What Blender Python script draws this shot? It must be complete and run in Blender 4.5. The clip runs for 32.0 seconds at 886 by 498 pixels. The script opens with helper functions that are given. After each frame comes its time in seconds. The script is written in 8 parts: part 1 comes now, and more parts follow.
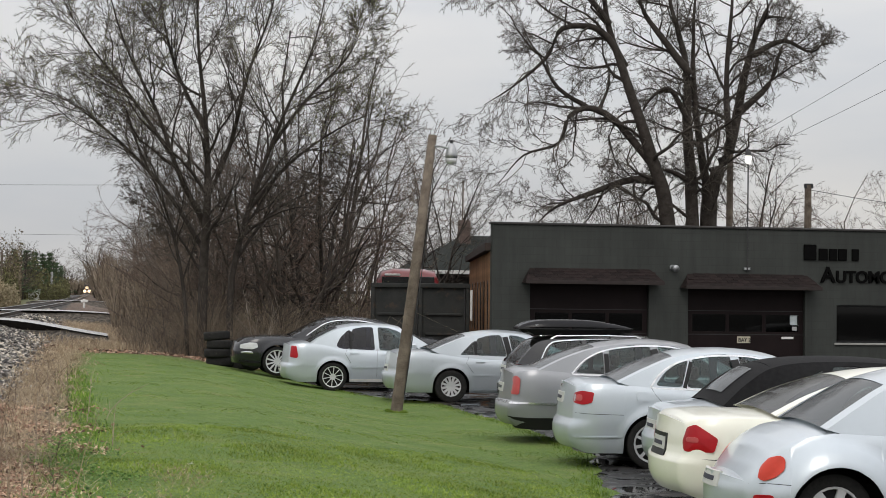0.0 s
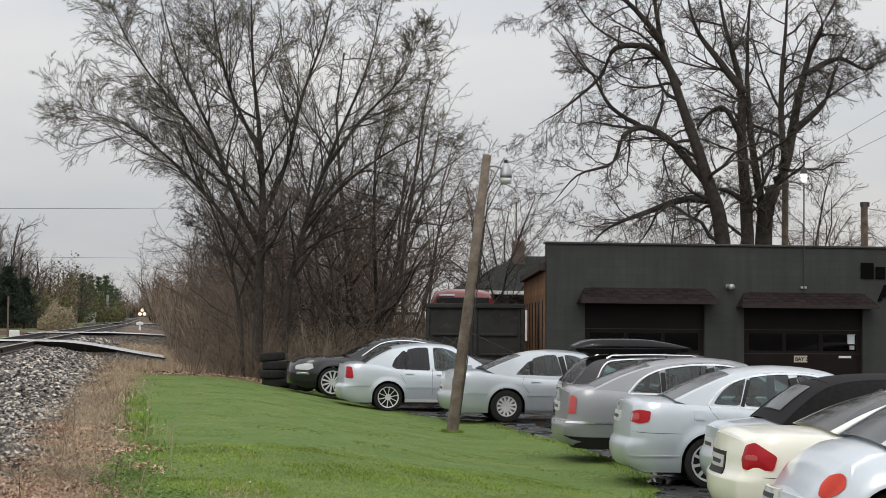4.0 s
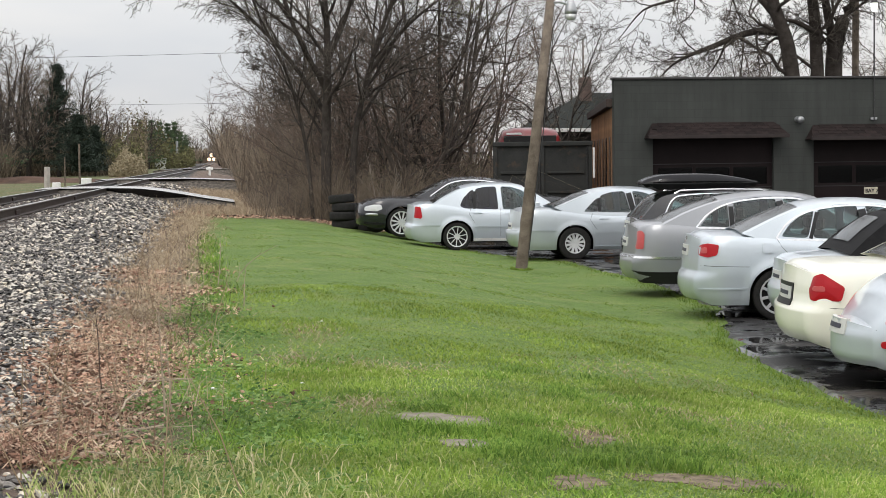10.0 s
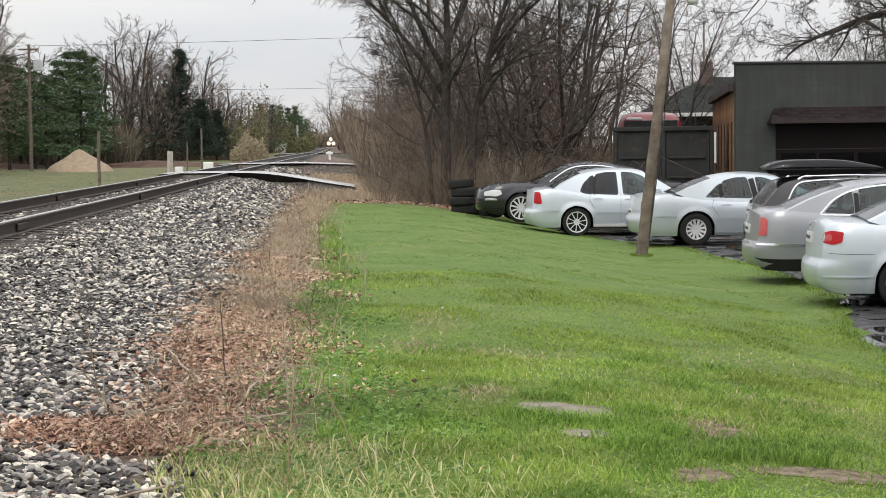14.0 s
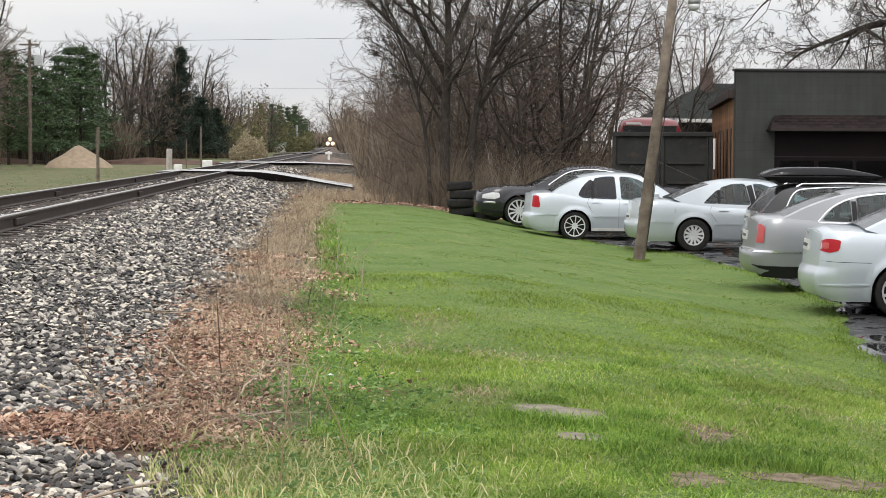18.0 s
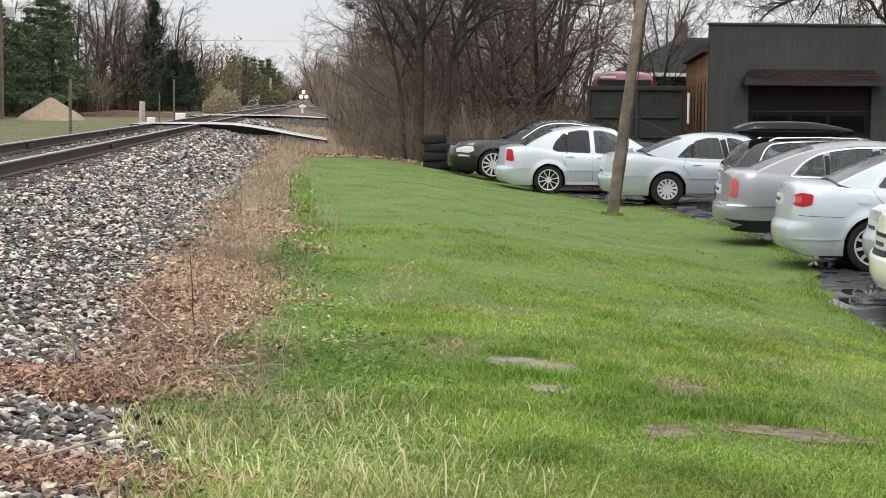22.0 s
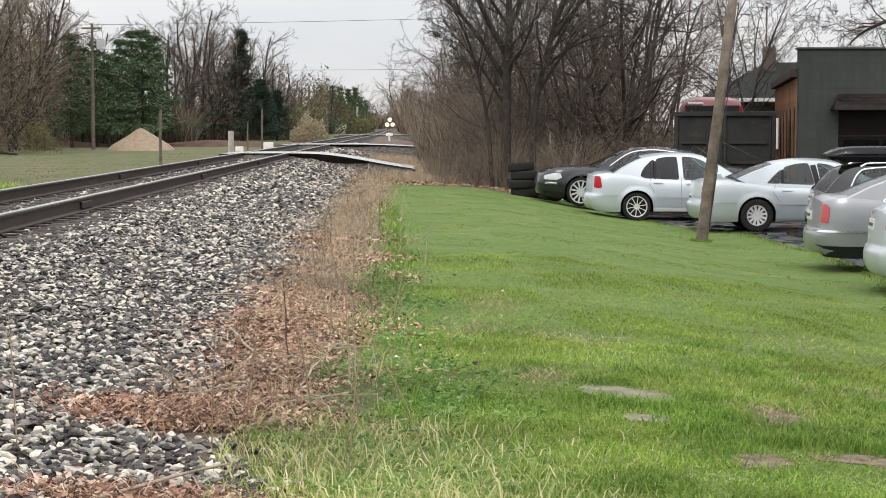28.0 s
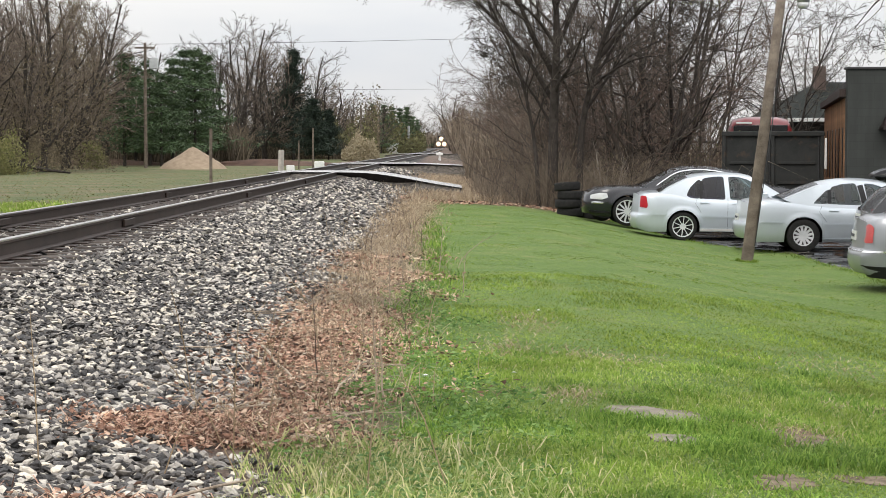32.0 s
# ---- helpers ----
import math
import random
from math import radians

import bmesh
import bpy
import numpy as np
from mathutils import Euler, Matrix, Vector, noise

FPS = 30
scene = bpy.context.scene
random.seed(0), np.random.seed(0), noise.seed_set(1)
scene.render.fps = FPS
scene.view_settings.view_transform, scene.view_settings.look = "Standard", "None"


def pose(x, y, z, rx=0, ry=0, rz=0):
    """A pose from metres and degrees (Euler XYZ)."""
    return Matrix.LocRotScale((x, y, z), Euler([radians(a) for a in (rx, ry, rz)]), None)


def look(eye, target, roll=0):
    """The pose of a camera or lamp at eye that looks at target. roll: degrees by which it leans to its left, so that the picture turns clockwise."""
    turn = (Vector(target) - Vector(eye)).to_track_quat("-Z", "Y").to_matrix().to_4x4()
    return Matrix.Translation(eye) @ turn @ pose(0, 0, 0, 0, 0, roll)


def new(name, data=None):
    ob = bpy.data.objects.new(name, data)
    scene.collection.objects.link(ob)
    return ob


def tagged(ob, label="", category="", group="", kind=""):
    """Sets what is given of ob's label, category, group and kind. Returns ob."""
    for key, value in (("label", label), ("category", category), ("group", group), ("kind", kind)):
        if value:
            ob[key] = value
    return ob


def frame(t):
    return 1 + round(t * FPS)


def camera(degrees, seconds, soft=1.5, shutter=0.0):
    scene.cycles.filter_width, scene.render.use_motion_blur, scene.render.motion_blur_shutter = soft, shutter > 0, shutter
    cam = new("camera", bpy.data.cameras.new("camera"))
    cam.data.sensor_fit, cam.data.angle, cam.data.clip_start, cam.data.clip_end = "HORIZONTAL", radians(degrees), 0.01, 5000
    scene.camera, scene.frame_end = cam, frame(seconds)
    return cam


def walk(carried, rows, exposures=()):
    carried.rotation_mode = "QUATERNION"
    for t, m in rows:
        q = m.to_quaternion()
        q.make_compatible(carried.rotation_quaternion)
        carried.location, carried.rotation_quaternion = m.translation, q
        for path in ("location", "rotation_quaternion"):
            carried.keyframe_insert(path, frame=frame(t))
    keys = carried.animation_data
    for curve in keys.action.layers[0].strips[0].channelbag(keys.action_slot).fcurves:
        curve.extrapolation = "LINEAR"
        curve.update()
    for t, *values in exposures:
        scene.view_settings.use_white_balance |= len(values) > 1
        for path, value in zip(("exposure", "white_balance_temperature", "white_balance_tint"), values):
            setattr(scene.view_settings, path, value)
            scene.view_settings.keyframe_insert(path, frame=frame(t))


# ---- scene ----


# ---------------------------------------------------------------- camera
cam = camera(28.0, 32.0, soft=0.65)
# seconds, eye x y z, yaw to the left, pitch up, roll
PATH = [
    (0, 0.032, 0.06, 2.121, -11.419, 1.539, 0.702),
    (0.5, 0.032, 0.066, 2.121, -11.429, 1.675, 0.561),
    (1, 0.028, 0.061, 2.121, -11.348, 1.686, 0.548),
    (1.5, 0.015, 0.02, 2.125, -11.253, 1.662, 0.587),
    (2, 0.015, 0.02, 2.132, -11.167, 1.888, 0.529),
    (2.5, 0.017, 0.036, 2.134, -11.018, 2.34, 0.53),
    (4.5, 0.001, 0.061, 2.082, -8.006, 2.034, 0.271),
    (5, 0.024, 0.052, 2.081, -5.393, 0.607, -0.016),
    (5.5, 0.001, 0.098, 2.097, -2.718, -0.988, -0.419),
    (6, -0.012, 0.016, 2.107, -0.881, -2.054, -0.71),
    (6.5, -0.022, -0.021, 2.107, -0.248, -2.611, -0.734),
    (7, -0.025, -0.008, 2.102, -0.863, -2.658, -0.633),
    (7.5, -0.021, 0.016, 2.091, -2.126, -2.511, -0.473),
    (8, -0.006, 0.028, 2.087, -3.625, -2.18, -0.543),
    (8.5, 0.001, 0.015, 2.072, -5.121, -1.965, -0.558),
    (9, 0.002, 0.006, 2.071, -6.202, -1.946, -0.598),
    (9.5, -0, -0.004, 2.068, -6.998, -2.285, -0.616),
    (10, 0.011, -0.02, 2.078, -7.478, -2.94, -0.715),
    (10.5, 0.003, -0.003, 2.08, -7.883, -3.406, -0.724),
    (11, -0.013, -0.017, 2.087, -7.684, -3.849, -0.879),
    (11.5, -0.029, -0.011, 2.108, -7.104, -3.819, -0.944),
    (12, -0.022, -0.015, 2.107, -6.158, -3.555, -0.934),
    (12.5, -0.009, 0.001, 2.096, -5.207, -3.256, -0.847),
    (13, -0.003, 0.018, 2.101, -4.388, -3.241, -0.927),
    (13.5, -0.008, 0.011, 2.104, -3.833, -3.359, -0.916),
    (15.5, -0.005, 0.012, 2.101, -3.484, -3.435, -0.528),
    (16, -0.004, 0.019, 2.098, -3.706, -3.342, -0.255),
    (16.5, -0.005, 0.002, 2.1, -3.965, -3.33, -0.058),
    (17, -0.005, -0.021, 2.099, -4.093, -3.366, 0.104),
    (17.5, -0.007, -0.022, 2.096, -4.032, -3.386, 0.247),
    (18, -0.007, -0.007, 2.099, -3.728, -3.339, 0.215),
    (18.5, -0.013, 0.004, 2.097, -3.401, -3.226, 0.184),
    (19, -0.018, 0.005, 2.101, -3.153, -3.149, 0.177),
    (19.5, -0.019, -0.005, 2.099, -3.061, -3.188, 0.212),
    (20, -0.019, -0.019, 2.103, -3.106, -3.394, 0.254),
    (20.5, -0.017, -0.036, 2.104, -3.191, -3.749, 0.303),
    (21, -0.02, -0.025, 2.098, -3.459, -4.173, 0.36),
    (21.5, -0.018, -0.01, 2.093, -3.956, -4.571, 0.465),
    (22, -0.005, -0.005, 2.094, -4.58, -4.825, 0.393),
    (22.5, 0.003, 0.003, 2.094, -5.165, -4.901, 0.3),
    (23, 0.005, 0.011, 2.095, -5.434, -4.898, 0.133),
    (23.5, -0.002, 0.004, 2.095, -5.281, -4.873, -0.069),
    (24, -0.001, 0.005, 2.091, -4.718, -4.868, -0.2),
    (24.5, -0.011, 0.016, 2.093, -4.013, -4.897, -0.328),
    (25, -0.019, -0.002, 2.096, -3.466, -4.906, -0.358),
    (25.5, -0.021, -0.02, 2.1, -3.126, -4.967, -0.401),
    (27.5, -0.032, -0.031, 2.101, -2.284, -4.581, -0.113),
    (28, -0.037, -0.031, 2.109, -1.774, -3.957, -0.119),
    (28.5, -0.042, -0.038, 2.112, -1.331, -3.295, -0.317),
    (29, -0.034, -0.037, 2.11, -0.781, -2.842, -0.649),
    (29.5, 0.021, -0.03, 2.101, -0.149, -2.794, -0.91),
    (30, 0.104, -0.084, 2.106, 0.395, -2.996, -0.889),
    (30.5, 0.135, -0.059, 2.096, 0.579, -3.194, -0.745),
    (31, 0.128, -0.051, 2.1, 0.576, -3.442, -0.475),
    (31.5, 0.113, -0.031, 2.098, 0.268, -3.471, -0.195),
    (32, 0.1, -0.041, 2.104, -0.109, -3.331, -0),
]


def eye_pose(x, y, z, yaw, pitch, roll):
    return pose(x, y, z) @ pose(0, 0, 0, 0, 0, yaw) @ pose(0, 0, 0, 90 + pitch) @ pose(0, 0, 0, 0, 0, roll)


walk(cam, [(r[0], eye_pose(*r[1:])) for r in PATH],
     exposures=[(0, -0.38), (2.5, -0.38), (4.5, -0.33), (5.5, -0.12), (7, 0.0), (9, -0.08), (11, 0.06), (13, 0.05), (16, 0.07), (20, 0.06), (22, 0.12), (25, 0.12), (28, 0.12), (32, 0.14)])

# ---------------------------------------------------------------- light: overcast spring sky, weak broad sun
world = bpy.data.worlds.new("world")
scene.world = world
world.use_nodes = True
wt = world.node_tree
wt.nodes.clear()
w_out = wt.nodes.new("ShaderNodeOutputWorld")
w_bg = wt.nodes.new("ShaderNodeBackground")
w_sky = wt.nodes.new("ShaderNodeTexSky")
w_sky.sky_type = "NISHITA"
w_sky.sun_disc = False
w_sky.sun_elevation = radians(42)
w_sky.sun_rotation = radians(200)
w_sky.dust_density = 3.0
w_co = wt.nodes.new("ShaderNodeTexCoord")
w_map = wt.nodes.new("ShaderNodeMapping")
w_map.inputs["Scale"].default_value = (1.6, 1.6, 7.0)
w_noise = wt.nodes.new("ShaderNodeTexNoise")
w_noise.inputs["Scale"].default_value = 1.7
w_noise.inputs["Detail"].default_value = 5.0
w_noise.inputs["Roughness"].default_value = 0.5
w_ramp = wt.nodes.new("ShaderNodeValToRGB")
w_ramp.color_ramp.elements[0].position = 0.36
w_ramp.color_ramp.elements[0].color = (6.85, 7.0, 7.3, 1)
w_ramp.color_ramp.elements[1].position = 0.62
w_ramp.color_ramp.elements[1].color = (8.4, 8.2, 8.0, 1)
w_mix = wt.nodes.new("ShaderNodeMix")
w_mix.data_type = "RGBA"
w_mix.inputs["Factor"].default_value = 0.9
w_bg.inputs["Strength"].default_value = 0.1
wt.links.new(w_co.outputs["Generated"], w_map.inputs["Vector"])
wt.links.new(w_map.outputs["Vector"], w_noise.inputs["Vector"])
wt.links.new(w_noise.outputs["Fac"], w_ramp.inputs["Fac"])
wt.links.new(w_sky.outputs["Color"], w_mix.inputs["A"])
wt.links.new(w_ramp.outputs["Color"], w_mix.inputs["B"])
# an overcast sky is about three times as bright overhead as at the horizon
w_sep = wt.nodes.new("ShaderNodeSeparateXYZ")
w_up = wt.nodes.new("ShaderNodeMath")
w_up.operation, w_up.use_clamp = "MULTIPLY", True
w_up.inputs[1].default_value = 1.0
w_lum = wt.nodes.new("ShaderNodeMath")
w_lum.operation = "MULTIPLY_ADD"
w_lum.inputs[1].default_value = 2.0
w_lum.inputs[2].default_value = 1.0
w_scale = wt.nodes.new("ShaderNodeVectorMath")
w_scale.operation = "SCALE"
wt.links.new(w_co.outputs["Generated"], w_sep.inputs["Vector"])
wt.links.new(w_sep.outputs["Z"], w_up.inputs[0])
wt.links.new(w_up.outputs["Value"], w_lum.inputs[0])
wt.links.new(w_mix.outputs["Result"], w_scale.inputs[0])
wt.links.new(w_lum.outputs["Value"], w_scale.inputs["Scale"])
wt.links.new(w_scale.outputs["Vector"], w_bg.inputs["Color"])
wt.links.new(w_bg.outputs["Background"], w_out.inputs["Surface"])
sun = new("sun", bpy.data.lights.new("sun", "SUN"))
sun.data.energy = 0.9
sun.data.angle = radians(25)
sun.data.color = (1.0, 0.96, 0.9)
sun.matrix_world = look((-20, -40, 45), (0, 0, 0))


# ---------------------------------------------------------------- materials
class Nodes:
    """A small hand for building node materials."""

    def __init__(self, name):
        self.mat = bpy.data.materials.new(name)
        self.mat.use_nodes = True
        self.t = self.mat.node_tree
        self.b = self.t.nodes["Principled BSDF"]

    def n(self, kind, **sets):
        node = self.t.nodes.new(kind)
        for key, value in sets.items():
            node.inputs[key.replace("_", " ")].default_value = value
        return node

    def link(self, a, b):
        self.t.links.new(a, b)

    def coord(self):
        return self.t.nodes.new("ShaderNodeTexCoord").outputs["Object"]

    def noise(self, scale, detail=4.0, rough=0.55, vec=None):
        node = self.n("ShaderNodeTexNoise", Scale=scale, Detail=detail, Roughness=rough)
        self.link(vec if vec is not None else self.coord(), node.inputs["Vector"])
        return node.outputs["Fac"]

    def ramp(self, fac, stops):
        node = self.t.nodes.new("ShaderNodeValToRGB")
        while len(node.color_ramp.elements) < len(stops):
            node.color_ramp.elements.new(0.5)
        for e, (p, c) in zip(node.color_ramp.elements, stops):
            e.position, e.color = p, (*c, 1)
        self.link(fac, node.inputs["Fac"])
        return node.outputs["Color"]

    def mix(self, fac, a, b, how="MIX"):
        node = self.t.nodes.new("ShaderNodeMix")
        node.data_type, node.blend_type = "RGBA", how
        for key, value in (("Factor", fac), ("A", a), ("B", b)):
            slot = node.inputs[key]
            if isinstance(value, (int, float)):
                slot.default_value = value
            elif isinstance(value, tuple):
                slot.default_value = (*value, 1)
            else:
                self.link(value, slot)
        return node.outputs["Result"]

    def math(self, how, a, b=0.0):
        node = self.t.nodes.new("ShaderNodeMath")
        node.operation = how
        for k, value in enumerate((a, b)):
            if isinstance(value, (int, float)):
                node.inputs[k].default_value = value
            else:
                self.link(value, node.inputs[k])
        return node.outputs["Value"]

    def bump(self, height, strength=0.4, distance=0.01):
        node = self.n("ShaderNodeBump", Strength=strength, Distance=distance)
        self.link(height, node.inputs["Height"])
        self.link(node.outputs["Normal"], self.b.inputs["Normal"])

    def set(self, colour=None, rough=None, metal=None, **more):
        for key, value in (("Base Color", colour), ("Roughness", rough), ("Metallic", metal)):
            if value is None:
                continue
            if isinstance(value, tuple):
                self.b.inputs[key].default_value = (*value, 1)
            elif isinstance(value, (int, float)):
                self.b.inputs[key].default_value = value
            else:
                self.link(value, self.b.inputs[key])
        for key, value in more.items():
            self.b.inputs[key.replace("_", " ")].default_value = value
        return self.mat


def worn(name, a, b, scale=6.0, rough=0.7, metal=0.0, bump=0.25, fine=60.0, dist=0.004, spots=None, island=0.0, rand=0.0, shine=None):
    """A surface between two colours at two scales, with fine relief."""
    k = Nodes(name)
    big, small = k.noise(scale, 5), k.noise(fine, 3)
    both = k.math("ADD", k.math("MULTIPLY", big, 0.65), k.math("MULTIPLY", small, 0.35))
    col = k.ramp(both, [(0.35, a), (0.65, b)])
    if spots:
        s = k.noise(scale * 2.3, 6, 0.7)
        col = k.mix(k.ramp(s, [(0.56, (0, 0, 0)), (0.66, (1, 1, 1))]), col, spots)
    if island:
        g = k.t.nodes.new("ShaderNodeNewGeometry").outputs["Random Per Island"]
        col = k.mix(1.0, col, k.ramp(g, [(0.0, (1 - island,) * 3), (1.0, (1 + island,) * 3)]), "MULTIPLY")
    if rand:
        g = k.t.nodes.new("ShaderNodeObjectInfo").outputs["Random"]
        col = k.mix(1.0, col, k.ramp(g, [(0.0, (1 - rand,) * 3), (1.0, (1 + rand,) * 3)]), "MULTIPLY")
    if bump:
        k.bump(both, bump, dist)
    return k.set(col, rough, metal, Specular_IOR_Level=shine if shine is not None else 0.18 if rough > 0.7 else 0.4)


def plain(name, colour, rough=0.5, metal=0.0, **more):
    k = Nodes(name)
    c = k.ramp(k.noise(9.0, 4), [(0.3, tuple(v * 0.9 for v in colour)), (0.7, tuple(min(1, v * 1.08) for v in colour))])
    return k.set(c, rough, metal, **more)


def paint(name, colour, metal=0.0, rough=0.32, coat=0.75):
    """Car paint, wet from the rain, with a little road dust low down in noise."""
    k = Nodes(name)
    n = k.noise(3.0, 6, 0.65)
    c = k.mix(k.ramp(n, [(0.45, (0, 0, 0)), (0.8, (0.35, 0.35, 0.35))]), colour, tuple(v * 0.8 + 0.015 for v in colour))
    k.bump(k.noise(500.0, 2), 0.02, 0.001)
    return k.set(c, rough, metal, Coat_Weight=coat, Coat_Roughness=0.06)


def glass(name, tint=(0.16, 0.17, 0.18), gloss=0.7, rough=0.03):
    k = Nodes(name)
    t = k.t.nodes.new("ShaderNodeBsdfTransparent")
    t.inputs["Color"].default_value = (*tint, 1)
    g = k.t.nodes.new("ShaderNodeBsdfGlossy")
    g.inputs["Roughness"].default_value = rough
    f = k.t.nodes.new("ShaderNodeFresnel")
    f.inputs["IOR"].default_value = 1.5
    m = k.t.nodes.new("ShaderNodeMixShader")
    k.link(k.math("ADD", k.math("MULTIPLY", f.outputs["Fac"], gloss), 0.01), m.inputs["Fac"])
    k.link(t.outputs["BSDF"], m.inputs[1])
    k.link(g.outputs["BSDF"], m.inputs[2])
    k.link(m.outputs["Shader"], k.t.nodes["Material Output"].inputs["Surface"])
    return k.mat


def glow(name, colour, strength):
    k = Nodes(name)
    k.b.inputs["Emission Color"].default_value = (*colour, 1)
    k.b.inputs["Emission Strength"].default_value = strength
    return k.set((0.8, 0.8, 0.75), 0.3)


M_STEEL = worn("rail_steel", (0.035, 0.027, 0.023), (0.07, 0.05, 0.042), 3, 0.55, 0.4, 0.2)
M_RAILTOP = worn("rail_head", (0.32, 0.31, 0.3), (0.5, 0.49, 0.47), 3, 0.28, 0.9, 0.05)
M_TIE = worn("creosote_wood", (0.035, 0.028, 0.024), (0.1, 0.085, 0.075), 4, 0.85, 0, 0.6, 40, 0.01, None, 0, 0.3)


def stone_material():
    k = Nodes("ballast_stone")
    g = k.t.nodes.new("ShaderNodeNewGeometry").outputs["Random Per Island"]
    c = k.ramp(g, [(0.0, (0.012, 0.011, 0.011)), (0.35, (0.045, 0.04, 0.037)), (0.52, (0.135, 0.121, 0.108)), (0.72, (0.31, 0.285, 0.25)), (0.88, (0.53, 0.49, 0.425)), (1.0, (0.68, 0.6, 0.48))])
    n = k.noise(60, 5)
    c = k.mix(1.0, c, k.ramp(n, [(0.3, (0.7, 0.7, 0.7)), (0.7, (1.2, 1.2, 1.2))]), "MULTIPLY")
    k.bump(n, 0.9, 0.008)
    return k.set(c, 0.6)


M_STONE = stone_material()
M_DOOR = worn("brown_door_paint", (0.0085, 0.005, 0.0052), (0.014, 0.0085, 0.0088), 2, 0.6, 0, 0.1, shine=0.15)
M_SHINGLE = worn("brown_shingle", (0.0085, 0.0055, 0.0053), (0.021, 0.0145, 0.0135), 8, 0.85, 0, 0.5, 90, 0.005, None, 0, 0.35)
M_BLACK = plain("black_plastic", (0.012, 0.012, 0.013), 0.45, 0.0, Specular_IOR_Level=0.25)
M_DARK = worn("dark_metal", (0.03, 0.03, 0.032), (0.05, 0.05, 0.05), 5, 0.5, 0.3)
M_WHITE = worn("white_paint", (0.62, 0.62, 0.6), (0.78, 0.78, 0.76), 3, 0.5, 0, 0.1)
M_GALV = worn("galvanised", (0.3, 0.31, 0.32), (0.45, 0.46, 0.47), 8, 0.45, 0.7, 0.1)
M_POLE = worn("weathered_wood", (0.075, 0.06, 0.048), (0.2, 0.165, 0.132), 5, 0.9, 0, 0.7, 70, 0.01)
M_RUST = worn("rusty_cladding", (0.15, 0.07, 0.028), (0.27, 0.135, 0.06), 2.5, 0.85, 0, 0.4, 40, 0.006, (0.1, 0.05, 0.03))
M_CONT = worn("dark_container_paint", (0.022, 0.0235, 0.0225), (0.042, 0.043, 0.041), 2, 0.6, 0.1, 0.2, 40, 0.004, (0.06, 0.045, 0.035), shine=0.15)
M_GLASS = glass("window_glass", (0.12, 0.125, 0.13), 0.4)
M_CARGLASS = glass("car_glass", (0.42, 0.53, 0.52), 1.2, 0.04)
M_BACKGLASS = glass("car_rear_glass", (0.2, 0.25, 0.245), 1.1, 0.14)
M_TINT = glass("tinted_glass", (0.1, 0.1, 0.11), 0.9, 0.12)
M_DARKGLASS = glass("dark_side_glass", (0.12, 0.11, 0.19), 0.9, 0.05)
M_BARK = worn("grey_bark", (0.05, 0.042, 0.036), (0.125, 0.106, 0.09), 7, 0.95, 0, 0.8, 60, 0.02)
M_TWIG = worn("brown_twigs", (0.085, 0.068, 0.053), (0.21, 0.17, 0.135), 3, 0.95, 0, 0, 30, 0.01, None, 0.3)
M_BARK_DARK = worn("dark_bark", (0.026, 0.022, 0.019), (0.068, 0.058, 0.051), 6, 0.95, 0, 0.8, 50, 0.02)


def box_bm(bm, x0, x1, y0, y1, z0, z1, bevel=0.0):
    """A box with optional bevelled edges, added to bm."""
    if bevel <= 0:
        v = [bm.verts.new((x, y, z)) for x in (x0, x1) for y in (y0, y1) for z in (z0, z1)]
        for f in ((0, 1, 3, 2), (4, 6, 7, 5), (0, 4, 5, 1), (2, 3, 7, 6), (0, 2, 6, 4), (1, 5, 7, 3)):
            bm.faces.new([v[i] for i in f])
        return bm
    b = bevel
    ring = [(x0 + b, y0), (x1 - b, y0), (x1, y0 + b), (x1, y1 - b), (x1 - b, y1), (x0 + b, y1), (x0, y1 - b), (x0, y0 + b)]
    cx, cy = (x0 + x1) / 2, (y0 + y1) / 2
    kx, ky = 1 - 2 * b / max(x1 - x0, 1e-6), 1 - 2 * b / max(y1 - y0, 1e-6)
    rows = []
    for z, s in ((z0, 1), (z0 + b, 0), (z1 - b, 0), (z1, 1)):
        rows.append([bm.verts.new((cx + (x - cx) * (kx if s else 1), cy + (y - cy) * (ky if s else 1), z)) for x, y in ring])
    for a, c in zip(rows, rows[1:]):
        for i in range(8):
            bm.faces.new((a[i], a[(i + 1) % 8], c[(i + 1) % 8], c[i]))
    bm.faces.new(rows[0][::-1])
    bm.faces.new(rows[-1])
    return bm


def box(x0, x1, y0, y1, z0, z1, bevel=0.0):
    return box_bm(bmesh.new(), x0, x1, y0, y1, z0, z1, bevel)


def tube_bm(bm, pts, radii, sides=8, caps=True):
    """A tapered tube along points."""
    pts = [Vector(p) for p in pts]
    rows = []
    for i, p in enumerate(pts):
        d = (pts[min(i + 1, len(pts) - 1)] - pts[max(i - 1, 0)]).normalized()
        side = d.cross(Vector((0, 0, 1)) if abs(d.z) < 0.9 else Vector((1, 0, 0))).normalized()
        up = side.cross(d)
        r = radii[i] if isinstance(radii, (list, tuple)) else radii
        rows.append([bm.verts.new(p + r * (math.cos(a) * side + math.sin(a) * up)) for a in [2 * math.pi * k / sides for k in range(sides)]])
    for a, c in zip(rows, rows[1:]):
        for k in range(sides):
            bm.faces.new((a[k], a[(k + 1) % sides], c[(k + 1) % sides], c[k]))
    if caps:
        bm.faces.new(rows[0][::-1])
        bm.faces.new(rows[-1])
    return bm


def tube(pts, radii, sides=8):
    return tube_bm(bmesh.new(), pts, radii, sides)


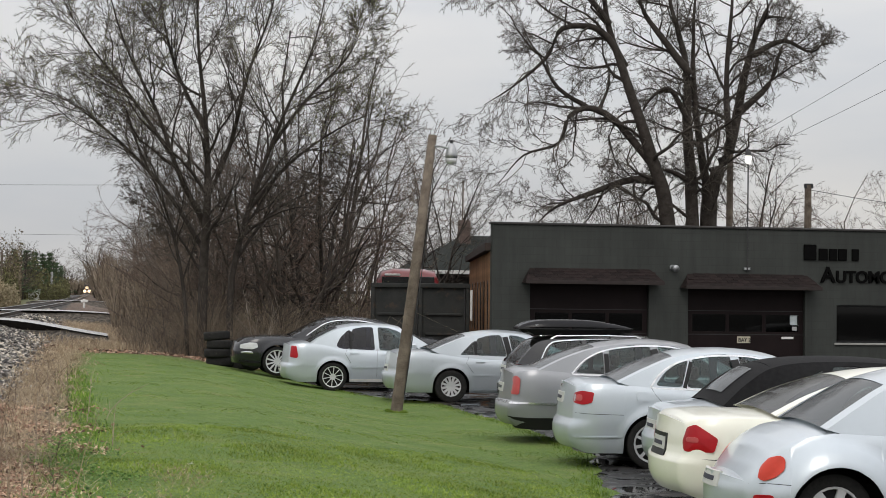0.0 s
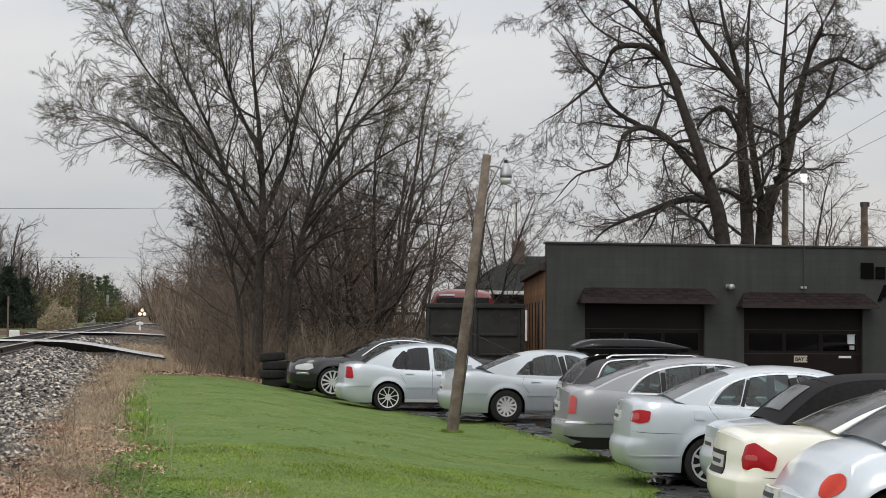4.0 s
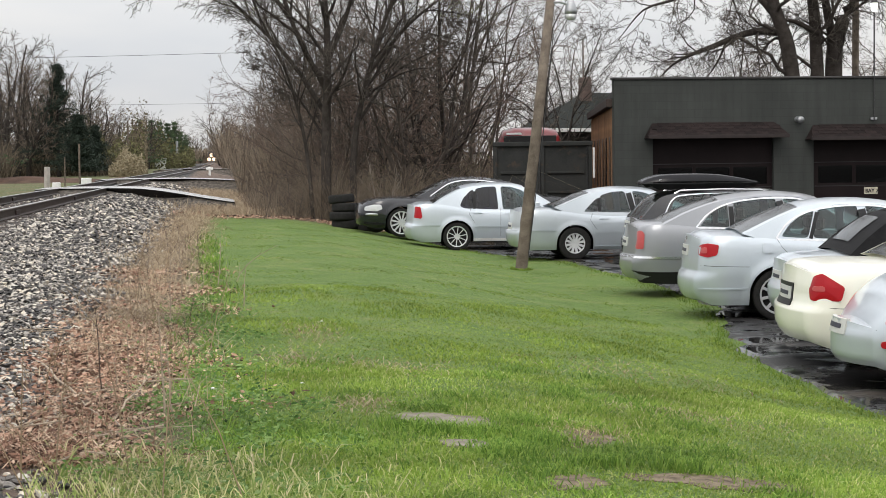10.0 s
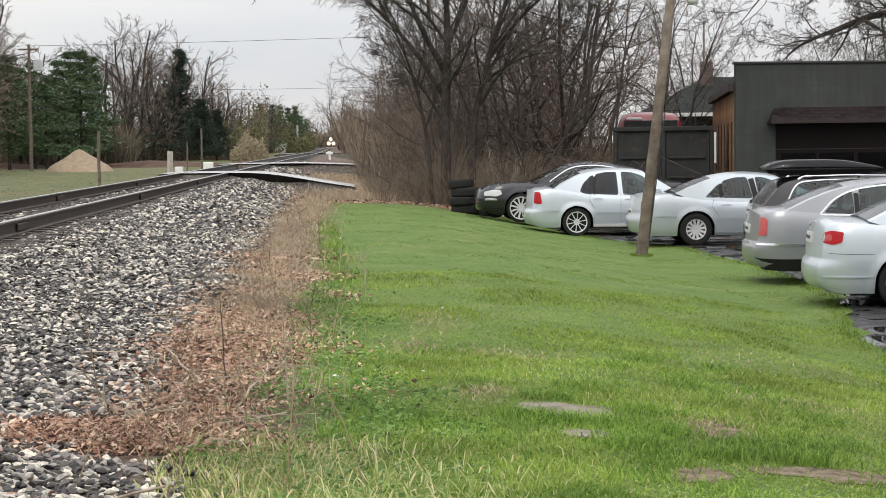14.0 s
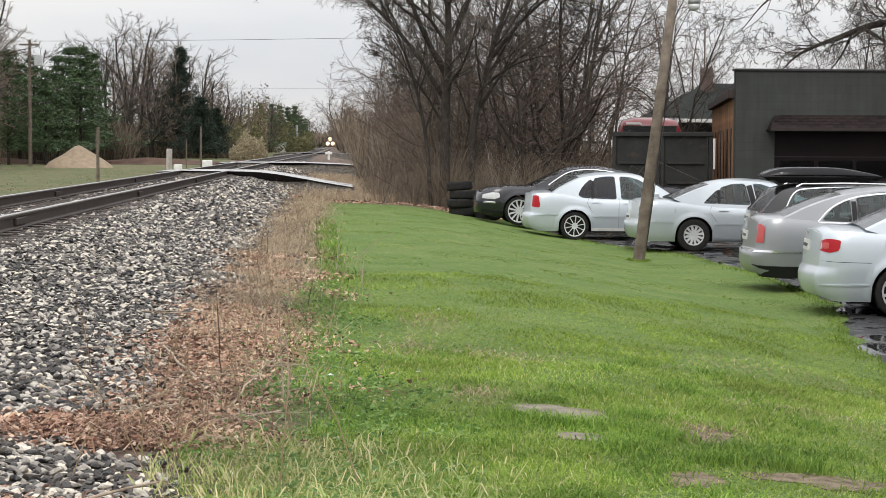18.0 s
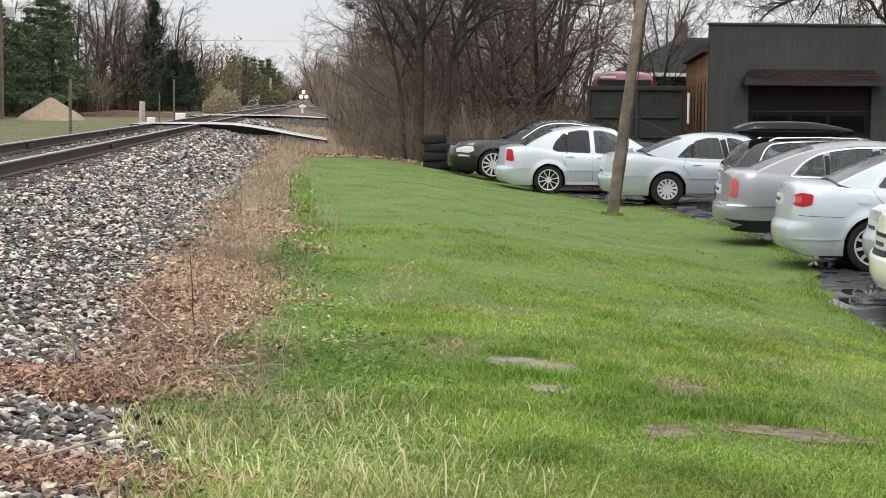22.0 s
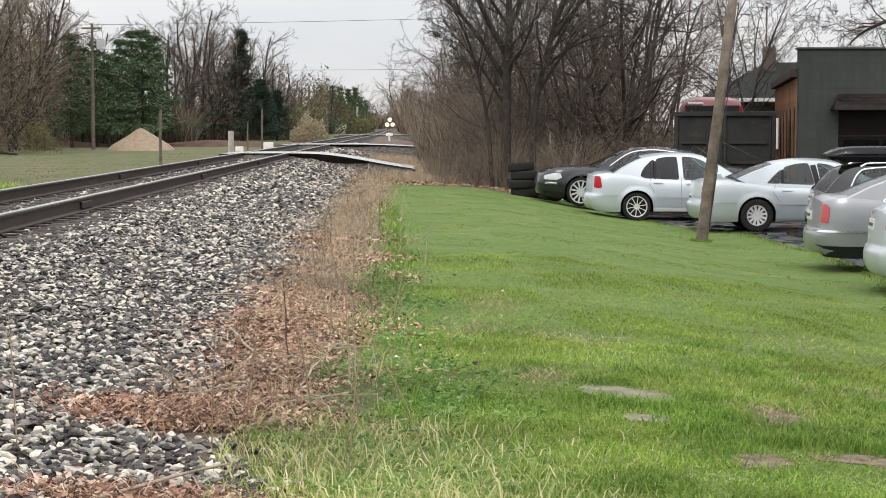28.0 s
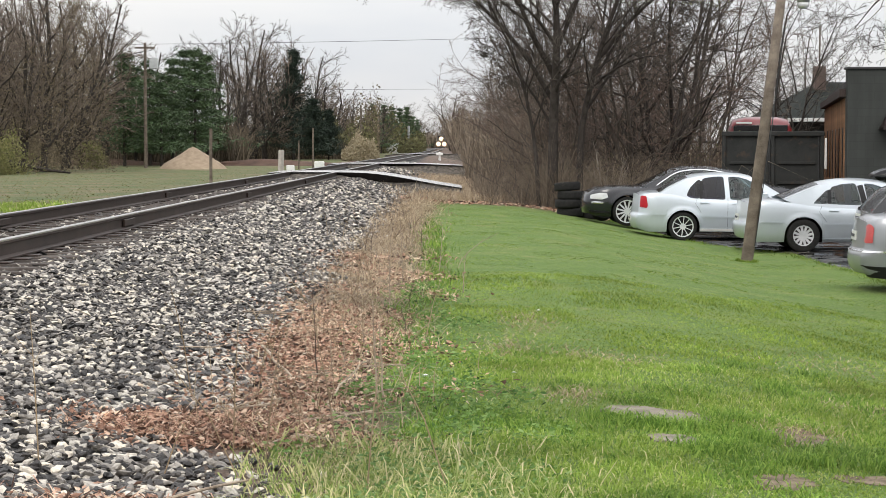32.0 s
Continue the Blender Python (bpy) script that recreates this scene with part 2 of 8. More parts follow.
def mesh_of(name, bm, material, smooth=False):
    bmesh.ops.recalc_face_normals(bm, faces=bm.faces)
    me = bpy.data.meshes.new(name)
    bm.to_mesh(me)
    bm.free()
    if smooth:
        me.shade_smooth()
    me.materials.append(material)
    return me


def part(name, bm, material, parent=None, label="", smooth=False):
    """One mesh object from a bmesh (or a mesh), under a thing or a part."""
    me = bm if isinstance(bm, bpy.types.Mesh) else mesh_of(name, bm, material, smooth)
    ob = new(name, me)
    ob.parent = parent
    if label:
        ob["label"] = label
    return ob


def thing(name, label, category, m=None, group="", kind=""):
    ob = new(name)
    ob.empty_display_size = 0.2
    if m is not None:
        ob.matrix_basis = m
    return tagged(ob, label, category, group, kind)


def quick_mesh(name, verts, faces, material, smooth=False):
    me = bpy.data.meshes.new(name)
    me.from_pydata(verts.tolist() if hasattr(verts, "tolist") else verts, [], faces.tolist() if hasattr(faces, "tolist") else faces)
    me.materials.append(material)
    if smooth:
        me.shade_smooth()
    return me


def rounded(poly, r=0.05):
    """A polygon with its corners cut to a small curve."""
    out, n = [], len(poly)
    for i in range(n):
        a, b, c = (np.array(poly[(i + k) % n], float) for k in (-1, 0, 1))
        u, v = a - b, c - b
        lu, lv = np.linalg.norm(u), np.linalg.norm(v)
        p, q = b + u / lu * min(r, lu * 0.4), b + v / lv * min(r, lv * 0.4)
        out += [tuple(p), tuple(0.25 * p + 0.5 * b + 0.25 * q), tuple(q)]
    return out


def curve_at(points, x):
    return float(np.interp(x, [p[0] for p in points], [p[1] for p in points]))


def flow(points, n=6, closed=False):
    """A smooth line through points in two dimensions (Catmull-Rom)."""
    p = [np.array(q, float) for q in points]
    m, out = len(p), []
    for i in range(m if closed else m - 1):
        a = p[(i - 1) % m] if closed or i else 2 * p[0] - p[1]
        b, c = p[i], p[(i + 1) % m]
        d = p[(i + 2) % m] if closed or i + 2 < m else 2 * p[-1] - p[-2]
        for k in range(n):
            t = k / n
            out.append(0.5 * ((2 * b) + (c - a) * t + (2 * a - 5 * b + 4 * c - d) * t * t + (3 * b - a - 3 * c + d) * t**3))
    if not closed:
        out.append(p[-1])
    return [tuple(q) for q in out]


# ---------------------------------------------------------------- the lie of the land
TRACK_Y = [-60, 15, 30, 57, 100, 183, 400, 900]
TRACK_X = [-4.6, -3.8, -3.5, -3.15, -2.5, -1.0, 0.6, 2.6]
RAIL_TOP = 1.285
GAUGE = 1.505


def rail_x(y):
    """The near rail's place across."""
    return np.interp(y, TRACK_Y, TRACK_X)


def land(x, y):
    """Height of the ground."""
    x, y = np.asarray(x, float), np.asarray(y, float)
    s = x - rail_x(y)
    z = np.interp(s, [-9, -4.6, -2.4, 0.75, 2.35, 3.6, 4.2], [0.25, 0.4, 1.06, 1.06, 0.7, 0.62, 0.6])
    lawn = np.interp(x, [1.0, 2.0, 2.8, 3.7, 4.5, 5.3, 6.2], [0.0, -0.06, -0.16, -0.3, -0.45, -0.57, -0.6])
    z = z + lawn * (s > 1)
    left = s < -9
    z = np.where(left, np.interp(y, [0, 60, 150, 400], [0.25, 0.2, -0.15, 0.2]), z)
    z = np.where((s > -9) & (s < -4.6), np.interp(s, [-9, -4.6], [0, 1]) * 0.4 + (1 - np.interp(s, [-9, -4.6], [0, 1])) * np.interp(y, [0, 60, 150, 400], [0.25, 0.2, -0.15, 0.2]), z)
    soft = 0.016 * np.sin(1.9 * x + 1.3 * np.sin(0.8 * y)) * np.sin(1.3 * y + 0.7 * np.sin(1.1 * x)) + 0.01 * np.sin(0.9 * y + 2.0 * x)
    return z + soft * (s > 1.5) * (y < 50) * (x < 5.5)


def grid_mesh(name, xs, ys, material, lift=0.0, rough=0.0, keep=None):
    gx, gy = np.meshgrid(xs, ys)
    z = land(gx, gy) + lift
    if rough:
        z = z + rough * np.array([[noise.noise((x * 0.9, y * 0.9, 0)) for x in xs] for y in ys])
    v = np.stack([gx, gy, z], -1).reshape(-1, 3)
    w = len(xs)
    i = np.arange(len(ys) - 1)[:, None] * w + np.arange(w - 1)[None]
    f = np.stack([i, i + 1, i + w + 1, i + w], -1).reshape(-1, 4)
    if keep is not None:
        c = v[f].mean(1)
        f = f[keep(c[:, 0], c[:, 1])]
    return quick_mesh(name, v, f, material, True)


def soil_material():
    """Lawn, thatch, gravel and field soil, told apart by where they lie along the line."""
    k = Nodes("ground_cover")
    sep = k.t.nodes.new("ShaderNodeSeparateXYZ")
    k.link(k.coord(), sep.inputs["Vector"])
    x, y = sep.outputs["X"], sep.outputs["Y"]
    wob = k.math("MULTIPLY", k.math("SUBTRACT", k.noise(1.4, 6, 0.65), 0.5), 1.1)
    xs = k.math("ADD", x, wob)
    n1, n2, n3 = k.noise(1.3, 5), k.noise(11, 5), k.noise(90, 3)
    green = k.ramp(n1, [(0.3, (0.08, 0.145, 0.022)), (0.52, (0.12, 0.182, 0.034)), (0.72, (0.185, 0.215, 0.06))])
    green = k.mix(k.math("MULTIPLY", n2, 0.7), green, (0.075, 0.145, 0.017))
    green = k.mix(1.0, green, k.ramp(k.noise(34, 4, 0.7), [(0.32, (0.35, 0.42, 0.35)), (0.5, (1.0, 1.0, 1.0)), (0.68, (1.65, 1.5, 1.6))]), "MULTIPLY")
    green = k.mix(k.ramp(k.noise(2.6, 6, 0.7), [(0.6, (0, 0, 0)), (0.72, (0.75, 0.75, 0.75))]), green, (0.2, 0.17, 0.075))
    thatch = k.ramp(n2, [(0.3, (0.035, 0.022, 0.016)), (0.5, (0.1, 0.068, 0.05)), (0.7, (0.22, 0.16, 0.12))])
    # stone's near-black tones paint the shade in gaps between the ballast stones
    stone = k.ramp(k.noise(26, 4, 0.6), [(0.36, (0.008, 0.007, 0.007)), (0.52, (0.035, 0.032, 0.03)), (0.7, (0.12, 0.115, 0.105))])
    field = k.ramp(k.noise(0.25, 6, 0.7), [(0.36, (0.055, 0.085, 0.02)), (0.5, (0.095, 0.1, 0.035)), (0.64, (0.14, 0.11, 0.06))])
    edge1 = k.ramp(k.math("ADD", k.math("MULTIPLY", xs, 2.6), 3.4), [(0.0, (0, 0, 0)), (1.0, (1, 1, 1))])
    edge2 = k.ramp(k.math("ADD", k.math("MULTIPLY", xs, 2.0), 0.8), [(0.0, (0, 0, 0)), (1.0, (1, 1, 1))])
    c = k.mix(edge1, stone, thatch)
    c = k.mix(edge2, c, green)
    far_left = k.ramp(k.math("ADD", k.math("MULTIPLY", xs, -0.9), -6.4), [(0.0, (0, 0, 0)), (1.0, (1, 1, 1))])
    c = k.mix(far_left, c, field)
    woods = k.ramp(k.math("MULTIPLY", k.math("ADD", y, -44.5), 0.35), [(0.0, (0, 0, 0)), (1.0, (1, 1, 1))])
    right = k.ramp(k.math("ADD", k.math("MULTIPLY", xs, 1.0), 1.4), [(0.0, (0, 0, 0)), (1.0, (1, 1, 1))])
    c = k.mix(k.math("MULTIPLY", woods, right), c, thatch)
    behind = k.ramp(k.math("MULTIPLY", k.math("ADD", y, 4.0), -0.3), [(0.0, (0, 0, 0)), (1.0, (1, 1, 1))])
    c = k.mix(behind, c, k.ramp(n2, [(0.3, (0.04, 0.039, 0.038)), (0.7, (0.08, 0.078, 0.074))]))
    k.bump(k.math("ADD", n2, n3), 0.8, 0.03)
    return k.set(c, 0.95)


M_SOIL = soil_material()
xs = np.concatenate([np.linspace(-900, -60, 16), np.linspace(-52, -10, 15), np.arange(-9, 9.01, 0.25), np.linspace(10, 60, 14), np.linspace(80, 900, 14)])
ys = np.concatenate([np.linspace(-200, -4, 8), np.arange(-3, 52, 0.4), np.linspace(53, 200, 60), np.linspace(220, 1400, 30)])
ground = part("ground", grid_mesh("ground", xs, ys, M_SOIL, 0.0), None)
tagged(ground, "spring lawn, dead thatch and gravel beside a railway line", "ground", kind="structure")


# wet asphalt car park
LOT_Y = [-30, 8, 14.3, 17.9, 23.3, 29, 30.3, 34.4, 37.3, 43.5, 48, 49]
LOT_X = [4.6, 4.9, 5.06, 5.4, 6.7, 7.1, 6.95, 6.9, 5.84, 4.84, 4.3, 4.2]


def asphalt_material():
    k = Nodes("wet_asphalt")
    n1, n2 = k.noise(1.1, 6, 0.6), k.noise(80, 3)
    c = k.ramp(n2, [(0.35, (0.013, 0.013, 0.014)), (0.65, (0.037, 0.036, 0.036))])
    c = k.mix(k.ramp(k.noise(0.5, 6, 0.7), [(0.55, (0, 0, 0)), (0.7, (0.8, 0.8, 0.8))]), c, (0.1, 0.085, 0.07))
    wet = k.ramp(n1, [(0.46, (0.06, 0.06, 0.06)), (0.56, (0.65, 0.65, 0.65))])
    k.bump(k.math("MULTIPLY", n2, k.math("GREATER_THAN", n1, 0.5)), 0.4, 0.006)
    return k.set(c, wet, Specular_IOR_Level=0.32)


def lot_mesh():
    rows_y = np.concatenate([np.arange(-30, 6, 4), np.arange(6, 49.01, 0.35)])
    v, f = [], []
    n = 14
    for j, y in enumerate(rows_y):
        x0 = np.interp(y, LOT_Y, LOT_X) + 0.18 * noise.noise((0, y * 1.1, 3)) + 0.07 * noise.noise((0, y * 5, 7))
        for i in range(n):
            s = i / (n - 1)
            x = x0 + (46 - x0) * s**2.2
            z = float(land(x, y)) + (0.022 if i else -0.05)
            v.append((x if i else x - 0.03, y, max(z, 0.0) if i else z))
        if j:
            a, b = (j - 1) * n, j * n
            f += [(a + i, a + i + 1, b + i + 1, b + i) for i in range(n - 1)]
    return quick_mesh("car_park", v, f, asphalt_material())


tagged(part("car_park", lot_mesh(), None), "wet black asphalt car park with puddles", "pavement", kind="structure")


# ---------------------------------------------------------------- railway
def smooth_rail(y):
    return np.mean([rail_x(y + d) for d in (-18, -9, 0, 9, 18)], axis=0)


def rail_mesh(offset, head):
    """One rail's foot and web, or its polished head, swept along the line."""
    if head:
        prof = [(-0.036, -0.018), (-0.036, -0.004), (-0.03, 0.0), (0.03, 0.0), (0.036, -0.004), (0.036, -0.018)]
    else:
        prof = [(-0.07, -0.175), (-0.07, -0.162), (-0.012, -0.145), (-0.009, -0.05), (-0.036, -0.04), (-0.036, -0.019), (0.036, -0.019), (0.036, -0.04), (0.009, -0.05), (0.012, -0.145), (0.07, -0.162), (0.07, -0.175)]
    rows_y = np.concatenate([np.arange(-30, 70, 2.0), np.arange(70, 200, 6), np.arange(200, 1300, 25)])
    v, f, n = [], [], len(prof)
    for j, y in enumerate(rows_y):
        x0 = float(smooth_rail(y)) + offset
        v += [(x0 + a, y, RAIL_TOP + b) for a, b in prof]
        if j:
            p, q = (j - 1) * n, j * n
            f += [(p + i, p + (i + 1) % n, q + (i + 1) % n, q + i) for i in range(n)]
    return quick_mesh("rail_head" if head else "rail", v, f, M_RAILTOP if head else M_STEEL)


railway = thing("railway_track", "single railway line with rusty steel rails on dark ties", "railway track")
for off in (0.0, -GAUGE):
    r = part("rail", rail_mesh(off, False), None, railway, "brown rusty steel rail")
    part("rail_head", rail_mesh(off, True), None, r, "polished running surface")
    for y in (21.3, 33.2, 45.1):
        part("joint_bar", box(float(smooth_rail(y)) + off + 0.012, float(smooth_rail(y)) + off + 0.045, y - 0.35, y + 0.35, RAIL_TOP - 0.14, RAIL_TOP - 0.055, 0.008), M_STEEL, r, "bolted joint bar")
tie = mesh_of("tie", box(-1.3, 1.3, -0.115, 0.115, -0.18, 0.0, 0.012), M_TIE)
clip = mesh_of("tie_plate", box(-0.17, 0.17, -0.09, 0.09, 0.0, 0.014, 0.004), M_STEEL)
ry = random.Random(9)
for i in range(112):
    y = 5.0 + 0.51 * i
    x = float(smooth_rail(y)) - GAUGE / 2
    t = part("tie", tie, None, railway)
    t.matrix_basis = pose(x + ry.uniform(-0.05, 0.05), y + ry.uniform(-0.02, 0.02), RAIL_TOP - 0.19, 0, 0, ry.uniform(-1.2, 1.2))
    if y < 34:
        for s in (0.5, -0.5):
            p = part("tie_plate", clip, None, t)
            p.matrix_basis = pose(s * GAUGE, 0, 0.001)

# level crossings
M_ROAD = worn("pale_worn_asphalt", (0.25, 0.24, 0.23), (0.42, 0.41, 0.39), 2, 0.25, 0, 0.1, 60, 0.004)
M_BANK = worn("gravel_bank", (0.012, 0.011, 0.0095), (0.16, 0.14, 0.12), 7, 0.95, 0, 0.9, 13, 0.06)
M_EDGE = worn("black_road_edge", (0.008, 0.007, 0.006), (0.022, 0.019, 0.017), 4, 0.9)


def crossing(line, width, drop):
    """A road over the line: surface and its steep dark shoulder."""
    top, low = [], []
    pts = flow3(line, 4)
    for i, p in enumerate(pts):
        n = Vector((0, width / 2, 0))
        top.append((p - n, p + n))
    v, f = [], []
    for a, b in top:
        v += [tuple(a), tuple(b)]
    f = [(2 * i, 2 * i + 1, 2 * i + 3, 2 * i + 2) for i in range(len(top) - 1)]
    return top, quick_mesh("road", v, f, M_ROAD)


def flow3(line, n):
    xy, xz = flow([(p[0], p[1]) for p in line], n), flow([(p[0], p[2]) for p in line], n)
    return [Vector((a[0], a[1], b[1])) for a, b in zip(xy, xz)]


for line, width, drop in (([(-5.4, 58.9, 1.24), (-4.6, 58.6, 1.262), (-2.6, 57.9, 1.262), (-1.7, 57.6, 1.2), (-0.9, 57.3, 1.08), (-0.1, 57.0, 0.94), (0.8, 56.8, 0.8)], 4.4, 0.22),
                          ([(-5.2, 86, 1.22), (-4.8, 86, 1.25), (-4.4, 86, 1.262), (-1.6, 86, 1.262), (-0.6, 86, 1.24), (0.8, 86, 1.18), (2.2, 86, 1.08)], 5.0, 0.1),
                          ([(-5.5, 184, 1.1), (-4, 184, 1.262), (0, 184, 1.262), (2.5, 184, 1.2)], 6.0, 0.1)):
    top, me = crossing(line, width, drop)
    road = tagged(part("crossing_road", me, None), "pale worn road surface crossing the railway line", "road", kind="structure")
    v, f, bank = [], [], []
    for k, (a, b) in enumerate(top):
        for q, s in ((a, -1), (b, 1)):
            z = float(land(q.x, q.y)) - 0.1
            hollow = 0.025 + drop * max(0.0, 1 - ((q.x + 1.9) / 1.35) ** 2)
            deep = q.z - hollow
            v += [(q.x, q.y, q.z - 0.003), (q.x, q.y - s * 0.14, deep)]
            bank += [(q.x, q.y - s * 0.16, deep + 0.01), (q.x + 0.05, q.y + s * 0.9, min(z, deep - 0.02))]
        if k:
            o = 4 * (k - 1)
            f += [(o, o + 1, o + 5, o + 4), (o + 2, o + 3, o + 7, o + 6)]
    part("road_shoulder", quick_mesh("road_shoulder", v, f, M_EDGE), None, road, "dark steep shoulder")
    part("road_bank", quick_mesh("road_bank", bank, f, M_BANK), None, road, "gravelly grey bank")


# ---------------------------------------------------------------- cars
SIDE = [(-0.3, 0.88), (0.0, 0.92), (0.12, 0.965), (0.3, 0.99), (0.48, 1.0), (0.66, 0.997), (0.82, 0.985), (0.93, 0.965), (1.0, 0.93), (1.4, 0.9)]
M_TYRE = worn("tyre_rubber", (0.012, 0.012, 0.012), (0.025, 0.024, 0.023), 20, 0.8, 0, 0.3)
M_RIM = plain("alloy_rim", (0.66, 0.67, 0.68), 0.4, 0.5)
M_RIM_DARK = plain("rim_gap_shade", (0.006, 0.006, 0.006), 0.9)
M_SEAM = plain("panel_gap", (0.02, 0.02, 0.021), 0.7)
M_CHROME = plain("bright_trim", (0.62, 0.63, 0.64), 0.2, 0.9)
M_CABIN = worn("grey_cabin", (0.09, 0.09, 0.092), (0.16, 0.157, 0.152), 10, 0.8)
M_RED = plain("red_lens", (0.34, 0.006, 0.012), 0.3, 0.0, Specular_IOR_Level=0.3)
M_RED_LIGHT = plain("pale_red_lens", (0.42, 0.07, 0.07), 0.3, 0.0, Specular_IOR_Level=0.4)
M_ORANGE = plain("orange_red_lens", (0.52, 0.045, 0.025), 0.3, 0.0, Specular_IOR_Level=0.3)
M_LENS = plain("clear_lens", (0.55, 0.56, 0.56), 0.1, 0.2, Coat_Weight=1.0)
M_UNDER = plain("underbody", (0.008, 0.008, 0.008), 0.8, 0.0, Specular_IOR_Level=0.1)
M_PLATE = plain("plate_face", (0.5, 0.5, 0.48), 0.5)
M_BAR = plain("dark_bar", (0.03, 0.03, 0.05), 0.6)


class Car:
    def __init__(self, name, label, spec, m, group="cars in the car park"):
        self.s = spec
        self.w = spec["width"] / 2
        self.len = spec["length"]
        self.low = spec.get("sill", 0.2)
        self.paint = spec["paint"]
        lift = spec.get("glass_lift", 0.07)
        spec["windows"] = [[(x, z + lift * min(1.0, max(0.0, (z - 1.02) / 0.3))) for x, z in p] for p in spec["windows"]]
        spec["trim"] = [[(x, z + 0.022 * min(1.0, max(0.0, (z - 1.04) / 0.3))) for x, z in p] for p in spec.get("trim", ())]
        self.root = thing(name, label, "car", m, group)
        self.build()

    # ---- the shape as a function of place along and height
    def plan(self, x):
        r, k = self.s.get("tail_round", (0.45, 0.27))
        f, g = self.s.get("nose_round", (0.95, 0.34))
        w = self.w
        if x < r:
            w *= 1 - k * (1 - math.sqrt(max(0.0, 1 - (1 - x / r) ** 2)))
        if x > self.len - f:
            w *= 1 - g * (1 - (self.len - x) / f) ** 2.4
        return w

    def top(self, x):
        return curve_at(self.s["shoulder"], x)

    def shift(self, x, z):
        a, b = curve_at(self.s["tail"], z), curve_at(self.s["nose"], z)
        return a * max(0.0, 1 - x / 0.6) ** 1.5 - b * max(0.0, 1 - (self.len - x) / 0.6) ** 1.5

    def at(self, x, z, side=-1, off=0.0):
        v = (z - self.low) / max(self.top(x) - self.low, 0.1)
        y = self.plan(x) * curve_at(SIDE, v)
        for wx in self.s["wheels"]:
            d = math.hypot(x - wx, z - self.s["radius"]) - self.s["arch"]
            reach = self.s.get("flare_reach", 0.09)
            if -0.006 <= d < reach:
                y += self.s.get("flare", 0.012) * (1 - (max(d, 0.0) / reach) ** 1.6)
        return (x + self.shift(x, z), side * (y + off), z)

    def lower(self, x):
        z = self.low + max(0, 0.16 - x) * 0.35 + max(0, x - self.len + 0.2) * 0.3
        for wx in self.s["wheels"]:
            d = abs(x - wx)
            if d < self.s["arch"]:
                z = max(z, self.s["radius"] + math.sqrt(self.s["arch"] ** 2 - d * d))
        return z

    def house_y(self, x, z):
        """Half width of the cabin at a height."""
        base = self.top(min(max(x, 0.25), self.len - 0.3))
        w = self.plan(min(max(x, 0.5), self.len - 0.9)) * 0.925
        h = max(z - base, -0.1)
        top = self.s["height"] - base
        return w - self.s.get("tumble", 0.3) * h - 0.1 * max(0, h / max(top, 0.1)) ** 5

    # ---- helpers that lay things on the shape
    def patch(self, poly, off=0.004, side=-1, house=False):
        bm = bmesh.new()
        self.patch_bm(bm, poly, off, side, house)
        return bm

    def patch_bm(self, bm, poly, off=0.004, side=-1, house=False):
        put = (lambda x, z, o: (x, side * (self.house_y(x, z) + o), z)) if house else (lambda x, z, o: self.at(x, z, side, o))
        cx, cz = sum(p[0] for p in poly) / len(poly), sum(p[1] for p in poly) / len(poly)
        c = bm.verts.new(put(cx, cz, off))
        rings = [[bm.verts.new(put(cx + k * (x - cx), cz + k * (z - cz), off)) for x, z in poly] for k in (0.25, 0.5, 0.75, 1.0)]
        rings.append([bm.verts.new(put(x, z, -0.01)) for x, z in poly])
        n = len(poly)
        for i in range(n):
            j = (i + 1) % n
            bm.faces.new((c, rings[0][i], rings[0][j]))
            for a, b in zip(rings, rings[1:]):
                bm.faces.new((a[i], b[i], b[j], a[j]))

    def strip(self, line, width, off=0.003, side=-1, house=False):
        """A narrow band along a line on the side."""
        put = (lambda x, z, o: (x, side * (self.house_y(x, z) + o), z)) if house else (lambda x, z, o: self.at(x, z, side, o))
        fine = [tuple(line[0])]
        for (xa, za), (xb, zb) in zip(line, line[1:]):
            k = max(1, int(math.hypot(xb - xa, zb - za) / 0.05))
            fine += [(xa + (xb - xa) * q / k, za + (zb - za) * q / k) for q in range(1, k + 1)]
        line = fine
        bm, rows, n = bmesh.new(), [], len(line)
        for i, (x, z) in enumerate(line):
            a, b = np.array(line[max(i - 1, 0)]), np.array(line[min(i + 1, n - 1)])
            d = (b - a) / (np.linalg.norm(b - a) + 1e-9)
            nx, nz = -d[1] * width / 2, d[0] * width / 2
            rows.append([bm.verts.new(put(x + nx, z + nz, -0.006)), bm.verts.new(put(x + nx, z + nz, off)), bm.verts.new(put(x - nx, z - nz, off)), bm.verts.new(put(x - nx, z - nz, -0.006))])
        for p, q in zip(rows, rows[1:]):
            for k in range(3):
                bm.faces.new((p[k], p[k + 1], q[k + 1], q[k]))
        return bm

    def add(self, name, bm, mat, label="", parent=None, smooth=True, sharp=35):
        ob = part(name, bm, mat, parent or self.root, label, smooth)
        if smooth:
            ob.data.set_sharp_from_angle(angle=radians(sharp))
        return ob

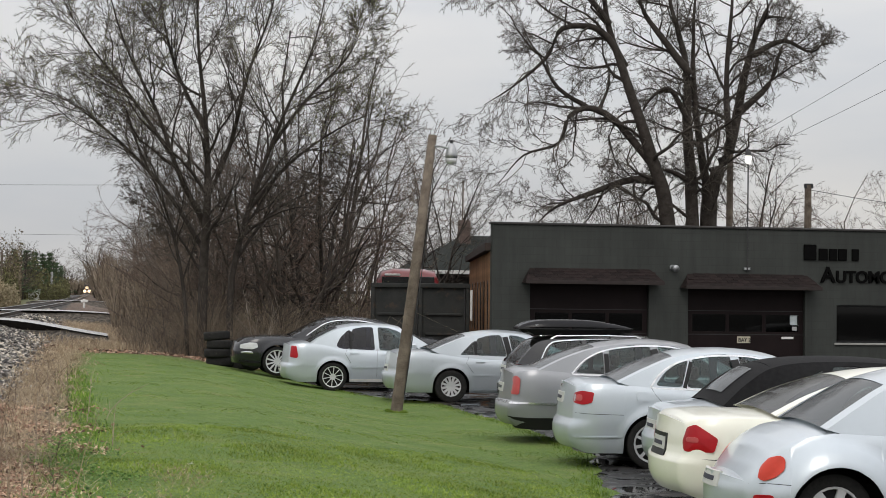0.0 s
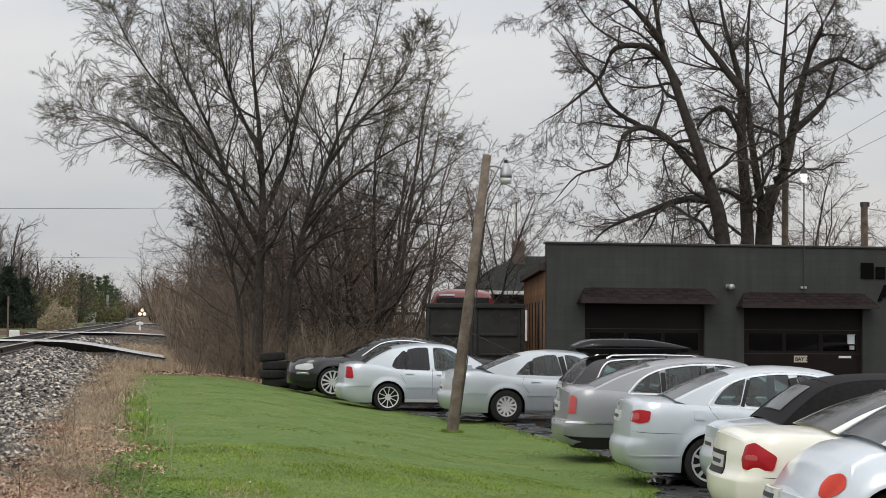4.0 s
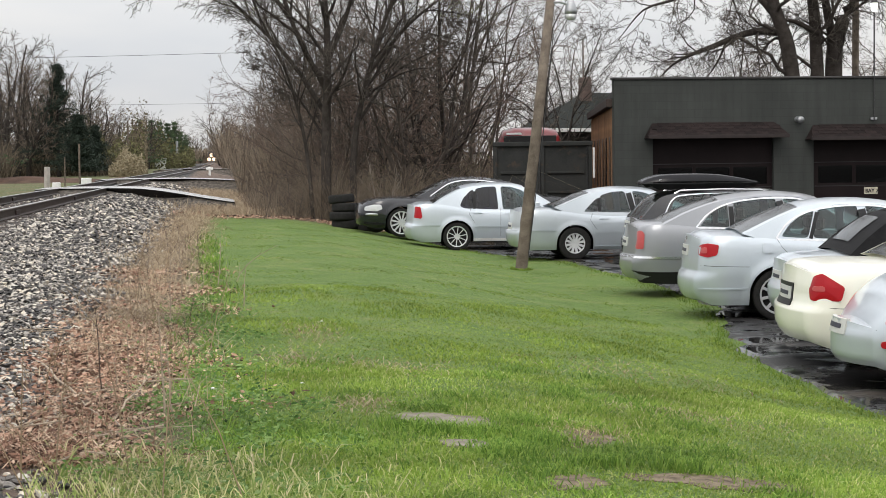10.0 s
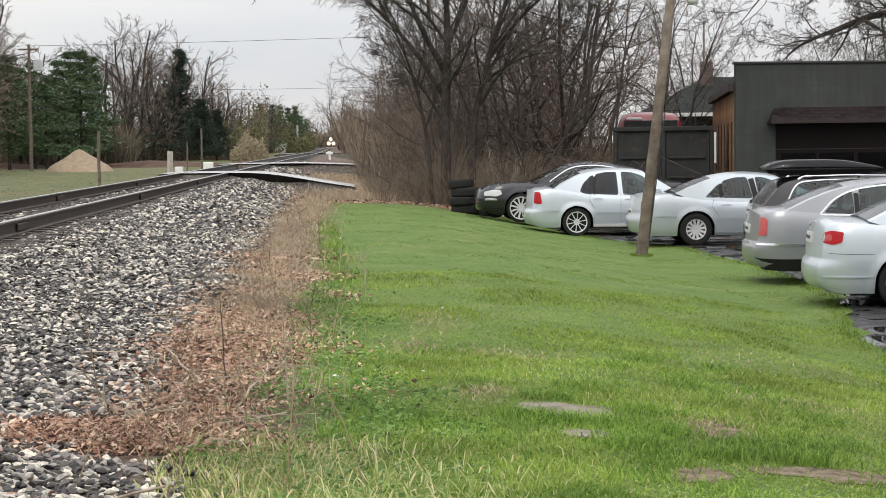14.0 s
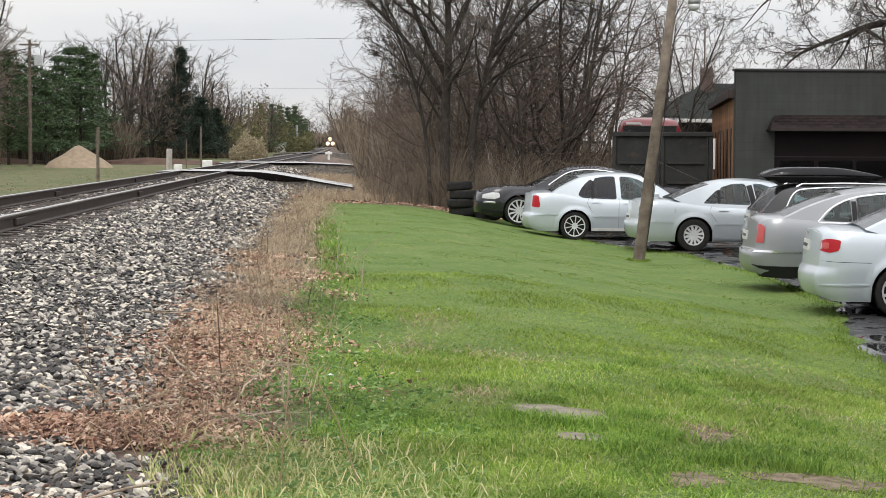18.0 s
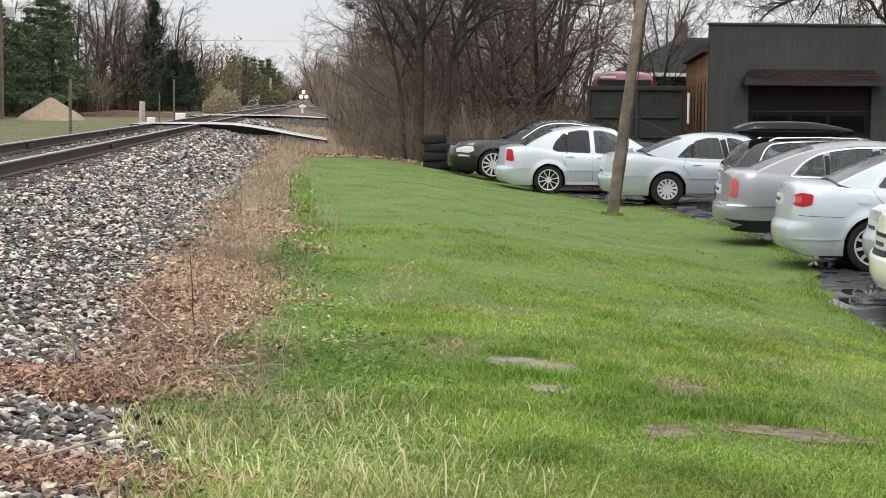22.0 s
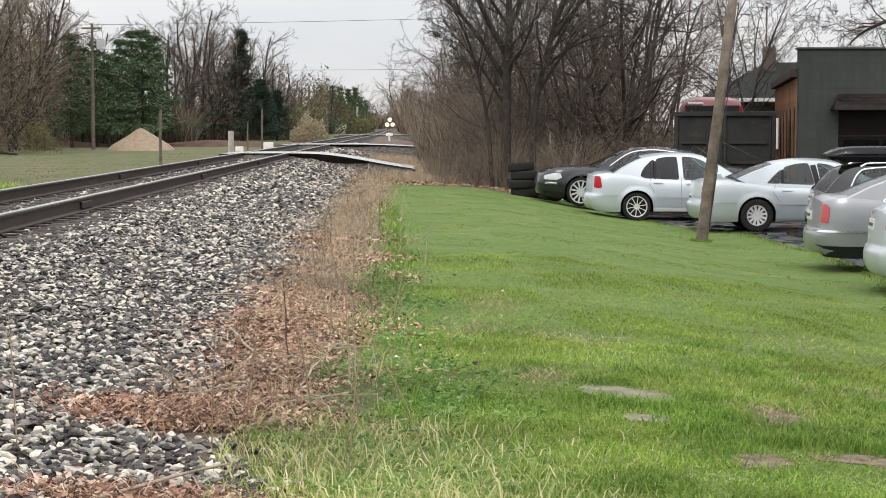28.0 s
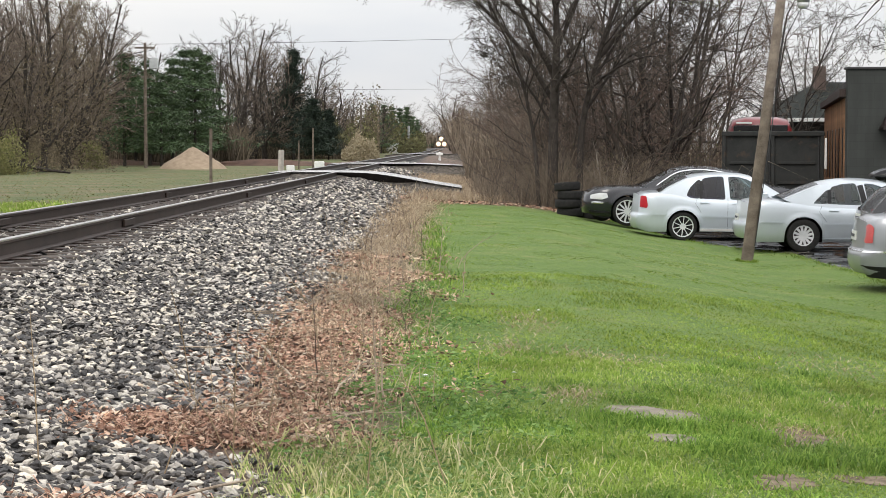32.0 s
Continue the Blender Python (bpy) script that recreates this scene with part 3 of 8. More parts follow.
    # ---- pieces
    def body(self):
        s, bm = self.s, bmesh.new()
        stations = set(np.linspace(0, self.len, 34).round(3)) | {0.004, 0.014, 0.03, 0.05, 0.08, 0.11, 0.15, 0.2, 0.25, 0.31, 0.38}
        for wx in s["wheels"]:
            stations |= {round(wx + s["arch"] * math.sin(a), 3) for a in np.linspace(-math.pi / 2, math.pi / 2, 15)}
            stations |= {round(wx - s["arch"] - 0.002, 3), round(wx + s["arch"] + 0.002, 3)}
            for d in (0.03, 0.06, 0.09) if "flare_reach" not in s else (0.05, 0.1, 0.15, 0.19, 0.215, 0.225, 0.25):
                stations |= {round(wx - s["arch"] - d, 3), round(wx + s["arch"] + d, 3)}
        stations = sorted(x for x in stations if 0 <= x <= self.len)
        vs, rows = [0, 0.06, 0.12, 0.2, 0.32, 0.42, 0.46, 0.5, 0.58, 0.7, 0.82, 0.91, 0.965, 1.0], []
        for x in stations:
            lo, hi = self.lower(x), self.top(x)
            row = [self.at(x, lo + (hi - lo) * v, -1) for v in vs]
            edge = row[-1]
            for q in (0.93, 0.75, 0.4, 0.0):
                row.append((edge[0], edge[1] * q, hi + s.get("crown", 0.045) * (1 - q * q) ** 0.8))
            full = row + [(p[0], -p[1], p[2]) for p in row[-2::-1]]
            rows.append([bm.verts.new(p) for p in full])
        for a, b in zip(rows, rows[1:]):
            for i in range(len(a) - 1):
                bm.faces.new((a[i], b[i], b[i + 1], a[i + 1]))
        for row, sign in ((rows[0], -1), (rows[-1], 1)):
            n, m = len(row), len(vs)
            prev = [row[i] for i in range(m)]
            cols = [prev]
            bow = s.get("bow", 0.09)
            for q in (-0.6, -0.2, 0.2, 0.6):
                cols.append([bm.verts.new((row[i].co.x + sign * bow * (1 - q * q), -row[i].co.y * q, row[i].co.z + (s.get("crown", 0.045) * (1 - q * q) if i == m - 1 else 0))) for i in range(m)])
            cols.append([row[n - 1 - i] for i in range(m)])
            for a, b in zip(cols, cols[1:]):
                for i in range(m - 1):
                    bm.faces.new((a[i], a[i + 1], b[i + 1], b[i]))
            seam = [row[i] for i in range(m - 1, n - m + 1)]
            tops = [c[-1] for c in cols]
            try:
                bm.faces.new(seam + [c for c in tops[-2:0:-1]])
            except ValueError:
                pass
        return bm

    def side_panel(self, side):
        """The cabin's side with its window openings cut through."""
        s, bm = self.s, bmesh.new()
        roof = self.roofline
        foot = [(x, self.top(x) - 0.015) for x in np.linspace(roof[-1][0], roof[0][0], 14)]
        loops = [roof + foot[1:-1]] + [rounded(p, 0.045) for p in s["windows"]]
        edges = []
        for loop in loops:
            vs = [bm.verts.new((x, 0, z)) for x, z in loop]
            edges += [bm.edges.new((vs[i], vs[(i + 1) % len(vs)])) for i in range(len(vs))]
        bmesh.ops.triangle_fill(bm, use_beauty=True, use_dissolve=False, edges=edges)
        bmesh.ops.subdivide_edges(bm, edges=[e for e in bm.edges if e.calc_length() > 0.3], cuts=1)
        for v in bm.verts:
            v.co.y = side * self.house_y(v.co.x, v.co.z)
        return bm

    def over(self, a, b, s0=-1.0, s1=1.0, lift=0.0, crown=0.05):
        """The sweep of the roofline from a to b, side to side."""
        bm, rows, line = bmesh.new(), [], self.roofline
        for i in range(a, b + 1):
            x, z = line[i]
            p, q = np.array(line[max(i - 1, 0)]), np.array(line[min(i + 1, len(line) - 1)])
            d = (q - p) / np.linalg.norm(q - p)
            y = self.house_y(x, z)
            row = []
            for t in np.linspace(s0, s1, 11):
                h = crown * (1 - t * t) + lift
                row.append(bm.verts.new((x - d[1] * h, t * y, z + d[0] * h)))
            rows.append(row)
        for p, q in zip(rows, rows[1:]):
            for k in range(10):
                bm.faces.new((p[k], p[k + 1], q[k + 1], q[k]))
        return bm

    def wheel(self, wx, side):
        s, r = self.s, self.s["radius"]
        wd, face = 0.2, self.w - 0.025
        out = 1 if side > 0 else -1

        def lathe(prof, n=32):
            bm, rows = bmesh.new(), []
            for rr, yy in prof:
                rows.append([bm.verts.new((rr * math.cos(a), out * yy, rr * math.sin(a))) for a in [2 * math.pi * k / n for k in range(n)]])
            for p, q in zip(rows, rows[1:]):
                for k in range(n):
                    bm.faces.new((p[k], p[(k + 1) % n], q[(k + 1) % n], q[k]))
            return bm

        rim_r = r * s.get("rim", 0.68)
        tyre = lathe([(rim_r, -wd), (r * 0.93, -wd), (r, -wd + 0.03), (r, -0.03), (r * 0.985, -0.012), (r * 0.93, 0.0), (r * 0.8, 0.004), (rim_r, -0.004), (rim_r * 0.98, -0.03)])
        w = self.add("wheel", tyre, M_TYRE, "black rubber tyre on a wheel")
        w.matrix_basis = pose(wx, out * face, r)
        # near-black dish stands in for the shade behind the spokes
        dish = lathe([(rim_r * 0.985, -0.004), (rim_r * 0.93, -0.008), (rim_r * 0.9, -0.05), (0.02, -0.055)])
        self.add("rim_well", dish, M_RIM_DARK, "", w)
        bm = bmesh.new()
        n, kind = s.get("spokes", 9), s.get("spoke_width", 0.03)
        for k in range(n):
            a = 2 * math.pi * k / n + 0.2
            ca, sa = math.cos(a), math.sin(a)
            pts = []
            for rr, hw, yy in ((0.05, kind * 0.6, -0.012), (rim_r * 0.6, kind * 0.7, -0.008), (rim_r * 0.96, kind * 0.75, -0.003)):
                pts.append([(rr * ca - t * hw * sa, yy, rr * sa + t * hw * ca) for t in (-1, 1)] + [(rr * ca - t * hw * sa, yy - 0.03, rr * sa + t * hw * ca) for t in (1, -1)])
            rows = [[bm.verts.new((p[0], out * p[1], p[2])) for p in q] for q in pts]
            for p, q in zip(rows, rows[1:]):
                for i in range(4):
                    bm.faces.new((p[i], p[(i + 1) % 4], q[(i + 1) % 4], q[i]))
        nn = 24
        rings = []
        for rr, yy in ((rim_r * 0.9, -0.02), (rim_r * 0.92, -0.001), (rim_r * 1.0, 0.002), (rim_r * 1.01, -0.008)):
            rings.append([bm.verts.new((rr * math.cos(2 * math.pi * k / nn), out * yy, rr * math.sin(2 * math.pi * k / nn))) for k in range(nn)])
        for p, q in zip(rings, rings[1:]):
            for k in range(nn):
                bm.faces.new((p[k], p[(k + 1) % nn], q[(k + 1) % nn], q[k]))
        hub = [bm.verts.new((0.07 * math.cos(2 * math.pi * k / 12), out * -0.008, 0.07 * math.sin(2 * math.pi * k / 12))) for k in range(12)]
        bm.faces.new(hub)
        self.add("rim", bm, s.get("rim_mat", M_RIM), "bright alloy spokes", w, smooth=False)

    def build(self):
        s = self.s
        self.roofline = flow(s["roof"], 5)
        i1, i2 = s["glass_at"][0] * 5, s["glass_at"][1] * 5
        n = len(self.roofline) - 1
        body = self.add("body", self.body(), self.paint, sharp=48)
        cabin_mat = s.get("top_mat", self.paint)
        for side in (-1, 1):
            self.add("cabin_side", self.side_panel(side), cabin_mat, sharp=50)
            for poly in s["windows"]:
                ring = rounded(poly, 0.045)
                pane = self.patch(ring, -0.006, side, True)
                pane = self.add("side_window", pane, M_DARKGLASS if poly in s["windows"][:s.get("dark_panes", 0)] else s.get("glass", M_CARGLASS))
                pane.visible_shadow = False
            for line, wd in s.get("black_pillars", ()):
                self.add("door_pillar", self.strip([tuple(np.array(line[0]) + (np.array(line[1]) - np.array(line[0])) * q / 8) for q in range(9)], wd, 0.011, side, True), M_BLACK, "black door pillar", smooth=False)
            if s.get("trim"):
                for line in s["trim"]:
                    self.add("window_trim", self.strip(line, 0.022, 0.006, side, True), M_CHROME, "bright window trim")
        self.add("roof", self.over(i1, i2), cabin_mat, sharp=50)
        back = self.add("rear_window", self.over(0, i1, -s.get("back_span", 0.84), s.get("back_span", 0.84), -0.004), s.get("back_glass", M_BACKGLASS))
        front = self.add("windscreen", self.over(i2, n, -0.93, 0.93, -0.004), M_CARGLASS)
        for g in (back, front):
            g.visible_shadow = False
        for a, b in ((0, i1), (i2, n)):
            k = s.get("back_span", 0.84) if a == 0 else 0.9
            for p, q in ((-1.0, -k), (k, 1.0)):
                self.add("pillar", self.over(a, b, p, q), cabin_mat, sharp=50)
        # underside and cabin
        under = bmesh.new()
        box_bm(under, 0.3, self.len - 0.35, -self.w + 0.24, self.w - 0.24, self.low - 0.01, 0.6, 0.03)
        for a, b in self.gaps():
            box_bm(under, a, b, -self.w + 0.07, self.w - 0.07, self.low - 0.008, self.low + 0.2, 0.02)
        self.add("underbody", under, M_UNDER, smooth=False)
        seat = s.get("seats", (1.45, 2.35))
        hi = s["height"]
        for sx in seat:
            for sy in (-0.36, 0.36):
                st = self.add("seat", box(sx - 0.06, sx + 0.09, sy - 0.24, sy + 0.24, 0.7, hi - 0.36, 0.05), M_CABIN, smooth=False)
                self.add("headrest", box(sx - 0.05, sx + 0.05, sy - 0.13, sy + 0.13, hi - 0.355, hi - 0.19, 0.03), M_CABIN, "", st, smooth=False)
        deck = bmesh.new()
        x0, x1 = self.roofline[4][0], self.roofline[-3][0]
        cols = []
        for x in np.linspace(x0, x1, 10):
            zz = self.top(x) + s.get("crown", 0.045) - 0.01
            y = self.house_y(x, self.top(x)) - 0.05
            cols.append([deck.verts.new((x, t * y, zz - 0.03 * abs(t))) for t in (-1, -0.5, 0, 0.5, 1)])
        for p, q in zip(cols, cols[1:]):
            for i in range(4):
                deck.faces.new((p[i], p[i + 1], q[i + 1], q[i]))
        self.add("parcel_shelf", deck, M_CABIN)
        for wx in s["wheels"]:
            for side in (-1, 1):
                self.wheel(wx, side)
        # seams, handles, strips and lamps
        for side in (-1, 1):
            for line in s.get("seams", ()):
                self.add("door_seam", self.strip(line, 0.006, 0.0015, side), M_SEAM, "dark panel gap", smooth=False)
            for x, z in s.get("handles", ()):
                self.add("door_handle", self.patch([(x - 0.1, z - 0.014), (x - 0.09, z + 0.014), (x + 0.09, z + 0.018), (x + 0.1, z - 0.01)], 0.03, side), s.get("handle_mat", self.paint))
            for line, wd, mat in s.get("strips", ()):
                self.add("side_moulding", self.strip(line, wd, 0.012, side), mat)
            for poly, mat, nm in s.get("lamps", ()):
                self.add(nm, self.patch(rounded(poly, 0.025), 0.024 if nm == "inner_lamp" else 0.016, side), mat, "glossy lamp lens")
            mx, mz = s.get("mirror", (2.85, 0.98))
            b = bmesh.new()
            y = self.house_y(mx, mz)
            box_bm(b, mx - 0.07, mx + 0.06, side * y + (0.02 if side > 0 else -0.22), side * y + (0.22 if side > 0 else -0.02), mz - 0.02, mz + 0.11, 0.03)
            self.add("wing_mirror", b, s.get("mirror_mat", self.paint), smooth=False)
        for layer, (y0, y1, z0, z1, mat, nm, lab) in enumerate(s.get("rear", ())):
            b = bmesh.new()
            rows = []
            wz = self.plan(0.0)
            if nm == "tail_lamp":
                y0, y1 = (-wz * 0.99, y1) if y0 < 0 else (y0, wz * 0.99)
            for z in np.linspace(z0, z1, 4):
                rows.append([b.verts.new((self.shift(0, z) - s.get("bow", 0.09) * (1 - (y / wz) ** 2) - 0.005 - 0.004 * layer, y, z)) for y in np.linspace(y0, y1, 6)])
            for p, q in zip(rows, rows[1:]):
                for i in range(5):
                    b.faces.new((p[i], p[i + 1], q[i + 1], q[i]))
            ret = bmesh.ops.extrude_face_region(b, geom=b.faces[:])
            bmesh.ops.translate(b, verts=[g for g in ret["geom"] if isinstance(g, bmesh.types.BMVert)], vec=(0.03, 0, 0))
            self.add(nm, b, mat, lab)

    def gaps(self):
        r, f = self.s["wheels"]
        a = self.s["arch"]
        return [(r + a + 0.03, f - a - 0.03)]


def stretch(points, kx, kz):
    return [(x * kx, z * kz) for x, z in points]


def sedan(length, width, height, wheels, radius, colour, **more):
    """A saloon drawn on common proportions, scaled to its own length and height."""
    kx, kz = length / 4.38, height / 1.446
    s = dict(length=length, width=width, height=height, wheels=wheels, radius=radius, arch=radius + 0.045, paint=colour)
    s["shoulder"] = stretch([(0, 0.99), (0.12, 1.03), (0.45, 1.045), (0.8, 1.01), (1.15, 0.94), (1.6, 0.895), (2.9, 0.855), (3.25, 0.88), (3.9, 0.83), (4.2, 0.74), (4.38, 0.64)], kx, kz)
    s["tail"] = [(0.2, 0.13), (0.3, 0.04), (0.4, 0.0), (0.56, 0.0), (0.6, 0.05), (0.8, 0.07), (1.0, 0.1), (1.1, 0.14)]
    s["nose"] = [(0.2, 0.08), (0.35, 0.0), (0.5, 0.0), (0.6, 0.05), (0.75, 0.16)]
    s["roof"] = stretch([(0.52, 1.04), (0.8, 1.21), (1.15, 1.365), (1.6, 1.435), (2.1, 1.44), (2.55, 1.375), (2.95, 1.15), (3.3, 0.93)], kx, kz)
    s["glass_at"] = (2, 5)
    s["windows"] = [stretch(p, kx, kz) for p in (
        [(1.1, 0.985), (1.18, 1.13), (1.34, 1.26), (1.42, 1.285), (1.4, 0.925), (1.22, 0.93)],
        [(1.45, 0.922), (1.46, 1.295), (1.7, 1.335), (1.93, 1.335), (1.96, 0.9)],
        [(2.06, 0.9), (2.03, 1.335), (2.25, 1.325), (2.48, 1.27), (2.72, 1.12), (2.95, 0.92), (2.5, 0.89)])]
    s["seams"] = [stretch(p, kx, kz) for p in ([(2.01, 0.93), (2.0, 0.6), (2.0, 0.27)], [(1.35, 0.95), (1.3, 0.82), (1.42, 0.62)], [(2.98, 0.88), (3.02, 0.6), (3.0, 0.28)])]
    s["handles"] = stretch([(1.5, 0.84), (2.2, 0.82)], kx, kz)
    s["seats"] = (1.5 * kx, 2.35 * kx)
    s["mirror"] = (2.8 * kx, 0.95 * kz)
    s.update(more)
    return s


P_SILVER = paint("silver_paint", (0.48, 0.53, 0.575), 0.4, 0.34)
P_SILVER2 = paint("pale_silver_paint", (0.495, 0.545, 0.59), 0.4, 0.34)
P_GREY = paint("warm_grey_paint", (0.25, 0.26, 0.278), 0.4, 0.34)
P_PEWTER = paint("light_pewter_paint", (0.425, 0.465, 0.5), 0.4, 0.34)
P_NAVY = paint("dark_blue_paint", (0.009, 0.0105, 0.015), 0.2, 0.25)
P_BLACK = paint("black_paint", (0.01, 0.01, 0.011), 0.1, 0.25)
P_CREAM = paint("cream_white_paint", (0.8, 0.795, 0.69), 0.0, 0.35)
M_SOFT = worn("soft_top_cloth", (0.008, 0.008, 0.009), (0.016, 0.016, 0.017), 20, 0.9, 0, 0.3, 200)
M_DARKLENS = plain("smoked_lens", (0.1, 0.02, 0.02), 0.2, 0, Coat_Weight=1.0)


def plate(z):
    return [(-0.26, 0.26, z, z + 0.13, M_PLATE, "plate", "plain number plate"), (-0.18, 0.18, z + 0.045, z + 0.085, M_BAR, "plate_bar", "dark bar")]


# silver compact saloon with ten-spoke wheels
Car("silver_saloon", "silver compact saloon with dark ten-spoke wheels on wet asphalt", sedan(
    4.38, 1.735, 1.446, (1.03, 3.545), 0.315, P_SILVER2, spokes=10, spoke_width=0.013, rim=0.74, dark_panes=2, flare=0.02,
    black_pillars=[([(1.425, 0.92), (1.44, 1.31)], 0.06)],
    lamps=[([(0.03, 0.74), (0.02, 0.99), (0.17, 0.98), (0.23, 0.76), (0.2, 0.72)], M_RED, "tail_lamp"), ([(4.05, 0.62), (4.1, 0.74), (4.3, 0.68), (4.33, 0.58)], M_LENS, "headlamp")],
    strips=[([(0.0, 0.58), (0.1, 0.57), (0.4, 0.57), (0.66, 0.57)], 0.03, P_SILVER2), ([(1.42, 0.53), (2.2, 0.52), (3.15, 0.52)], 0.035, P_SILVER2), ([(1.4, 0.24), (2.2, 0.235), (3.15, 0.24)], 0.06, M_WHITE)],
    rear=plate(0.42)),
    pose(4.43, 39.7, 0.02, 0, 0, -2))

# older silver saloon with round wheel covers
Car("pewter_saloon", "older light silver saloon with multi-slot wheel covers", sedan(
    4.94, 1.85, 1.39, (1.16, 3.93), 0.325, P_PEWTER, spokes=12, spoke_width=0.032, rim=0.62,
    roof=[(0.78, 1.03), (1.12, 1.17), (1.5, 1.305), (1.95, 1.38), (2.4, 1.385), (2.85, 1.32), (3.25, 1.12), (3.7, 0.93)],
    windows=[[(1.34, 0.95), (1.64, 1.19), (1.64, 0.945)], [(1.69, 0.94), (1.7, 1.22), (1.95, 1.275), (2.2, 1.285), (2.3, 0.92)], [(2.42, 0.92), (2.36, 1.285), (2.55, 1.27), (2.8, 1.2), (3.05, 1.05), (3.25, 0.92)]],
    black_pillars=[([(2.36, 0.92), (2.28, 1.31)], 0.11), ([(1.665, 0.945), (1.67, 1.22)], 0.06)], handles=[(1.75, 0.82), (2.6, 0.82)], seats=(1.8, 2.7), mirror=(3.1, 0.96), handle_mat=P_PEWTER,
    lamps=[([(0.02, 0.7), (0.02, 0.9), (0.12, 0.9), (0.14, 0.7)], M_DARKLENS, "tail_lamp")],
    strips=[([(0.0, 0.6), (0.05, 0.6), (0.5, 0.59), (0.78, 0.59)], 0.03, P_PEWTER), ([(1.56, 0.55), (2.5, 0.54), (3.5, 0.54)], 0.035, P_PEWTER), ([(1.56, 0.25), (2.5, 0.245), (3.5, 0.25)], 0.04, P_PEWTER)],
    rear=plate(0.6)), pose(6.08, 35.55, 0.02, 0, 0, -2))

# dark luxury saloon, nose towards the railway
Car("dark_saloon", "dark blue-black large saloon with big silver multi-spoke wheels", sedan(
    5.05, 1.9, 1.44, (1.15, 4.09), 0.345, P_NAVY, spokes=12, spoke_width=0.028, rim=0.8,
    roof=[(0.65, 1.05), (1.05, 1.24), (1.5, 1.375), (2.0, 1.43), (2.5, 1.435), (2.95, 1.37), (3.4, 1.14), (3.75, 0.95)],
    windows=[[(1.3, 1.05), (1.5, 1.2), (1.75, 1.3), (2.3, 1.355), (2.38, 0.985), (1.8, 0.995)], [(2.47, 0.985), (2.4, 1.36), (2.7, 1.335), (3.0, 1.24), (3.35, 0.99)]],
    shoulder=[(0, 0.98), (0.12, 1.03), (0.5, 1.05), (1.0, 1.01), (1.5, 0.96), (3.3, 0.91), (3.75, 0.93), (4.4, 0.9), (4.8, 0.85), (4.97, 0.79), (5.05, 0.73)], nose=[(0.2, 0.07), (0.35, 0.0), (0.55, 0.0), (0.7, 0.02), (0.85, 0.06)], nose_round=(0.6, 0.24),
    trim=[flow([(1.22, 1.05), (1.5, 1.25), (1.8, 1.34), (2.3, 1.385), (2.7, 1.355), (3.0, 1.27), (3.3, 1.08), (3.42, 0.99)], 4)],
    handles=[(1.8, 0.83), (2.65, 0.82)], seats=(1.8, 2.75), mirror=(3.15, 0.97), mirror_mat=P_BLACK,
    lamps=[([(4.56, 0.66), (4.6, 0.76), (4.78, 0.76), (4.99, 0.7), (4.99, 0.61), (4.7, 0.6)], M_LENS, "headlamp"), ([(4.66, 0.5), (4.68, 0.55), (4.94, 0.55), (4.96, 0.5)], M_CHROME, "fog_lamp")],
    strips=[([(0.05, 0.52), (0.6, 0.52)], 0.03, P_NAVY), ([(4.5, 0.3), (5.0, 0.31)], 0.05, M_BLACK)]),
    pose(8.62, 42.95, 0.03) @ pose(0, 0, 0, 0, 0, 180) @ pose(0, 0, 0, 0, -2.4))

# black estate with roof rails
wagon_spec = sedan(
    4.7, 1.75, 1.5, (1.05, 3.75), 0.315, P_BLACK, spokes=7, spoke_width=0.04,
    shoulder=[(0, 0.96), (0.15, 0.99), (1.0, 0.96), (3.1, 0.9), (3.5, 0.9), (4.2, 0.82), (4.5, 0.74), (4.7, 0.64)],
    roof=[(0.12, 0.98), (0.3, 1.2), (0.52, 1.4), (1.0, 1.47), (2.0, 1.5), (2.6, 1.46), (3.05, 1.25), (3.55, 0.93)],
    glass_at=(2, 5), tumble=0.25,
    windows=[[(0.6, 1.04), (0.74, 1.3), (1.0, 1.375), (1.3, 1.385), (1.32, 0.99)], [(1.4, 0.99), (1.38, 1.39), (1.9, 1.405), (2.0, 0.96)], [(2.1, 0.96), (2.05, 1.405), (2.4, 1.38), (2.75, 1.22), (3.05, 0.96)]],
    trim=[flow([(0.52, 1.02), (0.7, 1.33), (1.0, 1.41), (1.9, 1.44), (2.4, 1.41), (2.75, 1.26), (3.1, 0.98)], 4), [(0.52, 1.0), (1.4, 0.965), (3.1, 0.93)]],
    handles=[(1.45, 0.84), (2.25, 0.82)], seats=(1.5, 2.4), mirror=(2.95, 0.97),
    lamps=[([(0.02, 0.72), (0.03, 0.98), (0.18, 0.96), (0.2, 0.75)], M_DARKLENS, "tail_lamp")],
    rear=plate(0.75))
for key in ("shoulder", "roof"):
    wagon_spec[key] = stretch(wagon_spec[key], 1, 0.94)
for key in ("windows", "trim"):
    wagon_spec[key] = [stretch(line, 1, 0.94) for line in wagon_spec[key]]
wagon_spec["height"] *= 0.94
wagon = Car("black_estate", "black estate car with chrome window trim and roof bars", wagon_spec, pose(7.54, 31.55, 0.02, 0, 0, -4))
for side in (-1, 1):
    y = side * (wagon.house_y(1.5, 1.37))
    wagon.add("roof_rail", tube([(0.75, y, 1.37), (0.85, y, 1.42), (1.6, y, 1.435), (2.3, y, 1.42), (2.45, y, 1.36)], 0.018, 6), M_CHROME, "bright roof rail")
for x in (0.95, 1.85):
    b = tube([(x, -0.6, 1.445), (x, 0.6, 1.445)], 0.018, 6)
    wagon.add("crossbar", b, M_BLACK, "black roof bar")

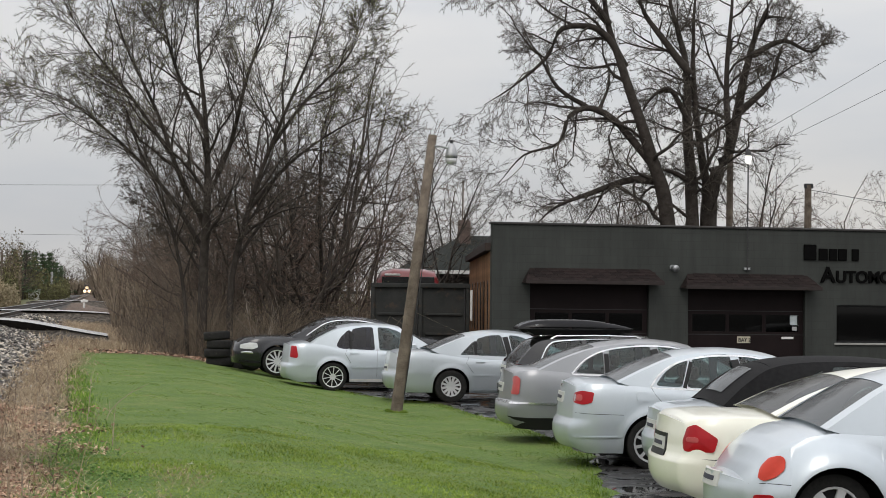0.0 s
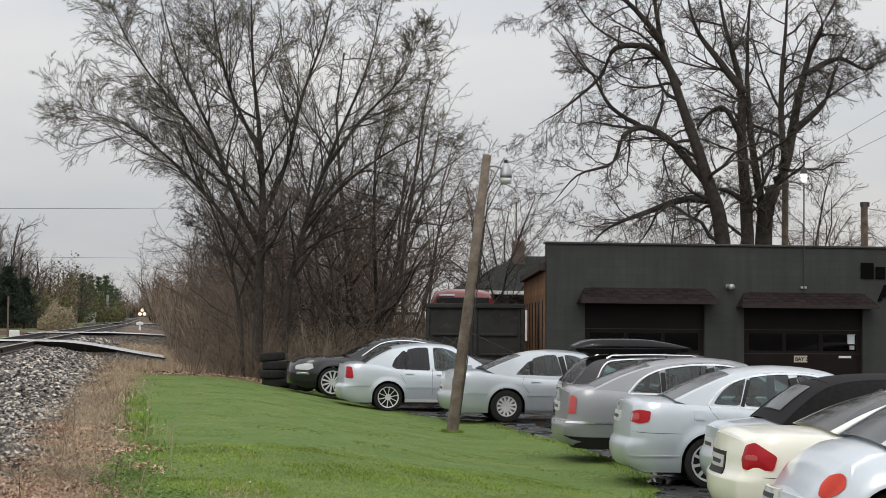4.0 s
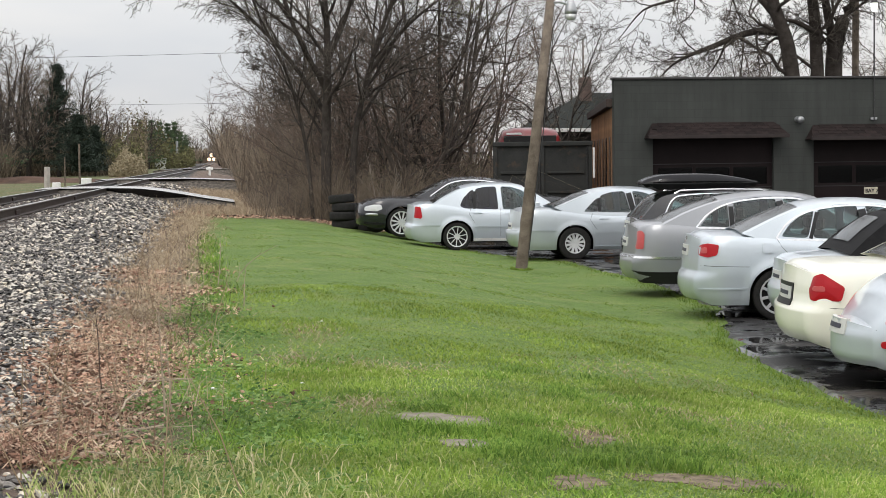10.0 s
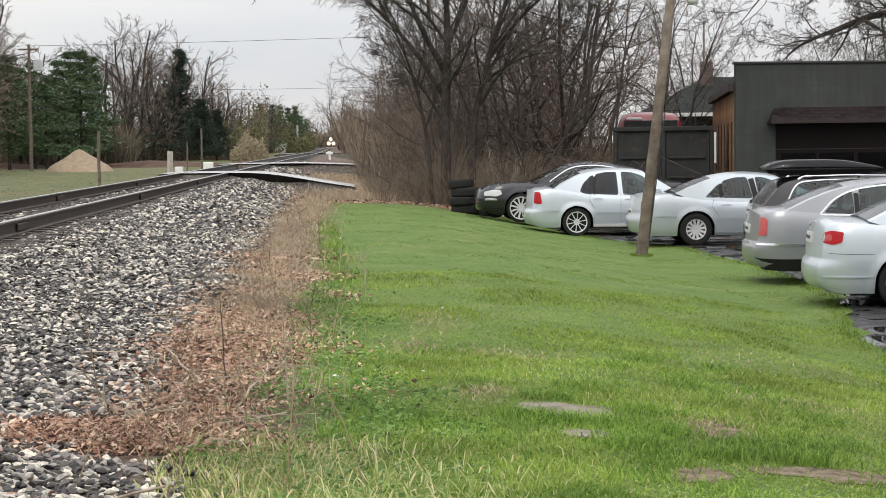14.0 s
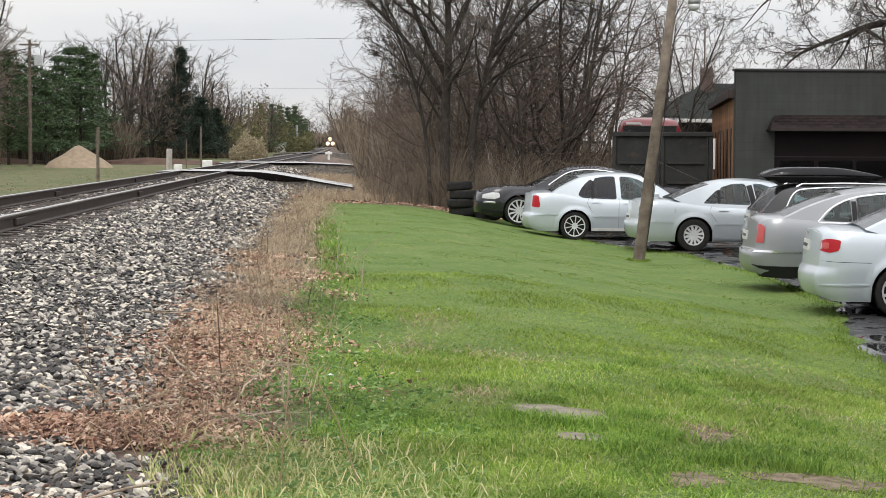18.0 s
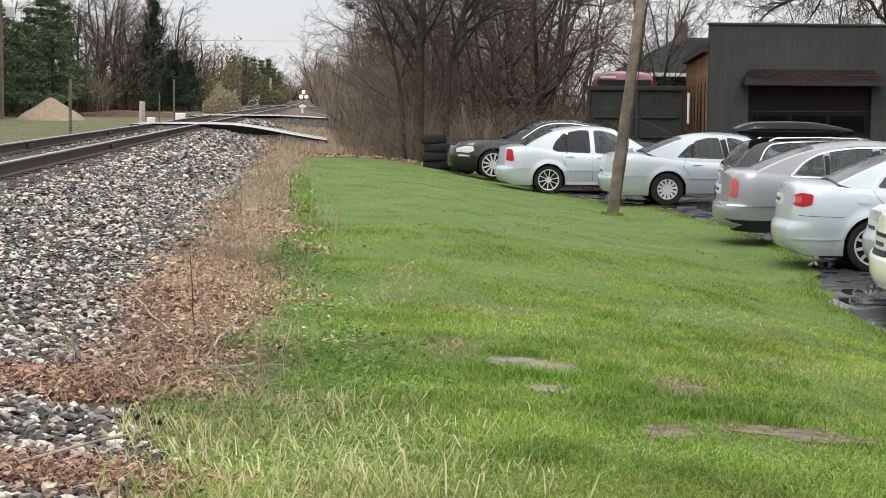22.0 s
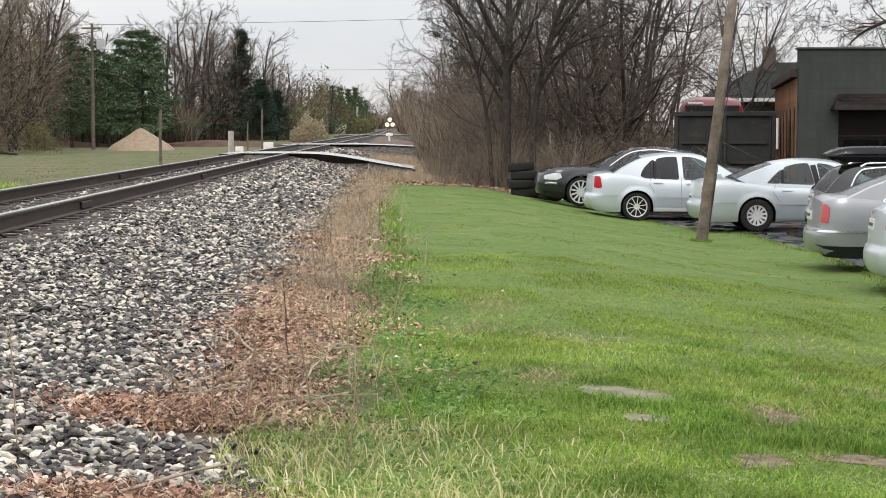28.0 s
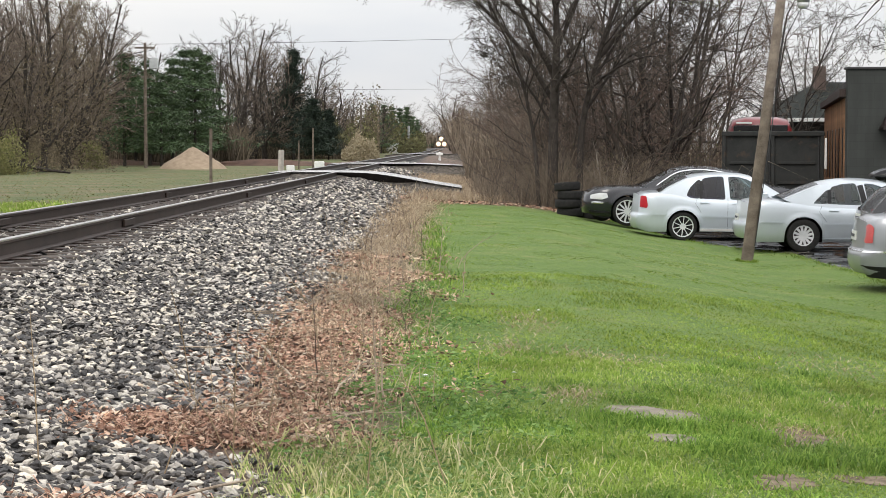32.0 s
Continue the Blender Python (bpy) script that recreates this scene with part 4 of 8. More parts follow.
# roof box
def roof_box():
    bm, rows = bmesh.new(), []
    outline = [(-0.32, 0.05), (-0.28, 0.12), (0.0, 0.215), (0.5, 0.235), (1.0, 0.225), (1.42, 0.165), (1.78, 0.09), (1.86, 0.04)]
    line = flow(outline, 3)
    for x, z in line:
        u = (x + 0.32) / 2.18
        w = 0.42 * min(1, 0.7 + 1.6 * u, 0.35 + 1.9 * (1 - u))
        rows.append([bm.verts.new((x, t * w, z if abs(t) < 0.8 else 0.07 + (z - 0.07) * (0.86 if abs(t) < 0.95 else 0.2))) for t in (-1, -0.93, -0.7, -0.3, 0, 0.3, 0.7, 0.93, 1)])
    for p, q in zip(rows, rows[1:]):
        for k in range(8):
            bm.faces.new((p[k], p[k + 1], q[k + 1], q[k]))
    return bm


def roof_box_base():
    bm, top, low = bmesh.new(), [], []
    for x in np.linspace(-0.32, 1.86, 20):
        u = (x + 0.32) / 2.18
        w = 0.44 * min(1, 0.7 + 1.6 * u, 0.35 + 1.9 * (1 - u))
        top.append([bm.verts.new((x, s * w, 0.06)) for s in (-1, 1)])
        low.append([bm.verts.new((x * 0.92 + 0.06, s * w * 0.8, -0.045 if 0.06 < u < 0.9 else 0.0)) for s in (-1, 1)])
    for i in range(19):
        for k, s in ((0, 1), (1, -1)):
            bm.faces.new((top[i][k], top[i + 1][k], low[i + 1][k], low[i][k]))
        bm.faces.new((low[i][0], low[i + 1][0], low[i + 1][1], low[i][1]))
    bm.faces.new((top[0][0], low[0][0], low[0][1], top[0][1]))
    bm.faces.new((top[-1][0], top[-1][1], low[-1][1], low[-1][0]))
    return bm


rb = thing("roof_box", "long black glossy roof box on the roof bars of an estate", "roof box", pose(8.06, 31.45, 1.5, 0, 0, -4))
part("lid", roof_box(), plain("box_gloss_black", (0.004, 0.004, 0.006), 0.25, 0.0, Specular_IOR_Level=0.25), rb, "", True)
part("base", roof_box_base(), M_BLACK, rb)
part("badge", box(-0.02, 0.16, -0.385, -0.378, 0.12, 0.145), M_GALV, rb, "small pale badge plate")

# grey saloon with tall tail lamps
Car("grey_saloon", "warm grey metallic saloon with chrome bumper strip", sedan(
    4.7, 1.746, 1.46, (1.12, 3.82), 0.315, P_GREY, spokes=7, spoke_width=0.04,
    roof=[(0.45, 1.05), (0.85, 1.235), (1.3, 1.375), (1.8, 1.445), (2.25, 1.455), (2.75, 1.38), (3.2, 1.15), (3.6, 0.94)],
    windows=[[(0.98, 1.02), (1.15, 1.17), (1.4, 1.28), (1.42, 1.0)], [(1.5, 1.0), (1.49, 1.3), (1.8, 1.355), (2.1, 1.365), (2.2, 0.97)], [(2.3, 0.97), (2.22, 1.365), (2.5, 1.34), (2.8, 1.23), (3.2, 0.97)]],
    trim=[flow([(0.93, 1.01), (1.12, 1.19), (1.4, 1.315), (1.8, 1.38), (2.2, 1.392), (2.5, 1.365), (2.82, 1.255), (3.25, 0.97)], 4), [(0.93, 1.0), (1.45, 0.985), (2.2, 0.955), (3.25, 0.945)]],
    black_pillars=[([(2.25, 0.965), (2.165, 1.37)], 0.1), ([(1.46, 0.995), (1.45, 1.3)], 0.07)], handles=[(1.6, 0.86), (2.45, 0.85)], seats=(1.65, 2.55), mirror=(3.05, 0.97),
    lamps=[([(0.0, 0.7), (0.0, 0.96), (0.06, 0.97), (0.12, 0.92), (0.12, 0.7)], M_RED_LIGHT, "tail_lamp"), ([(0.9, 0.86), (0.9, 0.96), (1.0, 0.96), (1.0, 0.86)], P_GREY, "fuel_flap")],
    strips=[([(0.0, 0.58), (0.01, 0.58), (0.03, 0.58), (0.08, 0.58), (0.2, 0.58), (0.4, 0.575), (0.7, 0.57)], 0.03, M_CHROME), ([(0.0, 0.3), (0.01, 0.3), (0.03, 0.3), (0.06, 0.29), (0.1, 0.29), (0.2, 0.285), (0.4, 0.28), (0.74, 0.28)], 0.17, M_BLACK)],
    rear=[(-0.62, 0.62, 0.57, 0.6, M_CHROME, "bumper_strip", "chrome strip")] + plate(0.72)),
    pose(6.17, 25.9, 0.02, 0, 0, -7))

# newer silver saloon with five double spokes
Car("silver_family_saloon", "newer silver saloon with chrome window line and red lamps", sedan(
    4.55, 1.78, 1.46, (1.05, 3.63), 0.325, P_SILVER, spokes=10, spoke_width=0.024, rim=0.74, flare=0.018,
    shoulder=[(0, 1.02), (0.12, 1.06), (0.5, 1.06), (1.0, 1.02), (1.6, 0.98), (3.0, 0.92), (3.35, 0.92), (4.0, 0.85), (4.35, 0.75), (4.55, 0.64)],
    roof=[(0.62, 1.08), (0.98, 1.25), (1.34, 1.39), (1.7, 1.45), (2.2, 1.455), (2.7, 1.375), (3.1, 1.16), (3.45, 0.95)],
    windows=[[(1.08, 1.04), (1.2, 1.17), (1.42, 1.29), (1.52, 1.31), (1.42, 1.025)], [(1.48, 1.025), (1.57, 1.32), (1.8, 1.36), (2.05, 1.37), (2.12, 0.995)], [(2.22, 0.99), (2.16, 1.37), (2.4, 1.345), (2.7, 1.24), (3.08, 0.985)]],
    trim=[flow([(1.02, 1.03), (1.17, 1.2), (1.42, 1.325), (1.8, 1.392), (2.15, 1.398), (2.4, 1.375), (2.72, 1.265), (3.12, 0.985)], 4), flow([(1.02, 1.03), (1.1, 1.01), (1.5, 1.003), (2.2, 0.97), (3.12, 0.962)], 3)],
    black_pillars=[([(2.17, 0.985), (2.11, 1.375)], 0.1), ([(1.45, 1.02), (1.55, 1.345)], 0.045)], handles=[(1.58, 0.86), (2.4, 0.85)], handle_mat=M_CHROME, seats=(1.65, 2.5), mirror=(2.95, 0.99),
    seams=[[(0.0, 0.7), (0.04, 0.7), (0.2, 0.69), (0.45, 0.685), (0.68, 0.68)], [(2.14, 0.97), (2.13, 0.6), (2.13, 0.27)], [(1.03, 1.02), (1.08, 0.93), (1.2, 0.8), (1.33, 0.68), (1.42, 0.6)]],
    lamps=[([(0.0, 0.82), (0.0, 0.95), (0.1, 0.975), (0.27, 0.955), (0.25, 0.83), (0.12, 0.8)], M_RED, "tail_lamp"), ([(0.02, 0.85), (0.02, 0.92), (0.1, 0.93), (0.11, 0.85)], M_RED_LIGHT, "inner_lamp"), ([(0.84, 0.85), (0.84, 0.97), (0.98, 0.97), (0.98, 0.85)], P_SILVER, "fuel_flap")],
    strips=[([(0.05, 0.4), (0.4, 0.4), (0.66, 0.41)], 0.02, P_SILVER)],
    rear=[(-0.08, 0.08, 0.99, 1.05, M_CHROME, "badge", "plain round badge")] + plate(0.8)),
    pose(6.08, 22.23, 0.0, 0, 0, -8))

# silver convertible with a black soft top
conv = Car("convertible", "silver convertible with a raised black cloth top", sedan(
    4.4, 1.77, 1.42, (0.95, 3.4), 0.32, P_SILVER2, spokes=7, spoke_width=0.04, top_mat=M_SOFT,
    shoulder=[(0, 0.82), (0.12, 0.87), (0.6, 0.9), (1.2, 0.9), (2.9, 0.88), (3.25, 0.9), (3.9, 0.8), (4.2, 0.72), (4.4, 0.6)],
    roof=[(0.62, 0.93), (0.9, 1.17), (1.22, 1.35), (1.7, 1.415), (2.4, 1.415), (2.85, 1.355), (3.15, 1.14), (3.4, 0.92)], glass_at=(2, 5), back_glass=M_SOFT,
    windows=[[(1.5, 1.0), (1.6, 1.2), (1.8, 1.28), (1.85, 0.98)], [(1.93, 0.97), (1.9, 1.3), (2.2, 1.31), (2.5, 1.24), (2.85, 0.97)]],
    handles=[(2.0, 0.83)], lamps=[([(0.0, 0.62), (0.0, 0.76), (0.16, 0.77), (0.14, 0.64)], M_LENS, "tail_lamp")], seats=(1.5, 2.3),
    rear=plate(0.6)), pose(6.46, 19.6, 0.02, 0, 0, -7))

conv.add("rear_pane", conv.over(2, 8, -0.5, 0.5, 0.008), M_BACKGLASS, "rear window in the cloth top")

# cream saloon
Car("cream_saloon", "cream white saloon with large pentagonal red tail lamps", sedan(
    4.8, 1.81, 1.405, (1.06, 3.82), 0.32, P_CREAM, spokes=7, spoke_width=0.04,
    shoulder=[(0, 0.92), (0.1, 0.965), (0.5, 0.985), (1.0, 0.97), (1.6, 0.94), (3.1, 0.91), (3.5, 0.91), (4.2, 0.83), (4.6, 0.73), (4.8, 0.62)],
    roof=[(0.92, 1.01), (1.3, 1.19), (1.72, 1.325), (2.15, 1.39), (2.55, 1.4), (3.0, 1.33), (3.38, 1.13), (3.7, 0.94)],
    windows=[[(1.45, 1.03), (1.62, 1.13), (1.84, 1.22), (2.1, 1.28), (2.32, 1.29), (2.36, 0.975), (1.7, 0.99)], [(2.46, 0.97), (2.38, 1.29), (2.62, 1.27), (2.95, 1.18), (3.28, 0.965)]],
    back_glass=M_TINT, trim=[], seams=[[(0.0, 0.6), (0.05, 0.6), (0.3, 0.59), (0.68, 0.58)], [(2.41, 0.93), (2.4, 0.6), (2.4, 0.27)]], seats=(1.7, 2.6),
    lamps=[([(0.01, 0.66), (0.0, 0.76), (0.02, 0.89), (0.1, 0.92), (0.34, 0.79), (0.3, 0.66)], M_RED, "tail_lamp"), ([(0.02, 0.75), (0.02, 0.8), (0.13, 0.8), (0.14, 0.75)], M_RED_LIGHT, "inner_lamp"), ([(0.82, 0.78), (0.82, 0.9), (0.98, 0.9), (0.98, 0.78)], P_CREAM, "fuel_flap")],
    rear=[(-0.3, 0.3, 0.58, 0.8, M_BLACK, "plate_recess", "dark recess")] + plate(0.63)),
    pose(5.68, 16.95, 0.02, 0, 0, -7))

# rounded silver two-door
Car("rounded_car", "rounded silver two-door car with an oval tail lamp", sedan(
    4.09, 1.725, 1.5, (0.72, 3.24), 0.335, P_SILVER2, spokes=6, spoke_width=0.05, arch=0.4, flare=0.13, flare_reach=0.22,
    tail_round=(0.8, 0.3), bow=0.18, crown=0.05,
    shoulder=[(0, 0.58), (0.05, 0.67), (0.14, 0.785), (0.28, 0.885), (0.48, 0.96), (0.7, 1.0), (1.3, 0.97), (2.9, 0.93), (3.2, 0.9), (3.7, 0.78), (4.0, 0.62), (4.09, 0.52)],
    tail=[(0.2, 0.08), (0.32, 0.0), (0.5, 0.0), (0.62, 0.03), (0.9, 0.12)],
    back_span=0.8, roof=[(0.66, 1.03), (0.94, 1.21), (1.24, 1.38), (1.56, 1.475), (1.95, 1.52), (2.45, 1.44), (2.85, 1.21), (3.2, 0.95)],
    windows=[[(1.22, 1.02), (1.28, 1.13), (1.4, 1.23), (1.52, 1.28), (1.56, 1.0)], [(1.66, 0.99), (1.62, 1.33), (1.9, 1.375), (2.2, 1.355), (2.5, 1.25), (2.84, 0.98)]],
    seams=[[(1.62, 0.95), (1.55, 0.6), (1.6, 0.27)], [(0.02, 0.57), (0.1, 0.575), (0.2, 0.58), (0.32, 0.58)]], handles=[(1.75, 0.84)], handle_mat=P_SILVER2,
    lamps=[([(0.07, 0.62), (0.08, 0.71), (0.14, 0.79), (0.23, 0.815), (0.28, 0.785), (0.27, 0.7), (0.2, 0.63), (0.12, 0.595)], M_ORANGE, "tail_lamp"), ([(0.06, 0.42), (0.06, 0.48), (0.2, 0.49), (0.2, 0.43)], M_RED, "marker_lamp")],
    seats=(1.4, 2.2), rear=plate(0.5)), pose(5.57, 14.85, 0.02, 0, 0, -7))

# dark car by the wall
Car("black_saloon", "black saloon parked near the workshop window", sedan(4.6, 1.78, 1.4, (1.05, 3.7), 0.32, P_BLACK, rear=plate(0.7)), pose(18.2, 37.2, 0.02))


# ---------------------------------------------------------------- workshop building
B_X0, B_X1, B_Y, B_H = 9.96, 33.0, 43.0, 3.94
DOORS = [(10.93, 14.02, 2.5), (15.06, 18.22, 2.42)]
WIN = (19.08, 24.3, 1.06, 2.03)


def wall_with_holes(x0, x1, z0, z1, y, thick, holes):
    """A wall along x, in one piece, with openings through it."""
    bm, edges = bmesh.new(), []
    for a, b, lo, hi in [(x0, x1, z0, z1), *holes]:
        v = [bm.verts.new(p) for p in ((a, y, lo), (b, y, lo), (b, y, hi), (a, y, hi))]
        edges += [bm.edges.new((v[i], v[(i + 1) % 4])) for i in range(4)]
    bmesh.ops.triangle_fill(bm, use_beauty=True, use_dissolve=False, edges=edges)
    made = bmesh.ops.extrude_face_region(bm, geom=bm.faces[:])
    bmesh.ops.translate(bm, verts=[g for g in made["geom"] if isinstance(g, bmesh.types.BMVert)], vec=(0, thick, 0))
    return bm


def block_wall_material():
    """Painted concrete block: faint courses, streaks from the coping."""
    k = Nodes("grey_painted_block")
    sep = k.t.nodes.new("ShaderNodeSeparateXYZ")
    k.link(k.coord(), sep.inputs["Vector"])
    comb = k.t.nodes.new("ShaderNodeCombineXYZ")
    k.link(sep.outputs["X"], comb.inputs["X"])
    k.link(sep.outputs["Z"], comb.inputs["Y"])
    br = k.n("ShaderNodeTexBrick", Scale=1.0, Mortar_Size=0.006, Brick_Width=0.4, Row_Height=0.2)
    br.inputs["Color1"].default_value = (1, 1, 1, 1)
    br.inputs["Color2"].default_value = (0.93, 0.93, 0.93, 1)
    br.inputs["Mortar"].default_value = (0.82, 0.82, 0.82, 1)
    k.link(comb.outputs["Vector"], br.inputs["Vector"])
    m = k.t.nodes.new("ShaderNodeMapping")
    m.inputs["Scale"].default_value = (3.0, 3.0, 0.25)
    k.link(k.coord(), m.inputs["Vector"])
    streak = k.noise(1.6, 5, 0.6, m.outputs["Vector"])
    base = k.ramp(k.noise(0.7, 5), [(0.35, (0.036, 0.0395, 0.0362)), (0.65, (0.047, 0.051, 0.047))])
    c = k.mix(1.0, base, k.ramp(streak, [(0.35, (0.86, 0.86, 0.86)), (0.6, (1.04, 1.04, 1.04))]), "MULTIPLY")
    c = k.mix(1.0, c, br.outputs["Color"], "MULTIPLY")
    k.bump(k.math("ADD", br.outputs["Fac"], k.math("MULTIPLY", k.noise(70, 3), -0.3)), -0.25, 0.004)
    return k.set(c, 0.62, Specular_IOR_Level=0.25)


M_BLOCK = block_wall_material()
M_ROOFING = worn("tar_roofing", (0.04, 0.04, 0.042), (0.08, 0.078, 0.075), 2, 0.9)
shop = thing("workshop", "low flat-roofed grey painted block car workshop", "building")
holes = [(a, b, 0.0, h) for a, b, h in DOORS] + [WIN]
part("front_wall", wall_with_holes(B_X0, B_X1, -0.1, B_H, B_Y, 0.25, holes), M_BLOCK, shop, "dark grey painted block wall")
part("coping", box(B_X0 - 0.04, B_X1 + 0.04, B_Y - 0.045, B_Y + 0.3, B_H, B_H + 0.06, 0.012), worn("coping_metal", (0.035, 0.033, 0.032), (0.055, 0.052, 0.05), 4, 0.5, 0.4), shop, "dark metal coping")
bm = bmesh.new()
low = [bm.verts.new((x, y, B_H - 0.35)) for x, y in ((B_X0 + 0.12, B_Y + 0.31), (B_X1, B_Y + 0.31), (B_X1, B_Y + 16), (B_X0 + 3.0, B_Y + 16))]
high = [bm.verts.new(v.co + Vector((0, 0, 0.15))) for v in low]
bm.faces.new(low[::-1])
bm.faces.new(high)
for i in range(4):
    bm.faces.new((low[i], low[(i + 1) % 4], high[(i + 1) % 4], high[i]))
part("roof", bm, M_ROOFING, shop, "flat tar roof")
part("back_wall", box(B_X0 + 3.0, B_X1, B_Y + 15.8, B_Y + 16, -0.1, B_H - 0.352), M_BLOCK, shop)
part("side_wall", box(B_X1 - 0.25, B_X1, B_Y + 0.26, B_Y + 15.79, -0.1, B_H - 0.352), M_BLOCK, shop)
part("floor_slab", box(B_X0 + 0.6, B_X1 - 0.26, B_Y + 0.02, B_Y + 3.2, -0.08, 0.03), M_DARK, shop)
# rust-coloured clad side, running back at a slant under a lower eave
clad = [(B_X0 + 0.02, B_Y + 0.26), (B_X0 + 2.62, B_Y + 14.6)]
dirv = Vector((clad[1][0] - clad[0][0], clad[1][1] - clad[0][1], 0))
run = dirv.length
slant = pose(clad[0][0], clad[0][1], 0) @ pose(0, 0, 0, 0, 0, math.degrees(math.atan2(dirv.y, dirv.x)))
side = part("clad_wall", box(0, run, -0.12, 0.0, -0.1, 3.28), M_RUST, shop, "rust brown board cladding")
side.matrix_basis = slant
board = mesh_of("board", box(-0.11, 0.11, 0.0, 0.022, 0.0, 3.26, 0.006), worn("rusty_board", (0.11, 0.058, 0.028), (0.25, 0.132, 0.066), 3, 0.85, 0, 0.4, 40, 0.006, (0.09, 0.045, 0.03), 0, 0.3))
for i in range(int(run / 0.25)):
    b = part("board", board, None, side)
    b.matrix_basis = pose(0.13 + 0.25 * i, 0.002, 0.0)
for i in range(6):
    b = part("slot_window", box(0, 0.35, 0.024, 0.04, 1.15, 2.55, 0.01), M_BLACK, side, "narrow dark slot")
    b.matrix_basis = pose(0.8 + 2.1 * i, 0, 0)
eave = part("eave", box(-0.05, run + 0.1, -0.2, 0.16, 3.28, 3.48, 0.01), worn("eave_felt", (0.03, 0.024, 0.022), (0.06, 0.045, 0.04), 5, 0.85), shop, "dark brown eave")
eave.matrix_basis = slant

for n, (a, b, h) in enumerate(DOORS):
    door = part("garage_door", wall_with_holes(a + 0.002, b - 0.002, 0.0, h - 0.002, B_Y + 0.12, 0.05, [(a + 0.16 + k * (b - a - 0.2) / 3, a + 0.16 + k * (b - a - 0.2) / 3 + (b - a - 0.2) / 3 - 0.09, 1.32, 1.76) for k in range(3)]), M_DOOR, shop, "dark brown sectional door with a row of panes")
    for z in (0.62, 1.24, 1.84):
        part("section_seam", box(a + 0.004, b - 0.004, B_Y + 0.114, B_Y + 0.119, z, z + 0.018), M_SEAM, door)
    for k in range(3):
        x = a + 0.16 + k * (b - a - 0.2) / 3
        w = (b - a - 0.2) / 3 - 0.09
        p = part("pane", box(x + 0.001, x + w - 0.001, B_Y + 0.14, B_Y + 0.148, 1.321, 1.759), M_GLASS, door, "dim window pane")
        p.visible_shadow = False
    # shingled canopy over the door, piece by piece
    canopy = part("canopy", bmesh.new(), M_SHINGLE, shop, "brown shingled canopy")
    bm = bmesh.new()
    x0, x1, d = a - 0.22, b + 0.24, 0.5
    top, low = h + 0.36, h + 0.06
    v = [bm.verts.new(p) for p in ((x0, B_Y - d, low), (x1, B_Y - d, low), (x1 - 0.2, B_Y - 0.003, top), (x0 + 0.2, B_Y - 0.003, top), (x0, B_Y - d, low - 0.07), (x1, B_Y - d, low - 0.07), (x1, B_Y - 0.003, low - 0.07), (x0, B_Y - 0.003, low - 0.07))]
    for f in ((0, 1, 2, 3), (4, 5, 1, 0), (7, 6, 5, 4), (0, 3, 7, 4), (1, 5, 6, 2), (3, 2, 6, 7)):
        bm.faces.new([v[i] for i in f])
    bmesh.ops.recalc_face_normals(bm, faces=bm.faces)
    bm.to_mesh(canopy.data)
    bm.free()
    shingle = mesh_of("shingle", box(-0.145, 0.145, -0.09, 0.09, 0, 0.012, 0.003), M_SHINGLE)
    tilt = math.degrees(math.atan2(top - low, d))
    for row in range(4):
        s = (row + 0.5) / 4.1
        ya, za = B_Y - d + d * s, low + (top - low) * s
        m = x0 + 0.2 * s + 0.16 + (0.15 if row % 2 else 0)
        while m < x1 - 0.2 * s - 0.13:
            p = part("shingle", shingle, None, canopy)
            p.matrix_basis = pose(m, ya, za + 0.006) @ pose(0, 0, 0, tilt - 2 + random.uniform(-1, 1))
            m += 0.3
    part("fascia", box(x0 - 0.01, x1 + 0.01, B_Y - d - 0.03, B_Y - d - 0.004, low - 0.085, low + 0.005, 0.004), worn("canopy_fascia", (0.016, 0.011, 0.01), (0.03, 0.021, 0.019), 4, 0.7), canopy)
part("door_sign", box(16.42, 16.78, B_Y + 0.105, B_Y + 0.112, 1.03, 1.2, 0.003), plain("sign_cream", (0.5, 0.46, 0.36), 0.6), shop, "small cream sign with dark writing")


def writing(text, size, x, y, z, mat, parent, name, deep=0.02, fat=0.0):
    """Raised letters on a wall that faces the lawn."""
    cu = bpy.data.curves.new(name, "FONT")
    cu.body, cu.size, cu.extrude, cu.offset = text, size, deep, fat
    tmp = new("tmp", cu)
    me = bpy.data.meshes.new_from_object(tmp.evaluated_get(bpy.context.evaluated_depsgraph_get()))
    bpy.data.objects.remove(tmp)
    me.name = name
    me.materials.clear()
    me.materials.append(mat)
    ob = part(name, me, None, parent)
    ob.matrix_basis = pose(x, y, z, 90)
    return ob


writing("BAY 2", 0.13, 16.45, B_Y + 0.1, 1.07, M_BLACK, shop, "sign_letters", 0.004, 0.003)
part("mail_slot", box(17.62, 17.95, B_Y + 0.1, B_Y + 0.115, 1.14, 1.2, 0.004), M_WHITE, shop, "pale slot plate")
part("door_sticker", box(17.86, 18.05, B_Y + 0.128, B_Y + 0.132, 1.5, 1.75, 0.02), plain("sticker_pale", (0.5, 0.56, 0.57), 0.5), shop, "pale shield sticker")
part("door_notice", box(17.92, 18.05, B_Y + 0.128, B_Y + 0.132, 1.36, 1.46), plain("notice_grey", (0.4, 0.4, 0.4), 0.6), shop, "small notice")
M_LETTER = plain("black_letter", (0.004, 0.004, 0.004), 0.9, 0.0, Specular_IOR_Level=0.05)
writing("A", 0.56, 18.64, B_Y - 0.03, 2.62, M_LETTER, shop, "wall_letter", 0.03, 0.012)
writing("UTOMOTIVE", 0.42, 19.04, B_Y - 0.03, 2.62, M_LETTER, shop, "wall_letters", 0.03, 0.012)
